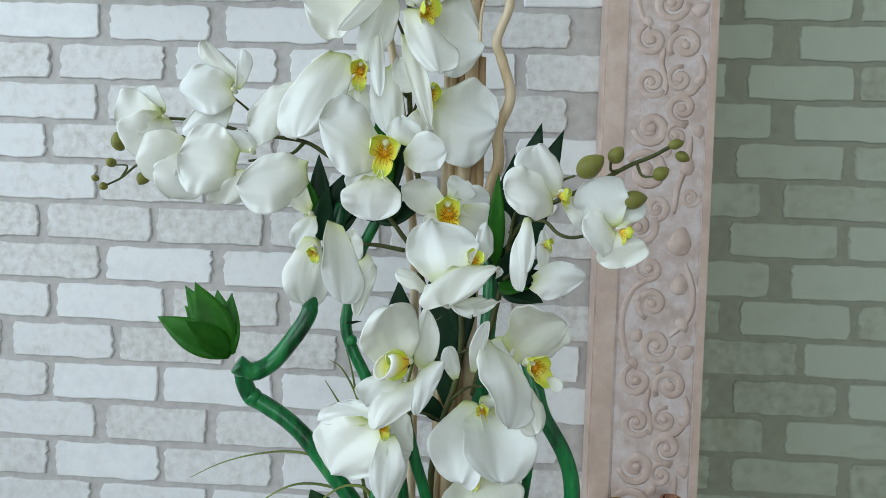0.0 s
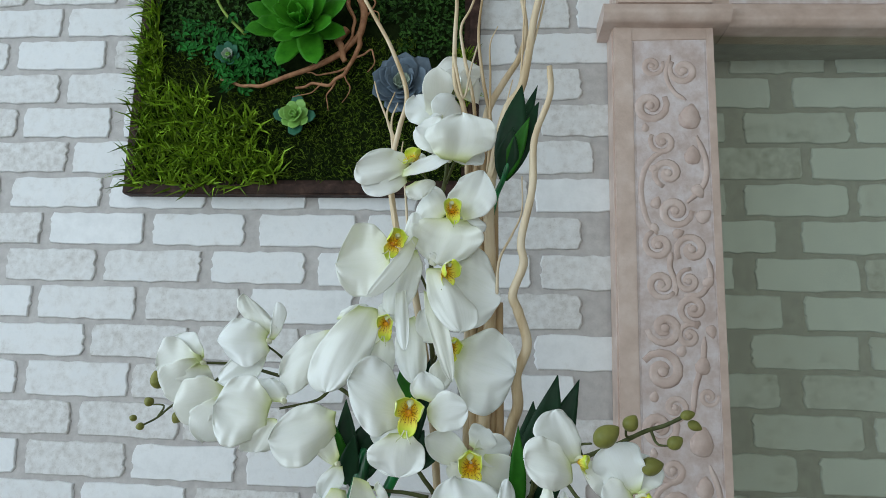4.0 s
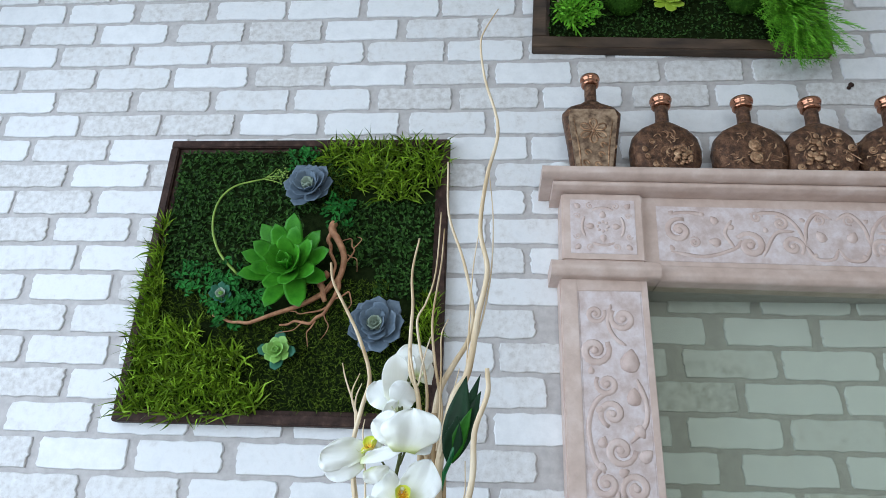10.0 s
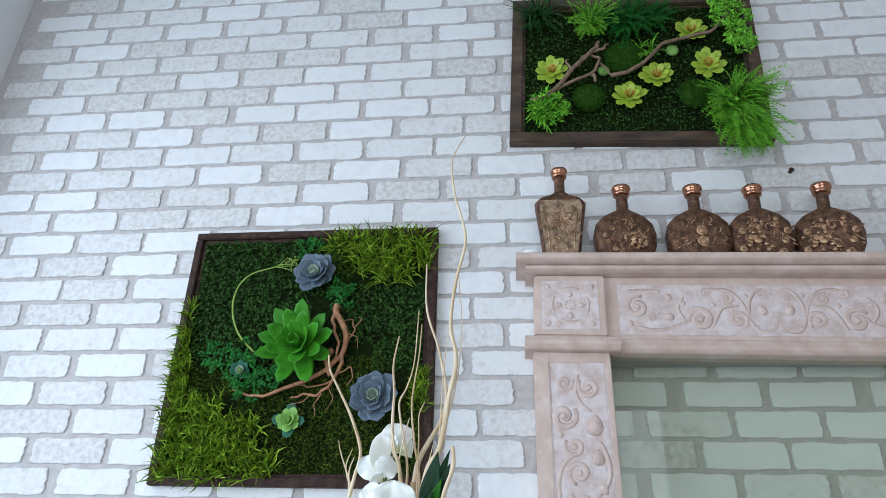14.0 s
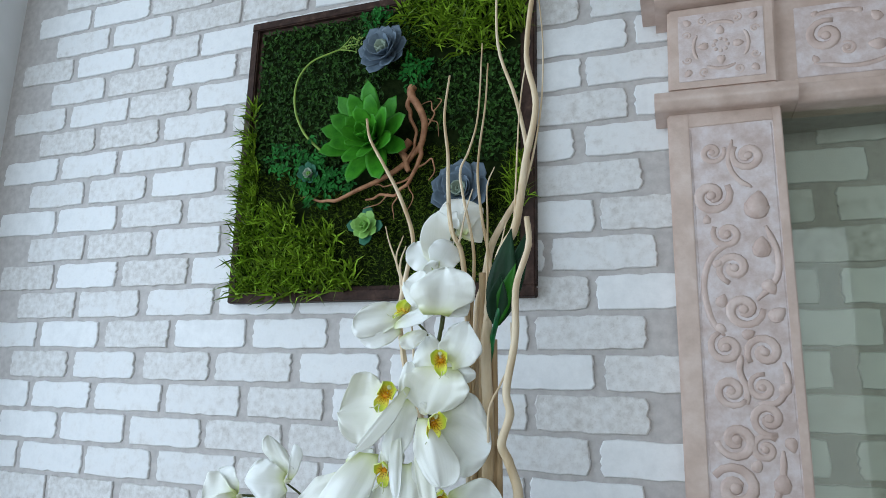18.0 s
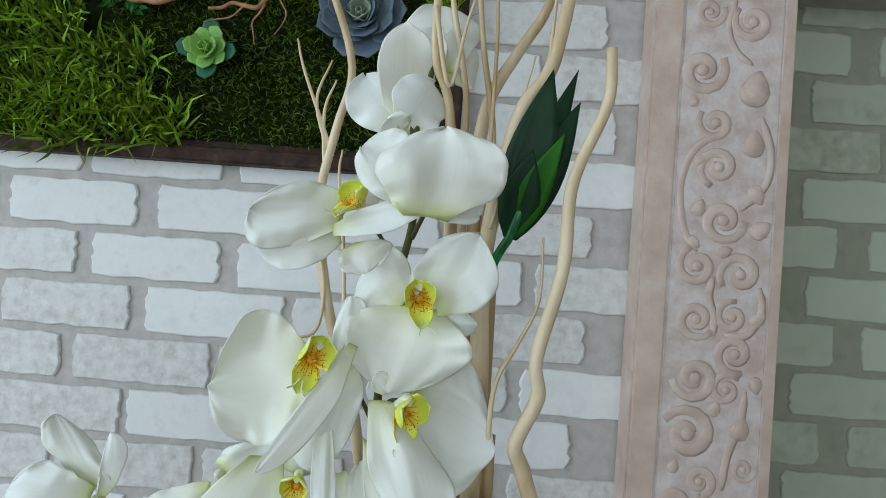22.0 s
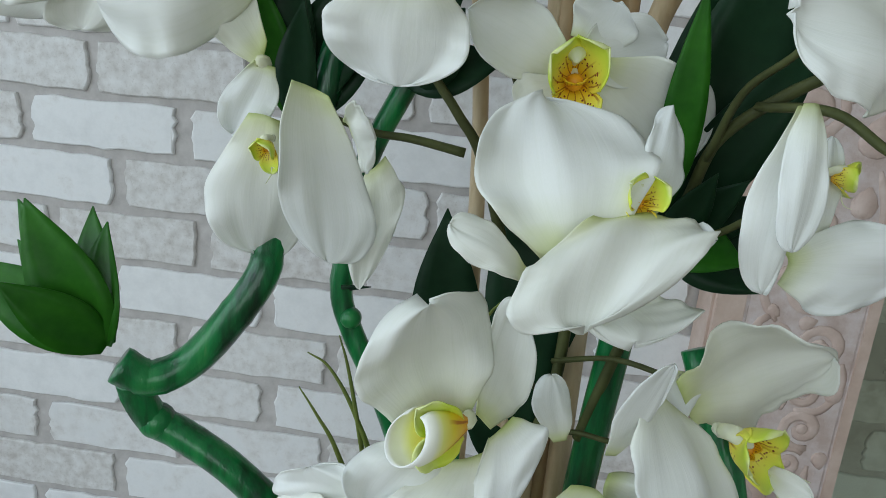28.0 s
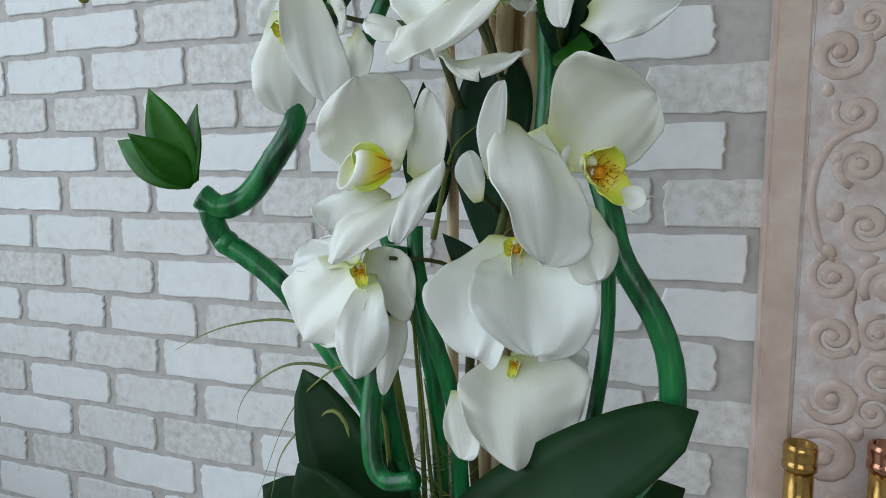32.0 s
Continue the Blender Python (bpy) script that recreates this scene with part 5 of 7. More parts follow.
# flower stems
stem("flower_stem", [(-0.16, -0.45, 1.0), (-0.170, -0.455, 1.15), (-0.160, -0.455, 1.22), (-0.145, -0.455, 1.28), (-0.150, -0.455, 1.36), (-0.19, -0.45, 1.45), (-0.207, -0.452, 1.55), (-0.21, -0.455, 1.64), (-0.203, -0.458, 1.70), (-0.195, -0.462, 1.745), (-0.198, -0.455, 1.80), (-0.19, -0.44, 1.855)], 0.0036, FLOWER_STEM, "olive-green flower stem", 8, 6, 0.6, 0.15)
stem("flower_stem", [(-0.225, -0.45, 1.478), (-0.279, -0.448, 1.485), (-0.316, -0.446, 1.504), (-0.371, -0.444, 1.511), (-0.427, -0.442, 1.523), (-0.472, -0.45, 1.524)], 0.0026, FLOWER_STEM, "", 8, 6, 0.6)
stem("flower_stem", [(-0.316, -0.448, 1.503), (-0.329, -0.46, 1.488), (-0.365, -0.475, 1.479)], 0.0022, FLOWER_STEM)
stem("flower_stem", [(-0.36, -0.445, 1.51), (-0.37, -0.455, 1.53), (-0.388, -0.466, 1.546)], 0.0018, FLOWER_STEM)
stem("flower_stem", [(-0.427, -0.442, 1.523), (-0.46, -0.438, 1.50), (-0.485, -0.435, 1.485), (-0.507, -0.43, 1.474), (-0.522, -0.43, 1.461), (-0.539, -0.434, 1.451)], 0.0018, FLOWER_STEM)
stem("flower_stem", [(-0.522, -0.43, 1.461), (-0.516, -0.43, 1.474), (-0.535, -0.427, 1.475)], 0.0014, FLOWER_STEM)
stem("flower_stem", [(-0.178, -0.455, 1.34), (-0.196, -0.466, 1.393), (-0.210, -0.47, 1.414), (-0.225, -0.472, 1.437), (-0.222, -0.49, 1.47)], 0.0030, FLOWER_STEM)
stem("flower_stem", [(-0.204, -0.47, 1.395), (-0.229, -0.47, 1.399), (-0.249, -0.475, 1.401), (-0.275, -0.49, 1.41)], 0.0024, FLOWER_STEM)
stem("flower_stem", [(-0.13, -0.46, 1.25), (-0.108, -0.475, 1.354), (-0.103, -0.485, 1.385), (-0.098, -0.5, 1.415), (-0.076, -0.52, 1.438), (-0.054, -0.535, 1.450), (-0.027, -0.55, 1.464), (-0.005, -0.56, 1.477), (0.011, -0.57, 1.484), (0.026, -0.577, 1.493)], 0.0030, FLOWER_STEM, "", 8, 6, 0.55, 0.15)
stem("flower_stem", [(-0.101, -0.495, 1.405), (-0.098, -0.515, 1.432), (-0.092, -0.54, 1.445), (-0.083, -0.56, 1.462)], 0.0019, FLOWER_STEM)
stem("flower_stem", [(-0.090, -0.51, 1.428), (-0.073, -0.535, 1.428), (-0.062, -0.555, 1.417), (-0.050, -0.56, 1.414), (-0.034, -0.56, 1.418), (-0.016, -0.558, 1.423)], 0.0020, FLOWER_STEM)
stem("flower_stem", [(-0.105, -0.48, 1.37), (-0.1, -0.52, 1.378), (-0.09, -0.545, 1.395)], 0.0020, FLOWER_STEM)
for a, c in (((-0.207, -0.452, 1.55), (-0.254, -0.466, 1.58)), ((-0.209, -0.453, 1.60), (-0.236, -0.484, 1.648)), ((-0.21, -0.455, 1.61), (-0.192, -0.48, 1.628)), ((-0.207, -0.457, 1.66), (-0.192, -0.472, 1.694)),
             ((-0.199, -0.46, 1.70), (-0.226, -0.485, 1.742)), ((-0.195, -0.462, 1.73), (-0.175, -0.5, 1.755)), ((-0.198, -0.456, 1.79), (-0.211, -0.455, 1.822)), ((-0.205, -0.452, 1.53), (-0.186, -0.476, 1.555)),
             ((-0.15, -0.455, 1.36), (-0.148, -0.515, 1.39)), ((-0.16, -0.455, 1.39), (-0.162, -0.472, 1.442)), ((-0.15, -0.455, 1.27), (-0.185, -0.525, 1.308)), ((-0.148, -0.455, 1.29), (-0.095, -0.505, 1.308)),
             ((-0.16, -0.455, 1.22), (-0.2, -0.525, 1.243)), ((-0.155, -0.455, 1.24), (-0.12, -0.49, 1.267)), ((-0.165, -0.455, 1.18), (-0.118, -0.49, 1.2))):
    mid = [(a[i] + c[i]) / 2 + (0.006 if i == 2 else 0) for i in range(3)]
    stem("pedicel", [a, mid, c], 0.0017, FLOWER_STEM, "", 6, 5, 0.8)


def bud(place, along, length, wide):
    prof = [(wide * (0.06 + 0.94 * math.sin(math.pi * q ** 0.82) ** 0.72), length * q) for q in np.linspace(0.02, 0.995, 13)]
    v, f = lathe_data(prof, 22, 0.9)
    turn = Vector(along).to_track_quat("Z", "Y").to_matrix().to_4x4()
    put("bud", mesh_of("bud", v, f, BUD, True), orchid, "olive-green orchid bud", oi @ Matrix.Translation(place) @ turn)


bud((-0.050, -0.572, 1.466), (0.7, -0.2, 0.55), 0.026, 0.0105)
bud((-0.022, -0.566, 1.478), (0.5, -0.2, 0.8), 0.016, 0.0075)
bud((0.022, -0.577, 1.492), (0.9, 0, 0.25), 0.013, 0.0048)
bud((0.030, -0.57, 1.487), (0.85, 0, -0.4), 0.013, 0.0050)
bud((0.012, -0.572, 1.466), (0.8, 0, 0.5), 0.015, 0.0066)
bud((-0.010, -0.562, 1.446), (0.95, 0, 0.2), 0.021, 0.0088)
stem("pedicel", [(-0.056, -0.535, 1.450), (-0.060, -0.55, 1.462), (-0.052, -0.567, 1.466)], 0.0016, FLOWER_STEM, "", 6)
stem("pedicel", [(-0.012, -0.556, 1.473), (-0.020, -0.56, 1.472), (-0.022, -0.565, 1.479)], 0.0016, FLOWER_STEM, "", 6)
stem("pedicel", [(0.0, -0.563, 1.479), (0.004, -0.568, 1.468), (0.013, -0.572, 1.467)], 0.0014, FLOWER_STEM, "", 6)
bud((-0.532, -0.414, 1.492), (-0.3, 0, 0.9), 0.022, 0.009)
bud((-0.532, -0.426, 1.474), (-0.7, 0, 0.6), 0.012, 0.006)
bud((-0.497, -0.424, 1.468), (-0.5, 0, -0.8), 0.016, 0.0075)
bud((-0.480, -0.43, 1.462), (0.4, 0, -0.85), 0.014, 0.007)
bud((-0.534, -0.436, 1.452), (-0.8, 0, -0.2), 0.010, 0.0048)
bud((-0.545, -0.434, 1.458), (-0.8, 0, 0.3), 0.009, 0.0042)


# leaves
def leaf_data(length, width, bend, fold=0.18, tip=1.0, nv=12):
    """A pointed leaf along +y that arches towards -z."""
    verts, faces, uvs = [], [], []
    pos, nu = Vector((0, 0, 0)), 4
    for i in range(nv + 1):
        f = i / nv
        a = radians(-bend * f)
        along, up = Vector((0, math.cos(a), math.sin(a))), Vector((0, -math.sin(a), math.cos(a)))
        if i:
            pos = pos + along * (length / nv)
        w = width * max(0.015, math.sin(math.pi * min(1.0, 0.05 + 0.95 * f) ** 0.8) ** tip)
        for j in range(nu + 1):
            u = 2 * j / nu - 1
            verts.append(pos + Vector((u * w, 0, 0)) + up * (fold * abs(u) * w))
            uvs.append((j / nu, f))
    for i in range(nv):
        for j in range(nu):
            a = i * (nu + 1) + j
            faces.append((a, a + 1, a + nu + 2, a + nu + 1))
    return verts, faces, uvs


def leaf(base, tip, width, bend=25, material=None, name="leaf", facing=(0, -1, 0.3), parent=orchid, fold=0.18, label="", point=1.0):
    base, tip = Vector(base), Vector(tip)
    d = tip - base
    y = d.normalized()
    z = Vector(facing)
    z = (z - y * z.dot(y)).normalized()
    x = y.cross(z)
    turn = Matrix((x, y, z)).transposed().to_4x4()
    half = radians(bend / 2)
    tilt = pose(0, 0, 0, bend / 2, 0, 0)
    v, f, uv = leaf_data(d.length / max(0.6, math.cos(half) * 0.98), width, bend, fold, point)
    ob = put(name, mesh_of(name, v, f, material or DARK_LEAF, True, uv), parent, label, oi @ Matrix.Translation(base) @ turn @ tilt)
    return thin(ob, 0.0006)


# tuft at the elbow of the painted branch
for tip, w, mt, fc in (((-0.442, -0.496, 1.32), 0.013, MID_LEAF, (0, -1, 0.4)), ((-0.402, -0.505, 1.355), 0.014, MID_LEAF, (0.1, -1, 0.2)), ((-0.372, -0.491, 1.345), 0.011, MID_LEAF, (-0.3, -1, 0)),
                       ((-0.42, -0.487, 1.35), 0.011, MID_LEAF, (0, -1, 0.2)), ((-0.418, -0.491, 1.331), 0.010, MID_LEAF, (0, -1, 0.4)), ((-0.398, -0.463, 1.345), 0.011, MID_LEAF, (0, -1, 0)), ((-0.401, -0.526, 1.322), 0.010, MID_LEAF, (0, -1, 0.6))):
    leaf((-0.366, -0.503, 1.288), tip, w * 1.25, 18, mt, facing=fc)
# pointed leaves right of the spike
rb = (-0.108, -0.475, 1.372)
for tip, w, mt in (((-0.075, -0.490, 1.519), 0.023, DARK_LEAF), ((-0.053, -0.480, 1.515), 0.020, DARK_LEAF), ((-0.063, -0.495, 1.459), 0.015, DARK_LEAF), ((-0.098, -0.472, 1.492), 0.020, DARK_LEAF)):
    leaf(rb, tip, w, 14, mt)
leaf((-0.113, -0.490, 1.385), (-0.114, -0.502, 1.471), 0.0085, 10, MID_LEAF, facing=(-0.2, -1, 0.2))
for tip, w, mt in (((-0.068, -0.50, 1.352), 0.014, DARK_LEAF), ((-0.072, -0.50, 1.392), 0.010, DARK_LEAF), ((-0.086, -0.505, 1.398), 0.009, DARK_LEAF), ((-0.083, -0.51, 1.365), 0.012, MID_LEAF), ((-0.064, -0.50, 1.380), 0.009, DARK_LEAF), ((-0.1, -0.51, 1.40), 0.008, DARK_LEAF)):
    leaf((-0.108, -0.485, 1.368), tip, w, 14, mt)
# pointed leaves left of the spike
for tip, w, mt in (((-0.312, -0.468, 1.472), 0.010, MID_LEAF), ((-0.297, -0.46, 1.488), 0.013, DARK_LEAF), ((-0.272, -0.455, 1.470), 0.016, DARK_LEAF), ((-0.248, -0.45, 1.455), 0.015, DARK_LEAF), ((-0.282, -0.48, 1.455), 0.011, DARK_LEAF), ((-0.24, -0.46, 1.478), 0.012, DARK_LEAF)):
    leaf((-0.292, -0.455, 1.402), tip, w, 14, mt)
for tip, w, mt in (((-0.262, -0.47, 1.472), 0.016, DARK_LEAF), ((-0.212, -0.46, 1.46), 0.018, DARK_LEAF), ((-0.19, -0.46, 1.44), 0.013, DARK_LEAF), ((-0.228, -0.46, 1.555), 0.015, MID_LEAF), ((-0.205, -0.45, 1.54), 0.013, DARK_LEAF)):
    leaf((-0.236, -0.458, 1.425), tip, w, 14, mt)
# tuft at the top right
for tip, w, mt in (((-0.112, -0.468, 1.842), 0.017, DARK_LEAF), ((-0.093, -0.462, 1.824), 0.014, DARK_LEAF), ((-0.094, -0.452, 1.848), 0.010, DARK_LEAF), ((-0.104, -0.478, 1.80), 0.010, MID_LEAF), ((-0.122, -0.474, 1.79), 0.013, DARK_LEAF), ((-0.098, -0.46, 1.812), 0.010, DARK_LEAF)):
    leaf((-0.131, -0.458, 1.735), tip, w, 10, mt)
# leaves behind the lower flowers
leaf((-0.205, -0.437, 1.268), (-0.212, -0.441, 1.36), 0.019, 12)
leaf((-0.17, -0.439, 1.373), (-0.158, -0.449, 1.233), 0.022, 10)
leaf((-0.15, -0.439, 1.378), (-0.14, -0.449, 1.298), 0.016, 10)
leaf((-0.16, -0.444, 1.218), (-0.192, -0.451, 1.253), 0.010, 10)
for x in (-0.262, -0.258):
    stem("thorn", [(x, -0.46, 1.318), (x + 0.012, -0.463, 1.321)], 0.0015, DARK_LEAF, "", 5, 3, 0.2)
# broad orchid leaves at the base
leaf((-0.2, -0.479, 0.988), (-0.283, -0.489, 1.148), 0.034, 26, ORCHID_LEAF, "orchid_leaf", (0.3, -1, 0.2), label="broad dark orchid leaf", point=0.6)
leaf((-0.19, -0.499, 0.988), (-0.255, -0.539, 1.103), 0.033, 30, ORCHID_LEAF, "orchid_leaf", (0.2, -1, 0.3), label="broad dark orchid leaf", point=0.6)
leaf((-0.165, -0.516, 1.050), (-0.026, -0.533, 1.168), 0.029, 20, ORCHID_LEAF, "orchid_leaf", (-0.35, -0.9, 0.35), label="broad dark orchid leaf", point=0.42)
leaf((-0.17, -0.509, 0.988), (-0.15, -0.549, 1.093), 0.026, 30, ORCHID_LEAF, "orchid_leaf", (0.3, -1, 0.3), label="broad dark orchid leaf", point=0.6)
leaf((-0.2, -0.459, 0.988), (-0.335, -0.459, 1.043), 0.034, 40, ORCHID_LEAF, "orchid_leaf", (0.1, -0.5, 1), label="broad dark orchid leaf", point=0.6)
leaf((-0.12, -0.439, 0.988), (-0.03, -0.419, 1.073), 0.034, 40, ORCHID_LEAF, "orchid_leaf", (-0.3, -0.6, 0.8), label="broad dark orchid leaf", point=0.6)


def blade(points, w):
    n = len(points)
    line = smooth_line([(*p, w * (1 - 0.85 * i / (n - 1))) for i, p in enumerate(points)], 6)
    v, f, uv = tube_data(line, 5, None, 0.35)
    put("grass_blade", mesh_of("grass_blade", v, f, BLADE, True, uv), orchid, "thin arching grass blade", oi)


for pts in ([(-0.21, -0.47, 0.999), (-0.225, -0.47, 1.099), (-0.261, -0.47, 1.16), (-0.285, -0.47, 1.18), (-0.318, -0.47, 1.185), (-0.359, -0.47, 1.178), (-0.39, -0.47, 1.167), (-0.418, -0.47, 1.152)],
            [(-0.21, -0.47, 0.999), (-0.22, -0.47, 1.099), (-0.242, -0.47, 1.139), (-0.275, -0.47, 1.152), (-0.309, -0.47, 1.151), (-0.339, -0.47, 1.134), (-0.355, -0.47, 1.114), (-0.36, -0.47, 1.092)],
            [(-0.215, -0.48, 0.999), (-0.222, -0.49, 1.139), (-0.247, -0.49, 1.162), (-0.279, -0.49, 1.142), (-0.303, -0.49, 1.109), (-0.326, -0.49, 1.052)],
            [(-0.22, -0.48, 0.999), (-0.25, -0.49, 1.119), (-0.279, -0.49, 1.116), (-0.303, -0.49, 1.091), (-0.313, -0.49, 1.058), (-0.318, -0.49, 1.029)],
            [(-0.22, -0.45, 1.049), (-0.245, -0.46, 1.179), (-0.26, -0.46, 1.222), (-0.272, -0.46, 1.242), (-0.283, -0.46, 1.258)],
            [(-0.21, -0.45, 1.049), (-0.235, -0.46, 1.199), (-0.25, -0.46, 1.244), (-0.266, -0.46, 1.271), (-0.279, -0.46, 1.279)],
            [(-0.21, -0.45, 1.049), (-0.24, -0.46, 1.199), (-0.255, -0.46, 1.268), (-0.262, -0.46, 1.291)],
            [(-0.2, -0.46, 1.019), (-0.205, -0.46, 1.119), (-0.212, -0.46, 1.199), (-0.213, -0.46, 1.249)], [(-0.19, -0.46, 1.019), (-0.2, -0.46, 1.099), (-0.208, -0.46, 1.179)],
            [(-0.185, -0.46, 1.019), (-0.192, -0.46, 1.089), (-0.203, -0.46, 1.149)], [(-0.2, -0.45, 1.249), (-0.185, -0.455, 1.309), (-0.165, -0.46, 1.329)]):
    blade(pts, 0.0026)
frond = random.Random(3)
for k in range(60):
    x, z = frond.uniform(-0.20, -0.165), frond.uniform(1.04, 1.10)
    blade([(x, -0.47, z), (x + frond.uniform(-0.012, 0.012), -0.475, z + frond.uniform(0.004, 0.014)), (x + frond.uniform(-0.02, 0.02), -0.48, z + frond.uniform(0.008, 0.025))], 0.0006)


# ---- planted wall pictures ----
BOX_LEAF = mottled("boxwood_leaves", [(0.3, (0.005, 0.020, 0.003)), (0.7, (0.045, 0.110, 0.020))], 120, 0.5, island=0.75)
GRASS = mottled("artificial_grass", [(0.3, (0.065, 0.14, 0.004)), (0.7, (0.24, 0.38, 0.024))], 50, 0.45, island=0.7)
MOSS = mottled("green_moss", [(0.3, (0.030, 0.058, 0.006)), (0.7, (0.13, 0.20, 0.022))], 60, 0.8, island=0.75)
SOIL = mottled("dark_moss_bed", [(0.3, (0.005, 0.010, 0.003)), (0.7, (0.018, 0.028, 0.008))], 70, 0.9, 160, 0.003)
AGAVE = mottled("fresh_green_succulent", [(0.3, (0.022, 0.15, 0.006)), (0.7, (0.085, 0.36, 0.022))], 25, 0.4, 70, 0.0005)
BLUE_LEAF = mottled("blue_grey_succulent", [(0.3, (0.075, 0.11, 0.15)), (0.7, (0.16, 0.21, 0.26))], 40, 0.6, 120, 0.0005)
BLUE_HEART = mottled("grey_green_succulent", [(0.3, (0.20, 0.26, 0.20)), (0.7, (0.32, 0.38, 0.30))], 40, 0.6)
TEAL_LEAF = mottled("teal_succulent", [(0.3, (0.02, 0.09, 0.055)), (0.7, (0.05, 0.17, 0.10))], 40, 0.5)
LIME_LEAF = mottled("lime_succulent", [(0.3, (0.13, 0.33, 0.05)), (0.7, (0.28, 0.50, 0.11))], 40, 0.5)
CLOVER = mottled("clover_green", [(0.3, (0.010, 0.075, 0.010)), (0.7, (0.022, 0.16, 0.022))], 40, 0.6, island=0.4)
YELLOW_LEAF = mottled("yellow_green_succulent", [(0.3, (0.24, 0.40, 0.02)), (0.7, (0.42, 0.52, 0.05))], 60, 0.5)
ORANGE_LEAF = mottled("orange_heart", [(0.3, (0.50, 0.10, 0.02)), (0.7, (0.62, 0.22, 0.05))], 60, 0.5)
FERN = mottled("fern_green", [(0.3, (0.06, 0.25, 0.010)), (0.7, (0.20, 0.50, 0.035))], 50, 0.5, island=0.45)
DARK_FERN = mottled("dark_fern", [(0.3, (0.01, 0.05, 0.012)), (0.7, (0.03, 0.11, 0.025))], 50, 0.5, island=0.45)
VINE = mottled("yellow_green_vine", [(0.3, (0.16, 0.28, 0.03)), (0.7, (0.28, 0.40, 0.06))], 50, 0.5)
MOSS_BALL = mottled("dark_green_moss_ball", [(0.3, (0.018, 0.06, 0.006)), (0.7, (0.05, 0.135, 0.014))], 60, 0.85, island=0.5)
for m, gloss in ((BOX_LEAF, 0.08), (GRASS, 0.2), (MOSS_BALL, 0.05), (MOSS, 0.05), (SOIL, 0.02), (AGAVE, 0.22), (CLOVER, 0.12), (FERN, 0.15), (DARK_FERN, 0.1), (TEAL_LEAF, 0.15)):
    m.node_tree.nodes["Principled BSDF"].inputs["Specular IOR Level"].default_value = gloss



def tuft_blade(heap, x, y, z, length, w, rng, lean=(0, -1, 0.2), spread=0.6):
    """A bent blade that grows from the bed towards the room."""
    d = Vector((lean[0] + rng.uniform(-spread, spread), lean[1] + rng.uniform(-0.3, 0.3), lean[2] + rng.uniform(-spread, spread))).normalized()
    side = d.cross(Vector((rng.uniform(-1, 1), rng.uniform(-1, 1), rng.uniform(-1, 1)))).normalized() * (w / 2)
    droop = Vector((rng.uniform(-0.3, 0.3), 0, rng.uniform(-0.5, 0.1))) * length
    p0 = Vector((x, y, z))
    p1 = p0 + d * length * 0.5
    p2 = p0 + d * length * 0.85 + droop * 0.6
    v = [p0 - side, p0 + side, p1 + side * 0.8, p1 - side * 0.8, p2]
    heap.add(v, [(0, 1, 2, 3), (3, 2, 4)])


def leaflet(heap, x, y, z, size, rng, flat=0.5):
    n = Vector((rng.uniform(-1, 1) * (1 - flat), -1, rng.uniform(-1, 1) * (1 - flat))).normalized()
    a = n.orthogonal().normalized()
    a = (Matrix.Rotation(rng.uniform(0, 6.28), 3, n) @ a) * size
    c = n.cross(a).normalized() * size * 0.55
    p = Vector((x, y, z))
    heap.add([p - a, p - c * 0.9 + n * size * 0.2, p + a, p + c * 0.9 + n * size * 0.2], [(0, 1, 2), (0, 2, 3)])


def scatter(heap, rng, n, region, make):
    """Calls make at n random places (x, z) inside the boxes of a region."""
    areas = [(b[2] - b[0]) * (b[3] - b[1]) for b in region]
    for b, a in zip(region, areas):
        for _ in range(int(n * a / sum(areas))):
            make(heap, rng.uniform(b[0], b[2]), rng.uniform(b[1], b[3]))


def succ_leaf(length, width, thick, material, tip=0.8, nv=7, curl=18):
    """A fleshy pointed leaf along +y, cupped towards +z."""
    verts, faces = [], []
    pos, n = Vector((0, 0, 0)), 8
    for i in range(nv + 1):
        f = i / nv
        a = radians(curl * f)
        along, up = Vector((0, math.cos(a), math.sin(a))), Vector((0, -math.sin(a), math.cos(a)))
        if i:
            pos = pos + along * (length / nv)
        w = width * (0.35 + 0.65 * math.sin(math.pi * f ** 0.9 * 0.98) ** tip) * (1 if f < 0.999 else 0.05)
        for k in range(n):
            b = 2 * math.pi * k / n
            verts.append(pos + Vector((math.cos(b) * w, 0, 0)) + up * (math.sin(b) * thick * (1 - 0.7 * f) + 0.16 * w * math.cos(b) ** 2))
    for i in range(nv):
        for k in range(n):
            a, c = i * n + k, i * n + (k + 1) % n
            faces.append((a, c, c + n, a + n))
    faces.append(tuple(range(nv * n, nv * n + n)))
    return mesh_of("leaf", verts, faces, material, True)


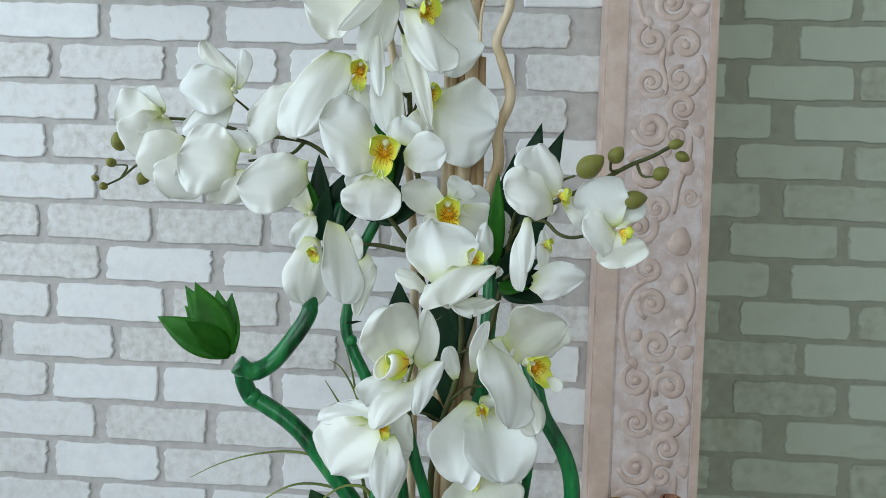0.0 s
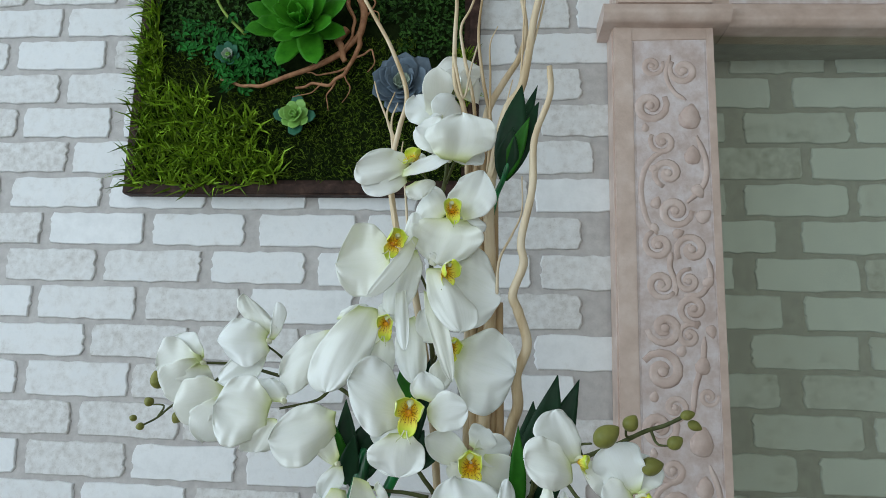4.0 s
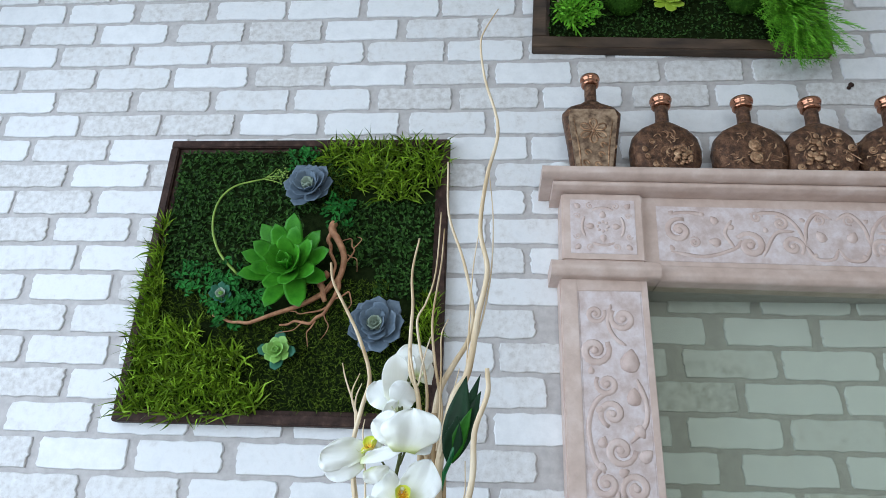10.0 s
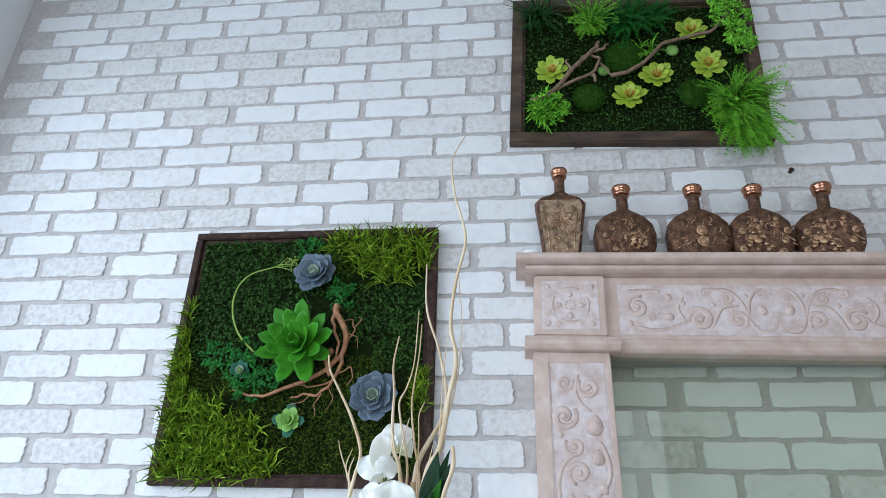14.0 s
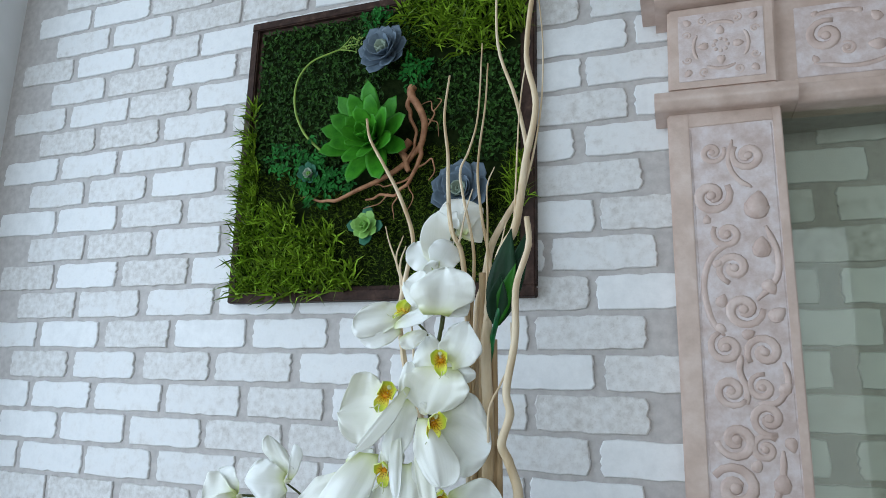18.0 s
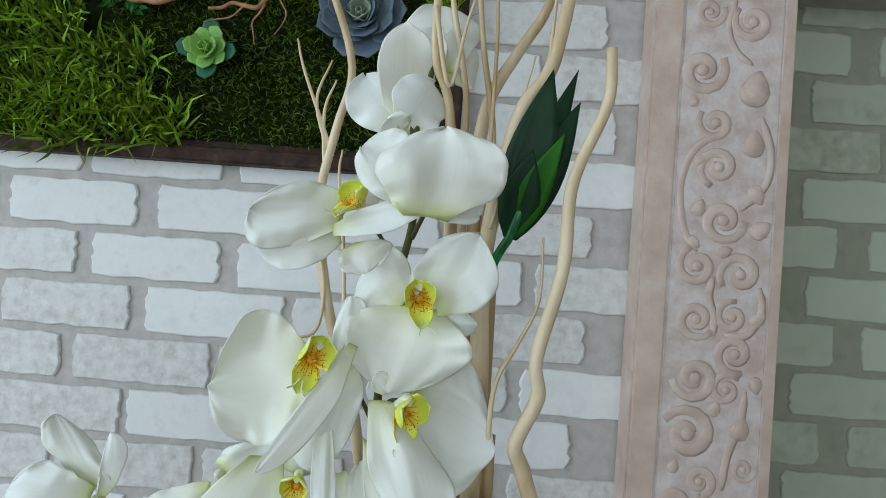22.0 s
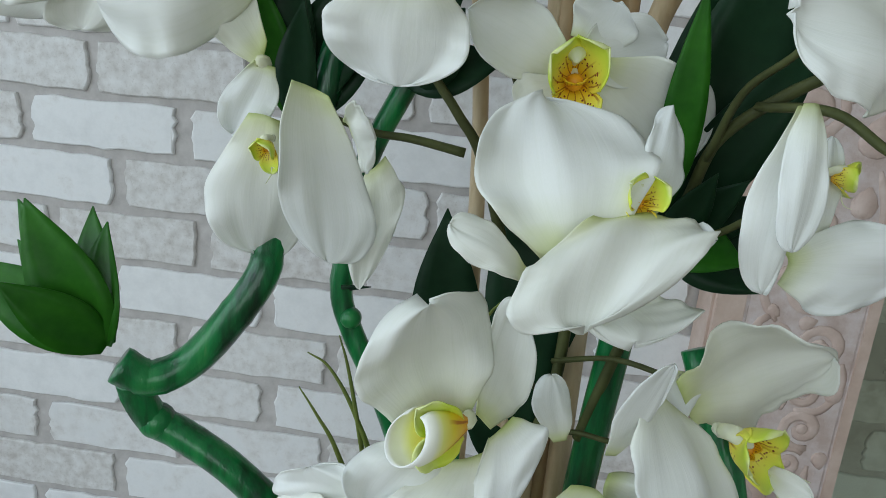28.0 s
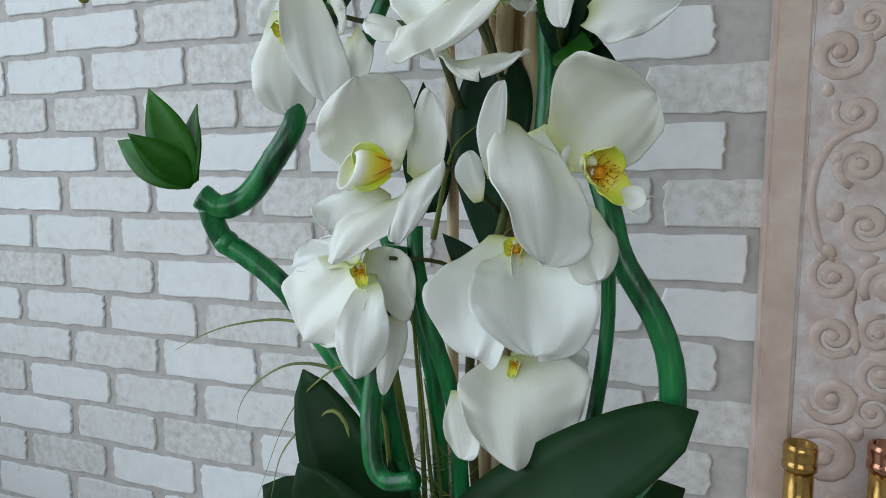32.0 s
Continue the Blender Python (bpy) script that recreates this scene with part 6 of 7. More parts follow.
def rosette(parent, inv, place, rings, seed, label, name="succulent", facing=(0, -1, 0.05)):
    """A succulent: rings of (count, length, width, thickness, tilt out of the wall in degrees, material, tip)."""
    rng = random.Random(seed)
    n = Vector(facing).normalized()
    m0 = Matrix.Translation(place) @ n.to_track_quat("Z", "Y").to_matrix().to_4x4()
    v, f = lathe_data([(0.002, -0.02), (0.006, -0.01), (0.006, 0.004), (0.002, 0.008)], 8)
    core = put(name, mesh_of(name, v, f, rings[-1][5], True), parent, label, inv @ m0)
    for r, (count, length, width, thick, tilt, material, tip) in enumerate(rings):
        me = succ_leaf(length, width, thick, material, tip)
        for k in range(count):
            a = 360 * (k + 0.5 * (r % 2)) / count + rng.uniform(-7, 7)
            m = pose(0, 0, 0.002 * r, 0, 0, a) @ pose(0, 0, 0, tilt + rng.uniform(-6, 6), 0, 0) @ Matrix.Scale(rng.uniform(0.9, 1.06), 4)
            put("leaf", me, core, m=m)
    return core


def clump(heap, rng, x, z, r, n, y=-0.03):
    for _ in range(n):
        a, q = rng.uniform(0, 6.28), r * math.sqrt(rng.random())
        px, pz = x + q * math.cos(a), z + q * math.sin(a)
        s = rng.uniform(0.006, 0.009)
        py = y - rng.uniform(0.0, 0.022)
        for k in range(3):
            b = a + k * 2.1
            leaflet(heap, px + math.cos(b) * s * 0.8, py, pz + math.sin(b) * s * 0.8, s, rng, 0.6)


def frame_bars(parent, inv, x0, z0, x1, z1, w, depth, material, lip):
    for b in ((x0, z0, x1, z0 + w), (x0, z1 - w, x1, z1), (x0, z0 + w, x0 + w, z1 - w), (x1 - w, z0 + w, x1, z1 - w)):
        bm = bmesh.new()
        box(bm, b[0], -depth, b[1], b[2], 0.001, b[3], bevel=0.0025)
        part("frame_bar", bm, material, parent, "", False, inv)
    for b in ((x0 + w, z0 + w, x1 - w, z0 + w + lip), (x0 + w, z1 - w - lip, x1 - w, z1 - w), (x0 + w, z0 + w + lip, x0 + w + lip, z1 - w - lip), (x1 - w - lip, z0 + w + lip, x1 - w, z1 - w - lip)):
        part("frame_lip", box_bm(b[0], -depth * 0.62, b[1], b[2], 0.001, b[3], bevel=0.0015), material, parent, "", False, inv)


def twig(name, pts, r, parent, inv, material, label="", y=-0.04, end=0.4, lift=0.0):
    n = len(pts)
    line = smooth_line([(p[0], y - lift * math.sin(math.pi * i / (n - 1)), p[1], r * (1 - (1 - end) * i / (n - 1))) for i, p in enumerate(pts)], 5)
    v, f, uv = tube_data(line, 8)
    return put(name, mesh_of(name, v, f, material, True, uv), parent, label, inv)


X0, Z0, X1, Z1 = -0.850, 1.829, -0.177, 2.492
pic = thing("moss_picture", "square planted picture of moss and succulents in a dark frame", "wall picture", (-0.51, 0, 2.16), "planted pictures")
pin = Matrix.Translation((-0.51, 0, 2.16)).inverted()
frame_bars(pic, pin, X0, Z0, X1, Z1, 0.020, 0.026, DARK_WOOD, 0.010)
part("backing", box_bm(X0 + 0.02, -0.012, Z0 + 0.02, X1 - 0.02, -0.001, Z1 - 0.02), SOIL, pic, "dark moss bed", False, pin)
rng = random.Random(11)


def bumpy(x, z, deep=0.010):
    return -0.013 - deep * (0.5 + 0.5 * noise.noise(Vector((x * 14, 0, z * 14))))


heap = Heap()
scatter(heap, rng, 5200, [(X0 + 0.03, 2.11, -0.50, Z1 - 0.03), (-0.42, 2.17, X1 - 0.03, 2.33), (-0.50, 2.30, -0.40, Z1 - 0.03), (-0.33, 2.10, X1 - 0.03, 2.17)], lambda h, x, z: leaflet(h, x, bumpy(x, z, 0.014) - rng.uniform(0, 0.006), z, rng.uniform(0.004, 0.0075), rng, 0.1))
tagged(put("boxwood_mat", heap.mesh("boxwood_mat", BOX_LEAF), pic, "dark green boxwood mat", pin), kind="stuff")
heap = Heap()
scatter(heap, rng, 9000, [(-0.66, Z0 + 0.03, X1 - 0.03, 2.06), (-0.50, 2.06, -0.30, 2.14), (-0.80, 2.04, -0.66, 2.12), (-0.46, 2.30, -0.40, 2.44)], lambda h, x, z: tuft_blade(h, x, bumpy(x, z, 0.016), z, rng.uniform(0.008, 0.018), 0.0018, rng, (0, -0.7, 0), 0.9))
tagged(put("moss_bed", heap.mesh("moss_bed", MOSS), pic, "shaggy olive moss", pin), kind="stuff")
heap = Heap()
scatter(heap, rng, 1300, [(X0 + 0.012, Z0 + 0.012, -0.70, 2.03), (-0.70, Z0 + 0.012, -0.60, 1.98), (-0.60, Z0 + 0.015, -0.55, 1.90)], lambda h, x, z: tuft_blade(h, x, -0.02, z, rng.uniform(0.035, 0.075), 0.0046, rng, (0.1, -0.62, 0.35), 0.85))
scatter(heap, rng, 850, [(-0.47, 2.42, X1 - 0.015, Z1 - 0.012), (-0.40, 2.36, X1 - 0.015, 2.42), (-0.34, 2.33, -0.24, 2.36)], lambda h, x, z: tuft_blade(h, x, -0.02, z, rng.uniform(0.035, 0.070), 0.0044, rng, (0.05, -0.62, 0.2), 0.85))
scatter(heap, rng, 460, [(X0 + 0.010, 2.03, -0.800, 2.14), (X0 + 0.012, 2.14, -0.815, 2.22), (X0 + 0.014, 2.24, -0.822, 2.28)], lambda h, x, z: tuft_blade(h, x, -0.02, z, rng.uniform(0.03, 0.06), 0.0038, rng, (0, -0.6, 0.35), 0.8))
scatter(heap, rng, 170, [(-0.225, 2.0, X1 - 0.018, 2.10)], lambda h, x, z: tuft_blade(h, x, -0.02, z, rng.uniform(0.03, 0.06), 0.003, rng, (0, -0.6, 0.4), 0.6))
tagged(put("grass", heap.mesh("grass", GRASS), pic, "bright green artificial grass", pin), kind="stuff")
heap = Heap()
for x, z, r, n in ((-0.72, 2.135, 0.045, 26), (-0.65, 2.15, 0.03, 14), (-0.593, 2.075, 0.045, 30), (-0.642, 2.062, 0.04, 24), (-0.42, 2.295, 0.04, 26), (-0.52, 2.43, 0.035, 16), (-0.66, 2.10, 0.05, 22)):
    clump(heap, rng, x, z, r, n)
tagged(put("clover", heap.mesh("clover", CLOVER), pic, "dark green clover leaves", pin), kind="stuff")
rosette(pic, pin, (-0.514, -0.038, 2.160), [(9, 0.118, 0.0235, 0.003, 14, AGAVE, 0.85), (8, 0.104, 0.0235, 0.003, 30, AGAVE, 0.85), (7, 0.080, 0.021, 0.003, 46, AGAVE, 0.85), (5, 0.055, 0.016, 0.003, 62, AGAVE, 0.85), (4, 0.034, 0.010, 0.003, 76, AGAVE, 0.85)], 1, "large fresh green succulent")
blue = lambda k: [(9, 0.058 * k, 0.0195 * k, 0.003, 12, BLUE_LEAF, 0.5), (8, 0.051 * k, 0.0185 * k, 0.003, 28, BLUE_LEAF, 0.5), (7, 0.042 * k, 0.016 * k, 0.003, 44, BLUE_LEAF, 0.5), (6, 0.030 * k, 0.0125 * k, 0.003, 58, BLUE_HEART, 0.5), (5, 0.020 * k, 0.009 * k, 0.002, 72, BLUE_HEART, 0.5)]
rosette(pic, pin, (-0.490, -0.035, 2.352), blue(1.14), 2, "blue-grey succulent rosette", facing=(-0.1, -1, 0.15))
rosette(pic, pin, (-0.316, -0.035, 2.031), blue(1.18), 3, "blue-grey succulent rosette")
small = [(7, 0.034, 0.012, 0.003, 18, LIME_LEAF, 0.5), (6, 0.029, 0.011, 0.003, 38, LIME_LEAF, 0.5), (5, 0.021, 0.008, 0.002, 60, LIME_LEAF, 0.5), (3, 0.013, 0.005, 0.002, 76, LIME_LEAF, 0.5)]
rosette(pic, pin, (-0.518, -0.032, 1.976), [(4, 0.046, 0.014, 0.003, 8, TEAL_LEAF, 0.5)] + small, 4, "small lime succulent rosette")
rosette(pic, pin, (-0.655, -0.035, 2.097), [(7, 0.030, 0.010, 0.003, 25, TEAL_LEAF, 0.5), (6, 0.022, 0.0085, 0.002, 48, BLUE_HEART, 0.5), (4, 0.014, 0.006, 0.002, 68, LIME_LEAF, 0.5)], 5, "small grey-green succulent rosette")
def gnarl(pts, amount, rng):
    """Adds kinks to a root's line."""
    out = []
    for p, q in zip(pts, pts[1:]):
        out += [p, ((p[0] + q[0]) / 2 + rng.uniform(-amount, amount), (p[1] + q[1]) / 2 + rng.uniform(-amount, amount))]
    return out + [pts[-1]]


twig("root", gnarl([(-0.428, 2.268), (-0.426, 2.240), (-0.410, 2.217), (-0.396, 2.180), (-0.404, 2.135), (-0.440, 2.099)], 0.005, rng), 0.0090, pic, pin, ROOT, "peeled reddish-brown root", -0.035, 0.6, 0.012)
twig("root", gnarl([(-0.438, 2.100), (-0.485, 2.072), (-0.540, 2.051), (-0.587, 2.033), (-0.625, 2.035), (-0.668, 2.050)], 0.003, rng), 0.0062, pic, pin, ROOT, "", -0.040, 0.35, 0.006)
twig("root", gnarl([(-0.430, 2.150), (-0.445, 2.125), (-0.435, 2.100), (-0.430, 2.085)], 0.003, rng), 0.0085, pic, pin, ROOT, "", -0.036, 0.6, 0.004)
for pts, r in (([(-0.428, 2.262), (-0.436, 2.225), (-0.428, 2.195), (-0.414, 2.165), (-0.418, 2.13), (-0.436, 2.10)], 0.0055), ([(-0.404, 2.14), (-0.402, 2.115), (-0.412, 2.088), (-0.429, 2.056), (-0.455, 2.035), (-0.489, 2.039), (-0.52, 2.03)], 0.0055), ([(-0.412, 2.088), (-0.38, 2.105), (-0.372, 2.08), (-0.385, 2.06)], 0.0022),
               ([(-0.398, 2.164), (-0.376, 2.199), (-0.384, 2.226), (-0.405, 2.222)], 0.0020), ([(-0.445, 2.04), (-0.46, 2.015), (-0.455, 1.985)], 0.0018), ([(-0.43, 2.06), (-0.416, 2.03), (-0.430, 2.0)], 0.0016),
               ([(-0.47, 2.04), (-0.49, 2.02), (-0.525, 2.012)], 0.0016), ([(-0.39, 2.19), (-0.37, 2.18), (-0.366, 2.15)], 0.0014), ([(-0.378, 2.205), (-0.362, 2.225), (-0.372, 2.232)], 0.0013), ([(-0.425, 2.07), (-0.45, 2.06), (-0.48, 2.055), (-0.5, 2.06)], 0.0024)):
    twig("rootlet", gnarl(pts, 0.003, rng), r, pic, pin, ROOT, "", -0.043)
twig("vine", [(-0.629, 2.143), (-0.675, 2.191), (-0.698, 2.249), (-0.695, 2.309), (-0.666, 2.351), (-0.615, 2.372), (-0.590, 2.384)], 0.0030, pic, pin, VINE, "arching yellow-green vine", -0.035, 0.5, 0.02)
for pts in ([(-0.605, 2.375), (-0.585, 2.392), (-0.575, 2.405)], [(-0.595, 2.382), (-0.57, 2.384), (-0.555, 2.38)], [(-0.60, 2.376), (-0.58, 2.372), (-0.56, 2.365)]):
    twig("vine", pts, 0.0016, pic, pin, VINE, "", -0.042)
heap = Heap()
for _ in range(60):
    leaflet(heap, rng.gauss(-0.562, 0.012), -0.045 + rng.uniform(-0.006, 0.006), rng.gauss(2.383, 0.011), 0.0035, rng, 0.2)
put("blossom", heap.mesh("blossom", VINE), pic, "small yellowish blossoms", pin)

# second picture, above the mantel shelf
pic2 = thing("moss_picture", "wide planted picture of ferns and rosettes in worn wood", "wall picture", (0.39, 0, 3.0), "planted pictures")
pic2.location.z = 3.009
pic2.rotation_euler = (0, radians(2.4), 0)
p2i = Matrix.Translation((0.39, 0, 3.0)).inverted()
A0, C0, A1, C1 = 0.030, 2.730, 0.744, 3.272
frame_bars(pic2, p2i, A0, C0, A1, C1, 0.034, 0.030, WORN_WOOD, 0.008)
part("backing", box_bm(A0 + 0.034, -0.014, C0 + 0.034, A1 - 0.034, -0.001, C1 - 0.034), SOIL, pic2, "dark moss bed", False, p2i)
heap = Heap()
scatter(heap, rng, 5200, [(A0 + 0.04, C0 + 0.04, A1 - 0.04, C1 - 0.04)], lambda h, x, z: leaflet(h, x, bumpy(x, z, 0.012) - rng.uniform(0, 0.006), z, rng.uniform(0.0035, 0.006), rng, 0.2))
tagged(put("boxwood_mat", heap.mesh("boxwood_mat", BOX_LEAF), pic2, "dark green boxwood mat", p2i), kind="stuff")
ray = [(8, 0.053, 0.0135, 0.003, 6, YELLOW_LEAF, 0.22), (7, 0.040, 0.011, 0.003, 24, YELLOW_LEAF, 0.22), (6, 0.022, 0.0042, 0.002, 42, ORANGE_LEAF, 0.4), (5, 0.017, 0.006, 0.002, 58, YELLOW_LEAF, 0.3), (4, 0.012, 0.003, 0.002, 72, ORANGE_LEAF, 0.4)]
for k, (x, z) in enumerate(((0.150, 2.973), (0.366, 2.876), (0.446, 2.949), (0.592, 2.988), (0.556, 3.115))):
    rosette(pic2, p2i, (x, -0.035, z), ray, 20 + k, "yellow-green rosette with an orange heart", "succulent", (rng.uniform(-0.2, 0.2), -1, rng.uniform(-0.2, 0.2)))


def moss_ball(x, z, r, material, n):
    heap = Heap()
    v, f = lathe_data([(r * math.sin(a), -r * math.cos(a)) for a in np.linspace(0.1, 3.0, 8)], 12)
    heap.add([(p[0] + x, p[1] * 0.6 - 0.03, p[2] + z) for p in v], f)
    for _ in range(n):
        d = Vector((rng.gauss(0, 1), -abs(rng.gauss(0, 1)), rng.gauss(0, 1))).normalized()
        tuft_blade(heap, x + d.x * r, -0.03 + d.y * r * 0.6, z + d.z * r, r * 0.13, 0.0018, rng, tuple(d), 0.5)
    put("moss_ball", heap.mesh("moss_ball", material), pic2, "round ball of green moss", p2i)


for x, z, r, mt, n in ((0.254, 2.878, 0.044, MOSS_BALL, 1000), (0.55, 2.888, 0.045, MOSS_BALL, 1000), (0.361, 3.022, 0.055, MOSS_BALL, 1200), (0.300, 2.978, 0.017, LIME_LEAF, 150), (0.500, 3.05, 0.018, LIME_LEAF, 150), (0.372, 3.16, 0.016, LIME_LEAF, 150)):
    moss_ball(x, z, r, mt, n)
twig("root", gnarl([(0.089, 2.855), (0.155, 2.890), (0.202, 2.957), (0.257, 3.019), (0.280, 3.045), (0.285, 3.07)], 0.005, rng), 0.0075, pic2, p2i, TWIG, "grey-brown root", -0.05, 0.8, 0.01)
for pts, r in (([(0.155, 2.89), (0.262, 2.945), (0.285, 3.0), (0.262, 3.02)], 0.006), ([(0.262, 2.945), (0.272, 2.92)], 0.007), ([(0.257, 3.019), (0.235, 3.00), (0.228, 2.975)], 0.006), ([(0.202, 2.957), (0.19, 2.985), (0.197, 3.005)], 0.004), ([(0.268, 3.03), (0.30, 3.035), (0.312, 3.06)], 0.006), ([(0.317, 2.942), (0.361, 2.949), (0.406, 2.978), (0.465, 3.047), (0.541, 3.073), (0.609, 3.097), (0.665, 3.172)], 0.0075), ([(0.285, 2.99), (0.317, 2.942)], 0.005)):
    twig("root", gnarl(pts, 0.004, rng), r * 0.85, pic2, p2i, TWIG, "", -0.052, 0.7, 0.01)


def frond_tuft(x, z, n, length, w, material, lean, spread, side_n=0, y=-0.03, label="green fern tuft"):
    """Fronds that spring from one place; each has side leaflets where side_n is set."""
    heap = Heap()
    for _ in range(n):
        d = Vector((lean[0] + rng.uniform(-spread, spread), lean[1] + rng.uniform(-0.35, 0.15), lean[2] + rng.uniform(-spread, spread))).normalized()
        L = length * rng.uniform(0.55, 1.1)
        p = Vector((x + rng.gauss(0, 0.012), y, z + rng.gauss(0, 0.012)))
        pts, steps = [], 6
        for i in range(steps + 1):
            pts.append(p.copy())
            p = p + d * (L / steps)
            d = (d + Vector((rng.uniform(-0.08, 0.08), 0.02, -0.16))).normalized()
        for i in range(steps):
            s = (pts[i + 1] - pts[i]).cross(Vector((0.2, -1, 0.1))).normalized() * w * 0.5 * (1 - i / steps * 0.7)
            heap.add([pts[i] - s, pts[i] + s, pts[i + 1] + s * 0.8, pts[i + 1] - s * 0.8], [(0, 1, 2, 3)])
            for k in range(side_n):
                q = pts[i].lerp(pts[i + 1], k / max(1, side_n))
                for sgn in (-1, 1):
                    e = (s.normalized() * sgn + (pts[i + 1] - pts[i]).normalized() * 0.9 + Vector((rng.uniform(-0.2, 0.2), rng.uniform(-0.3, 0.2), rng.uniform(-0.2, 0.2)))).normalized()
                    l2 = length * 0.16 * (1 - 0.6 * i / steps)
                    t = e.cross(Vector((0, -1, 0))).normalized() * w * 0.35
                    heap.add([q - t, q + t, q + e * l2], [(0, 1, 2)])
    ob = put("fern_tuft", heap.mesh("fern_tuft", material), pic2, label, p2i)
    return tagged(ob, kind="stuff")


frond_tuft(0.648, 2.842, 240, 0.145, 0.0042, FERN, (0.02, -0.5, -0.25), 0.9, 2, -0.04, "bright green feathery fern hanging over the frame")
frond_tuft(0.660, 2.800, 130, 0.165, 0.0038, FERN, (0.02, -0.45, -0.75), 0.6, 2, -0.045)
frond_tuft(0.115, 3.19, 70, 0.13, 0.008, DARK_FERN, (-0.1, -0.5, 0.0), 0.8, 0, -0.03, "dark spiky tuft")
frond_tuft(0.265, 3.16, 70, 0.12, 0.0045, FERN, (0, -0.55, -0.05), 0.7, 2)
frond_tuft(0.375, 3.16, 80, 0.13, 0.0045, CLOVER, (0, -0.55, 0.0), 0.8, 2)
frond_tuft(0.45, 3.17, 50, 0.10, 0.0045, CLOVER, (0, -0.55, 0.0), 0.8, 2)
frond_tuft(0.43, 3.05, 26, 0.06, 0.004, FERN, (0, -0.6, 0.1), 0.7, 2)
frond_tuft(0.125, 2.82, 80, 0.085, 0.009, FERN, (0, -0.6, -0.05), 0.8, 0, -0.035, "small bright green leaves")
heap = Heap()
for x, z, r, n in ((0.67, 3.15, 0.055, 90), (0.69, 3.06, 0.045, 70), (0.655, 3.22, 0.045, 60), (0.135, 2.83, 0.055, 70)):
    clump(heap, rng, x, z, r, n, -0.045)
tagged(put("trailing_foliage", heap.mesh("trailing_foliage", FERN), pic2, "bright green trailing leaves", p2i), kind="stuff")

# ---- decorated bottles on the mantel shelf ----
BRONZE, nt, b, ln = mat("bronzed_relief_paste")
bn = noise_tex(nt, 75, 6, 0.7)
ln.new(ramp(nt, bn, [(0.32, (0.028, 0.012, 0.006)), (0.48, (0.105, 0.050, 0.027)), (0.62, (0.22, 0.112, 0.060)), (0.78, (0.42, 0.24, 0.13))]), b.inputs["Base Color"])
b.inputs["Metallic"].default_value, b.inputs["Roughness"].default_value = 0.45, 0.45
bump(nt, noise_tex(nt, 110, 6, 0.72), 1.0, 0.004, b)
BRONZE_PALE = mottled("pale_bronze", [(0.30, (0.13, 0.066, 0.034)), (0.50, (0.36, 0.20, 0.11)), (0.70, (0.66, 0.45, 0.27))], 90, 0.34, 160, 0.0016, 0.6)
COPPER = mottled("polished_copper", [(0.3, (0.30, 0.12, 0.07)), (0.7, (0.62, 0.32, 0.20))], 60, 0.16, metal=0.95)
GOLD = mottled("bright_gold_foil", [(0.3, (0.32, 0.18, 0.045)), (0.7, (0.62, 0.39, 0.13))], 40, 0.22, 120, 0.0006, 0.95)


def loft(sections, corner=0.4, n=28, power=3.2):
    """A bottle body through sections of (half width, half depth, height), rounded rectangles."""
    verts, faces = [], []
    for w, d, z in sections:
        for k in range(n):
            a = 2 * math.pi * k / n
            c, s = math.cos(a), math.sin(a)
            q = (abs(c) ** power + abs(s) ** power) ** (-1 / power)
            verts.append((w * q * c, d * q * s, z))
    for i in range(len(sections) - 1):
        for k in range(n):
            a, e = i * n + k, i * n + (k + 1) % n
            faces.append((a, e, e + n, a + n))
    faces.append(tuple(range(n))[::-1])
    m = (len(sections) - 1) * n
    faces.append(tuple(range(m, m + n)))
    return verts, faces


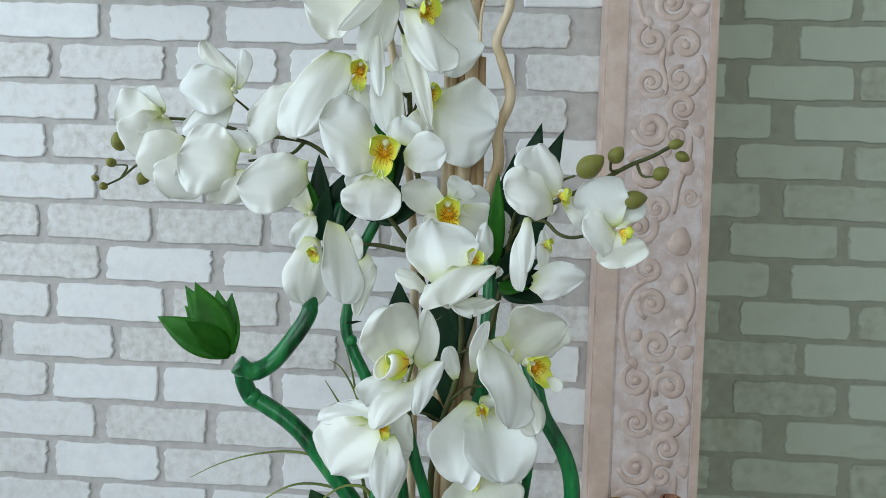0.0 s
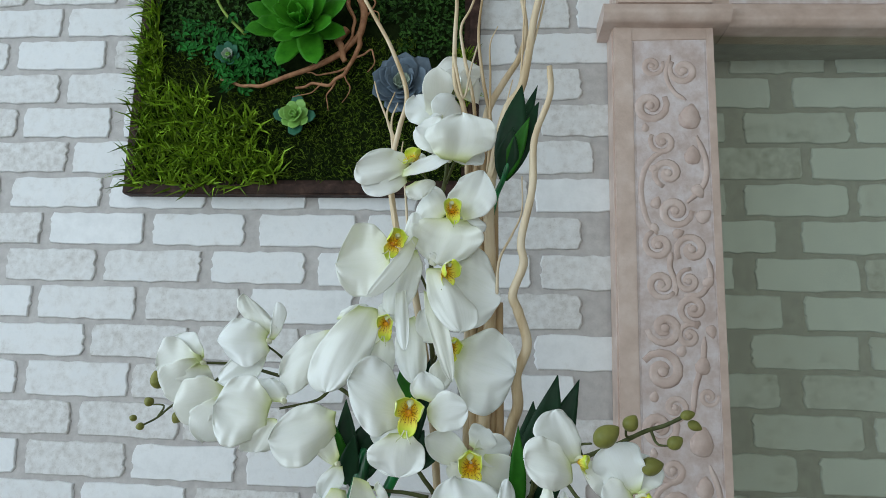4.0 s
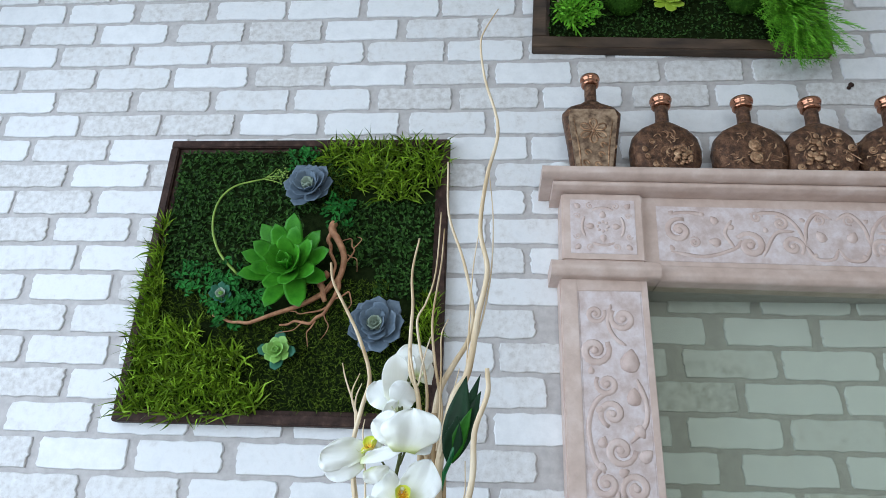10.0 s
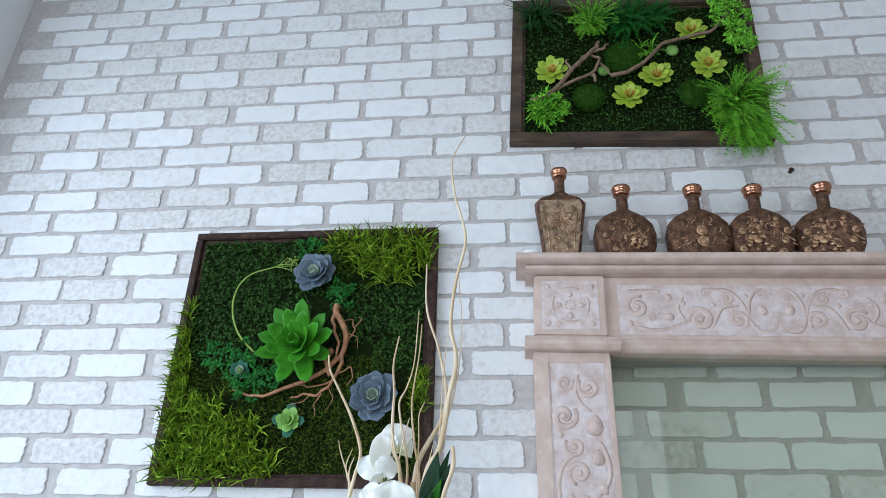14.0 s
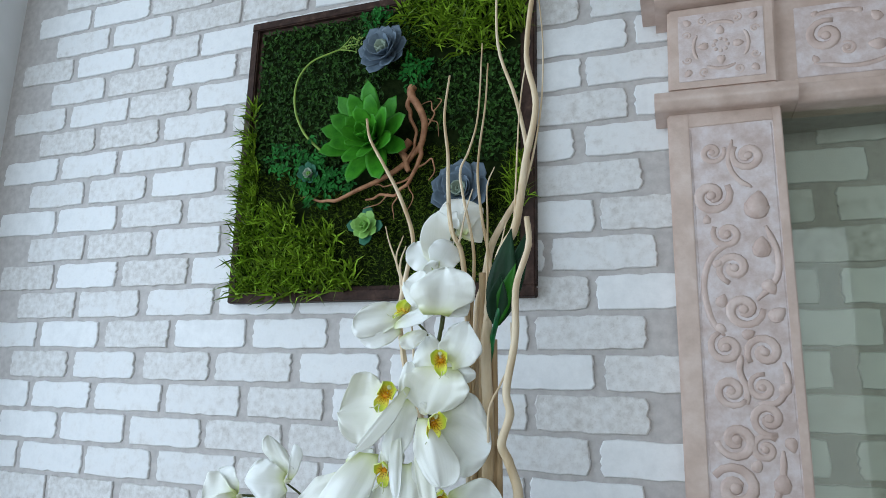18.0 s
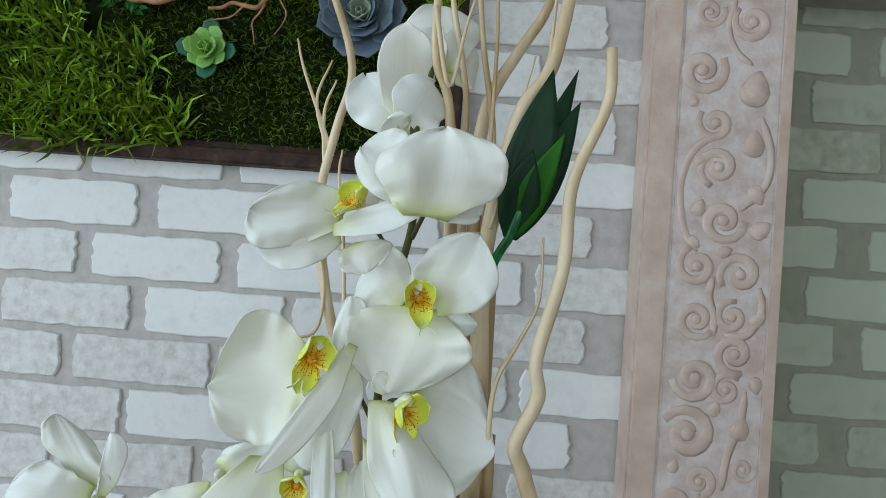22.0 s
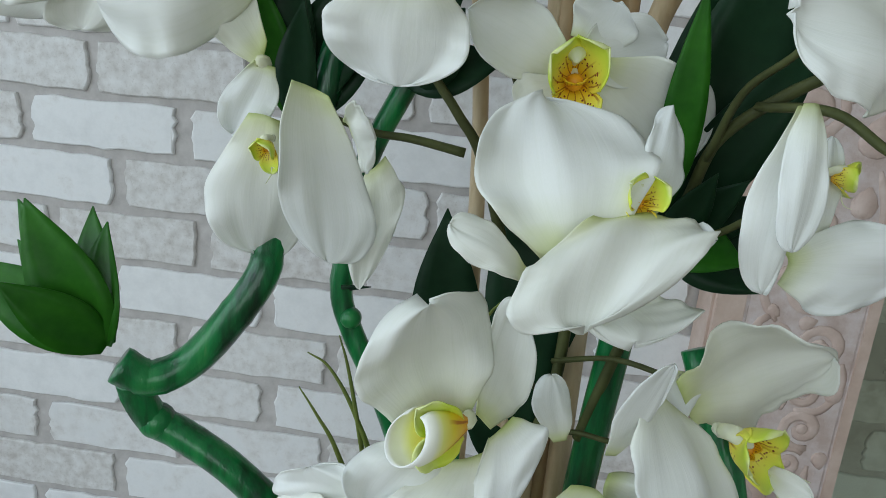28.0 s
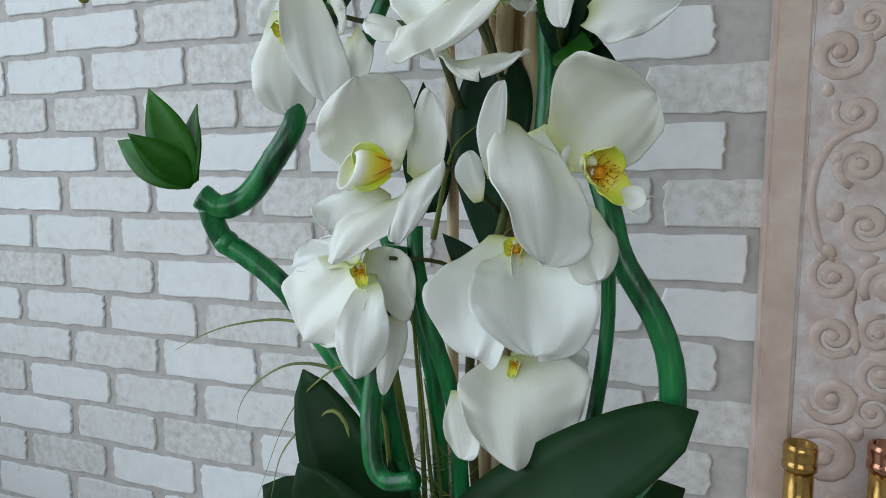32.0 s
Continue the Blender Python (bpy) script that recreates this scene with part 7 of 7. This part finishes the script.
def bottle(x, turn, sections, neck, label, decorate, tilt=0.0):
    ob = thing("decorated_bottle", label, "bottle", (x, -0.066, (HEAD @ Vector((x, 0, SHELF))).z - 0.0006), "bronzed bottles on the mantel shelf")
    ob.rotation_euler = (0, radians(1.35 + tilt), radians(turn))
    ob.scale = (1.07, 1.06, 1.08 if neck[1] > 0.2 else 1.13)
    v, f = loft(sections)
    body = put("body", mesh_of("body", v, f, BRONZE, True), ob)
    z0, z1, r = neck
    v, f = lathe_data([(r * 1.15, z0 - 0.004), (r * 1.02, z0 + 0.006), (r, z1 - 0.012), (r * 1.05, z1 - 0.006)], 20)
    put("neck", mesh_of("neck", v, f, BRONZE, True), ob)
    v, f = lathe_data([(r * 1.15, z1 - 0.012), (r * 1.45, z1 - 0.010), (r * 1.5, z1 - 0.005), (r * 1.3, z1 - 0.002), (r * 1.62, z1 + 0.001), (r * 1.72, z1 + 0.006), (r * 1.62, z1 + 0.011), (r * 1.2, z1 + 0.013), (r * 0.9, z1 + 0.012), (r * 0.8, z1 + 0.004)], 24)
    put("lip_ring", mesh_of("lip_ring", v, f, COPPER, True), ob, "shiny copper ring")
    heap = Heap()
    decorate(heap)
    scrib = random.Random(int(x * 1000))
    wide, tall, deep = max(q[0] for q in sections), sections[-3][2], max(q[1] for q in sections)
    for _ in range(30):
        a, q = scrib.uniform(0, 6.28), math.sqrt(scrib.random()) * 0.62
        px, pz = q * math.cos(a) * wide, tall * (0.5 + 0.48 * q * math.sin(a))
        turn_a, pts = scrib.uniform(0, 6.28), []
        for _step in range(6):
            pts.append((px, pz))
            px, pz = px + 0.0045 * math.cos(turn_a), pz + 0.0045 * math.sin(turn_a)
            turn_a += scrib.uniform(-0.2, 0.9)
        near = 1 - 0.28 * (pts[0][0] / wide) ** 2
        line_on(heap, pts, -deep * near * 0.985, scrib.uniform(0.0007, 0.0012))
    tagged(put("relief", heap.mesh("relief", BRONZE_PALE, True), ob, "raised ornament"), kind="stuff")
    return ob


TAN_PASTE = mottled("tan_bronze_paste", [(0.36, (0.10, 0.055, 0.030)), (0.5, (0.27, 0.175, 0.105)), (0.64, (0.42, 0.295, 0.19))], 60, 0.45, 130, 0.0012, 0.25)


def line_on(heap, pts, y, r=0.0016):
    relief(heap, [(p[0], 0, p[1]) for p in pts], r, y)


def flower_front(heap):
    cz, y = 0.098, -0.0275
    for k in range(6):
        a = math.pi / 2 + k * math.pi / 3
        tip = (0.030 * math.cos(a), cz + 0.030 * math.sin(a))
        for s in (-0.38, 0.38):
            mid = (0.019 * math.cos(a + s), cz + 0.019 * math.sin(a + s))
            line_on(heap, [(0.004 * math.cos(a), cz + 0.004 * math.sin(a)), mid, (0.026 * math.cos(a + s * 0.6), cz + 0.026 * math.sin(a + s * 0.6)), tip], y)
        line_on(heap, [(0, cz), (0.018 * math.cos(a), cz + 0.018 * math.sin(a))], y, 0.0011)
    knob(heap, 0, y, cz, 0.004)
    for sx, z in ((-0.012, 0.045), (0.016, 0.04), (-0.016, 0.02), (0.008, 0.016), (0.02, 0.062)):
        line_on(heap, [(sx + 0.006 * math.cos(a), z + 0.008 * math.sin(a * 0.8)) for a in np.linspace(0, 4.6, 10)], y)
    for sx in (-1, 1):
        line_on(heap, [(sx * 0.040, 0.125), (sx * 0.030, 0.06), (sx * 0.026, 0.004)], y, 0.0014)


def cone_front(heap):
    r = random.Random(4)
    for _ in range(46):
        a, q = r.uniform(0, 6.28), 0.021 * math.sqrt(r.random())
        knob(heap, 0.022 + q * math.cos(a), -0.034 - (0.021 - q) * 0.4, 0.040 + q * math.sin(a), 0.0042)
    for x, z in ((-0.035, 0.068), (-0.045, 0.035), (-0.05, 0.05), (-0.03, 0.018), (-0.015, 0.012)):
        relief(heap, spiral(x, z, 0.006, 0, 1.6, 1), 0.0013, -0.0325)


def button_front(heap):
    r = random.Random(5)
    for z in (0.060, 0.034):
        relief(heap, [(0.010 * math.cos(a), 0, z + 0.010 * math.sin(a)) for a in np.linspace(0, 6.28, 17)], 0.0024, -0.037)
        knob(heap, 0, -0.036, z, 0.0085)
    for _ in range(26):
        a = r.uniform(-0.5, 0.5) + (math.pi if r.random() < 0.5 else 0)
        q0, q1 = r.uniform(0.008, 0.02), r.uniform(0.04, 0.066)
        line_on(heap, [(q0 * math.cos(a), 0.047 + q0 * math.sin(a)), ((q0 + q1) / 2 * math.cos(a), 0.047 + (q0 + q1) / 2 * math.sin(a) + r.uniform(-0.004, 0.004)), (q1 * math.cos(a), 0.047 + q1 * math.sin(a))], -0.0335 + 0.010 * (q1 / 0.07) ** 2, 0.0011)


def shell_front(heap):
    r = random.Random(6)
    for _ in range(26):
        knob(heap, r.gauss(-0.008, 0.012), -0.034, r.uniform(0.006, 0.088), r.uniform(0.003, 0.0065), r.uniform(0.8, 1.5), r.uniform(0.8, 1.5))
    for x, z in ((-0.045, 0.062), (-0.048, 0.02), (0.042, 0.038), (0.05, 0.06), (0.03, 0.075), (0.035, 0.012), (-0.03, 0.04)):
        relief(heap, spiral(x, z, 0.008, 0, 2, 1), 0.0013, -0.031)
    for _ in range(14):
        x, z = r.uniform(-0.055, 0.058), r.uniform(0.01, 0.085)
        line_on(heap, [(x, z), (x + r.uniform(-0.01, 0.01), z + r.uniform(-0.008, 0.008)), (x + r.uniform(-0.014, 0.014), z + r.uniform(-0.012, 0.012))], -0.030, 0.0012)


flask = lambda k: [(0.052 * k, 0.022, 0.0), (0.058 * k, 0.026, 0.006), (0.070 * k, 0.031, 0.035), (0.072 * k, 0.032, 0.062), (0.066 * k, 0.030, 0.088), (0.050 * k, 0.025, 0.106), (0.028 * k, 0.019, 0.118), (0.013, 0.013, 0.126)]
tall = bottle(0.141, 0, [(0.042, 0.019, 0.0), (0.043, 0.020, 0.003), (0.050, 0.023, 0.07), (0.060, 0.026, 0.138), (0.061, 0.026, 0.150), (0.050, 0.023, 0.163), (0.026, 0.018, 0.172), (0.015, 0.015, 0.180)], (0.176, 0.236, 0.0125), "tall bronzed bottle with an outlined flower relief", flower_front)
bm = bmesh.new()
front, back_ = [[bm.verts.new((x, y, z)) for x, z in ((-0.035, 0.003), (0.035, 0.003), (0.050, 0.132), (0.045, 0.150), (-0.045, 0.150), (-0.050, 0.132))] for y in (-0.0262, -0.014)]
bm.faces.new(front)
for i in range(6):
    bm.faces.new((front[i], back_[i], back_[(i + 1) % 6], front[(i + 1) % 6]))
for v in front[2:]:
    v.co.y -= 0.0012
part("front_panel", bm, TAN_PASTE, tall, "tan painted front")
bottle(0.298, 4, flask(1.0), (0.122, 0.176, 0.0135), "round bronzed flask with a beaded cone ornament", cone_front)
bottle(0.476, 0, flask(1.02), (0.122, 0.174, 0.0135), "round bronzed flask with two buttons and cord", button_front)
bottle(0.622, -4, flask(0.98), (0.122, 0.172, 0.0135), "round bronzed flask with golden shells and spirals", shell_front)
bottle(0.776, -16, flask(1.0), (0.122, 0.174, 0.0135), "angular bronzed flask with shell and cord relief", shell_front, 3.0)
rag = thing("white_pebble", "small white rounded stone lying on the mantel shelf", "stone", (0.066, -0.096, SHELF + 0.0018))
v, f = lathe_data([(0.006, 0), (0.022, 0.002), (0.026, 0.008), (0.020, 0.016), (0.004, 0.020)], 16, 0.7)
put("stone", mesh_of("stone", v, f, WHITE_PAINT, True), rag)
nail = thing("wall_nail", "small black nail in the brick wall", "nail", (0.76, 0.0, 2.64))
v, f = lathe_data([(0.004, 0), (0.0045, 0.003), (0.0025, 0.012), (0.0065, 0.013), (0.0065, 0.015), (0.002, 0.016)], 10)
put("nail_head", mesh_of("nail_head", [(p[0], -p[2], p[1]) for p in v], [q[::-1] for q in f], DARK_WOOD, True), nail)

# ---- golden bottles beside the plant ----
for k, (x, y, top) in enumerate(((0.102, -0.105, 1.010), (0.182, -0.107, 1.021))):
    gold = thing("golden_bottle", "bottle covered in shiny gold foil, standing on the table", "bottle", (x, y, TABLE), "golden bottles")
    h = top - TABLE
    v, f = lathe_data([(0.030, 0), (0.034, 0.004), (0.035, 0.15), (0.031, 0.175), (0.019, 0.205), (0.0155, 0.23), (0.0145, h - 0.03)], 28)
    put("body", mesh_of("body", v, f, GOLD, True), gold)
    v, f = lathe_data([(0.0145, h - 0.03), (0.0175, h - 0.029), (0.0178, h - 0.022), (0.0160, h - 0.020), (0.0172, h - 0.016), (0.0176, h - 0.006), (0.0165, h - 0.001), (0.0150, h), (0.0125, h - 0.001), (0.0120, h - 0.012)], 28)
    put("neck_ring", mesh_of("neck_ring", v, f, COPPER if k else GOLD, True), gold, "ringed bottle mouth")


# ---- bricks of the wall, row by row ----
def brick_mesh(w, h, seed, depth=0.004):
    rng = random.Random(seed)
    n = 32
    ring = []
    for i in range(n):
        a = 2 * math.pi * i / n
        ca, sa = math.cos(a), math.sin(a)
        q = (abs(ca) ** 26 + abs(sa) ** 26) ** (-1 / 26)
        x, z = q * ca, q * sa
        ring.append((x * w / 2 + rng.uniform(-0.0032, 0.0022), z * h / 2 + rng.uniform(-0.0026, 0.0016)))
    verts = [(x, 0.0, z) for x, z in ring]
    verts += [(x * 0.992, -depth * 0.7, z * 0.985) for x, z in ring]
    verts += [(x * 0.975, -depth + rng.uniform(-0.0003, 0.0003), z * 0.94) for x, z in ring]
    faces = [(i, (i + 1) % n, n + (i + 1) % n, n + i) for i in range(n)]
    faces += [(n + i, n + (i + 1) % n, 2 * n + (i + 1) % n, 2 * n + i) for i in range(n)]
    faces.append(tuple(range(2 * n, 3 * n)))
    return verts, faces


def row_top(k):
    """Top of brick row k; row 0 tops out at 1.801, rows count downwards."""
    if k >= 0:
        return 1.801 - k * 0.0710
    if k >= -12:
        return 1.801 - k * 0.0716
    return 1.801 + 12 * 0.0716 + (-12 - k) * 0.0726


PITCH = 0.206
# the printed courses repeat every ten rows, each row shifted by its own share of a brick
ROW_SHIFT = (-0.07, 0.0, -0.09, -0.05, -0.13, -0.11, -0.05, 0.02, 0.08, -0.02)
brick_kinds = [brick_mesh(0.188 + 0.003 * (i % 3), 0.0620, 40 + i) for i in range(12)]
brick_meshes = [mesh_of("brick", v, f, BRICK, False) for v, f in brick_kinds]
far = Heap()
shift = random.Random(5)
singles = 0
for k in range(-27, 26):
    top = row_top(k)
    if top > TOP + 0.02:
        continue
    cz = top - 0.0345
    start = (-0.79 if k % 2 == 0 else -0.687) + PITCH * (ROW_SHIFT[k % 10] + 0.005 * (k + 5))
    grow = (top - row_top(k + 1)) / 0.0712
    for j in range(-5, 17):
        cx = start + (j + 0.47) * PITCH + shift.uniform(-0.004, 0.004)
        if cx - 0.06 < LEFT or cx + 0.095 > RIGHT:
            continue
        s = shift.randrange(12)
        y, dx, dz = 0.0035, 0.0, 0.0
        if cx > 0.10 and TABLE - 0.05 < cz < NICHE_TOP + 0.03:
            y, dx, dz = NICHE + 0.0035, -0.014, 0.013
            if cx + dx - 0.1 < NICHE0 - 0.14 or cx + dx > NICHE1 + 0.04:
                continue
        m = Matrix.Translation((cx + dx, y, cz + dz)) @ Matrix.Diagonal((shift.uniform(0.95, 1.03), 1, grow * shift.uniform(0.97, 1.01), 1))
        if y > 0.05 and (cx + dx < NICHE0 + 0.09 or cx + dx > NICHE1 - 0.09):
            m = m @ Matrix.Diagonal((0.75, 1, 1, 1))
        if -2 <= j <= 9 and -11 <= k <= 13 and singles < 300:
            put("brick", brick_meshes[s], wall_north, m=m)
            singles += 1
        else:
            v, f = brick_kinds[s]
            far.add(v, f, None, m)
rest = put("brick_courses", far.mesh("brick_courses", BRICK_FAR), wall_north)
tagged(rest, "courses of white-washed bricks", kind="stuff")
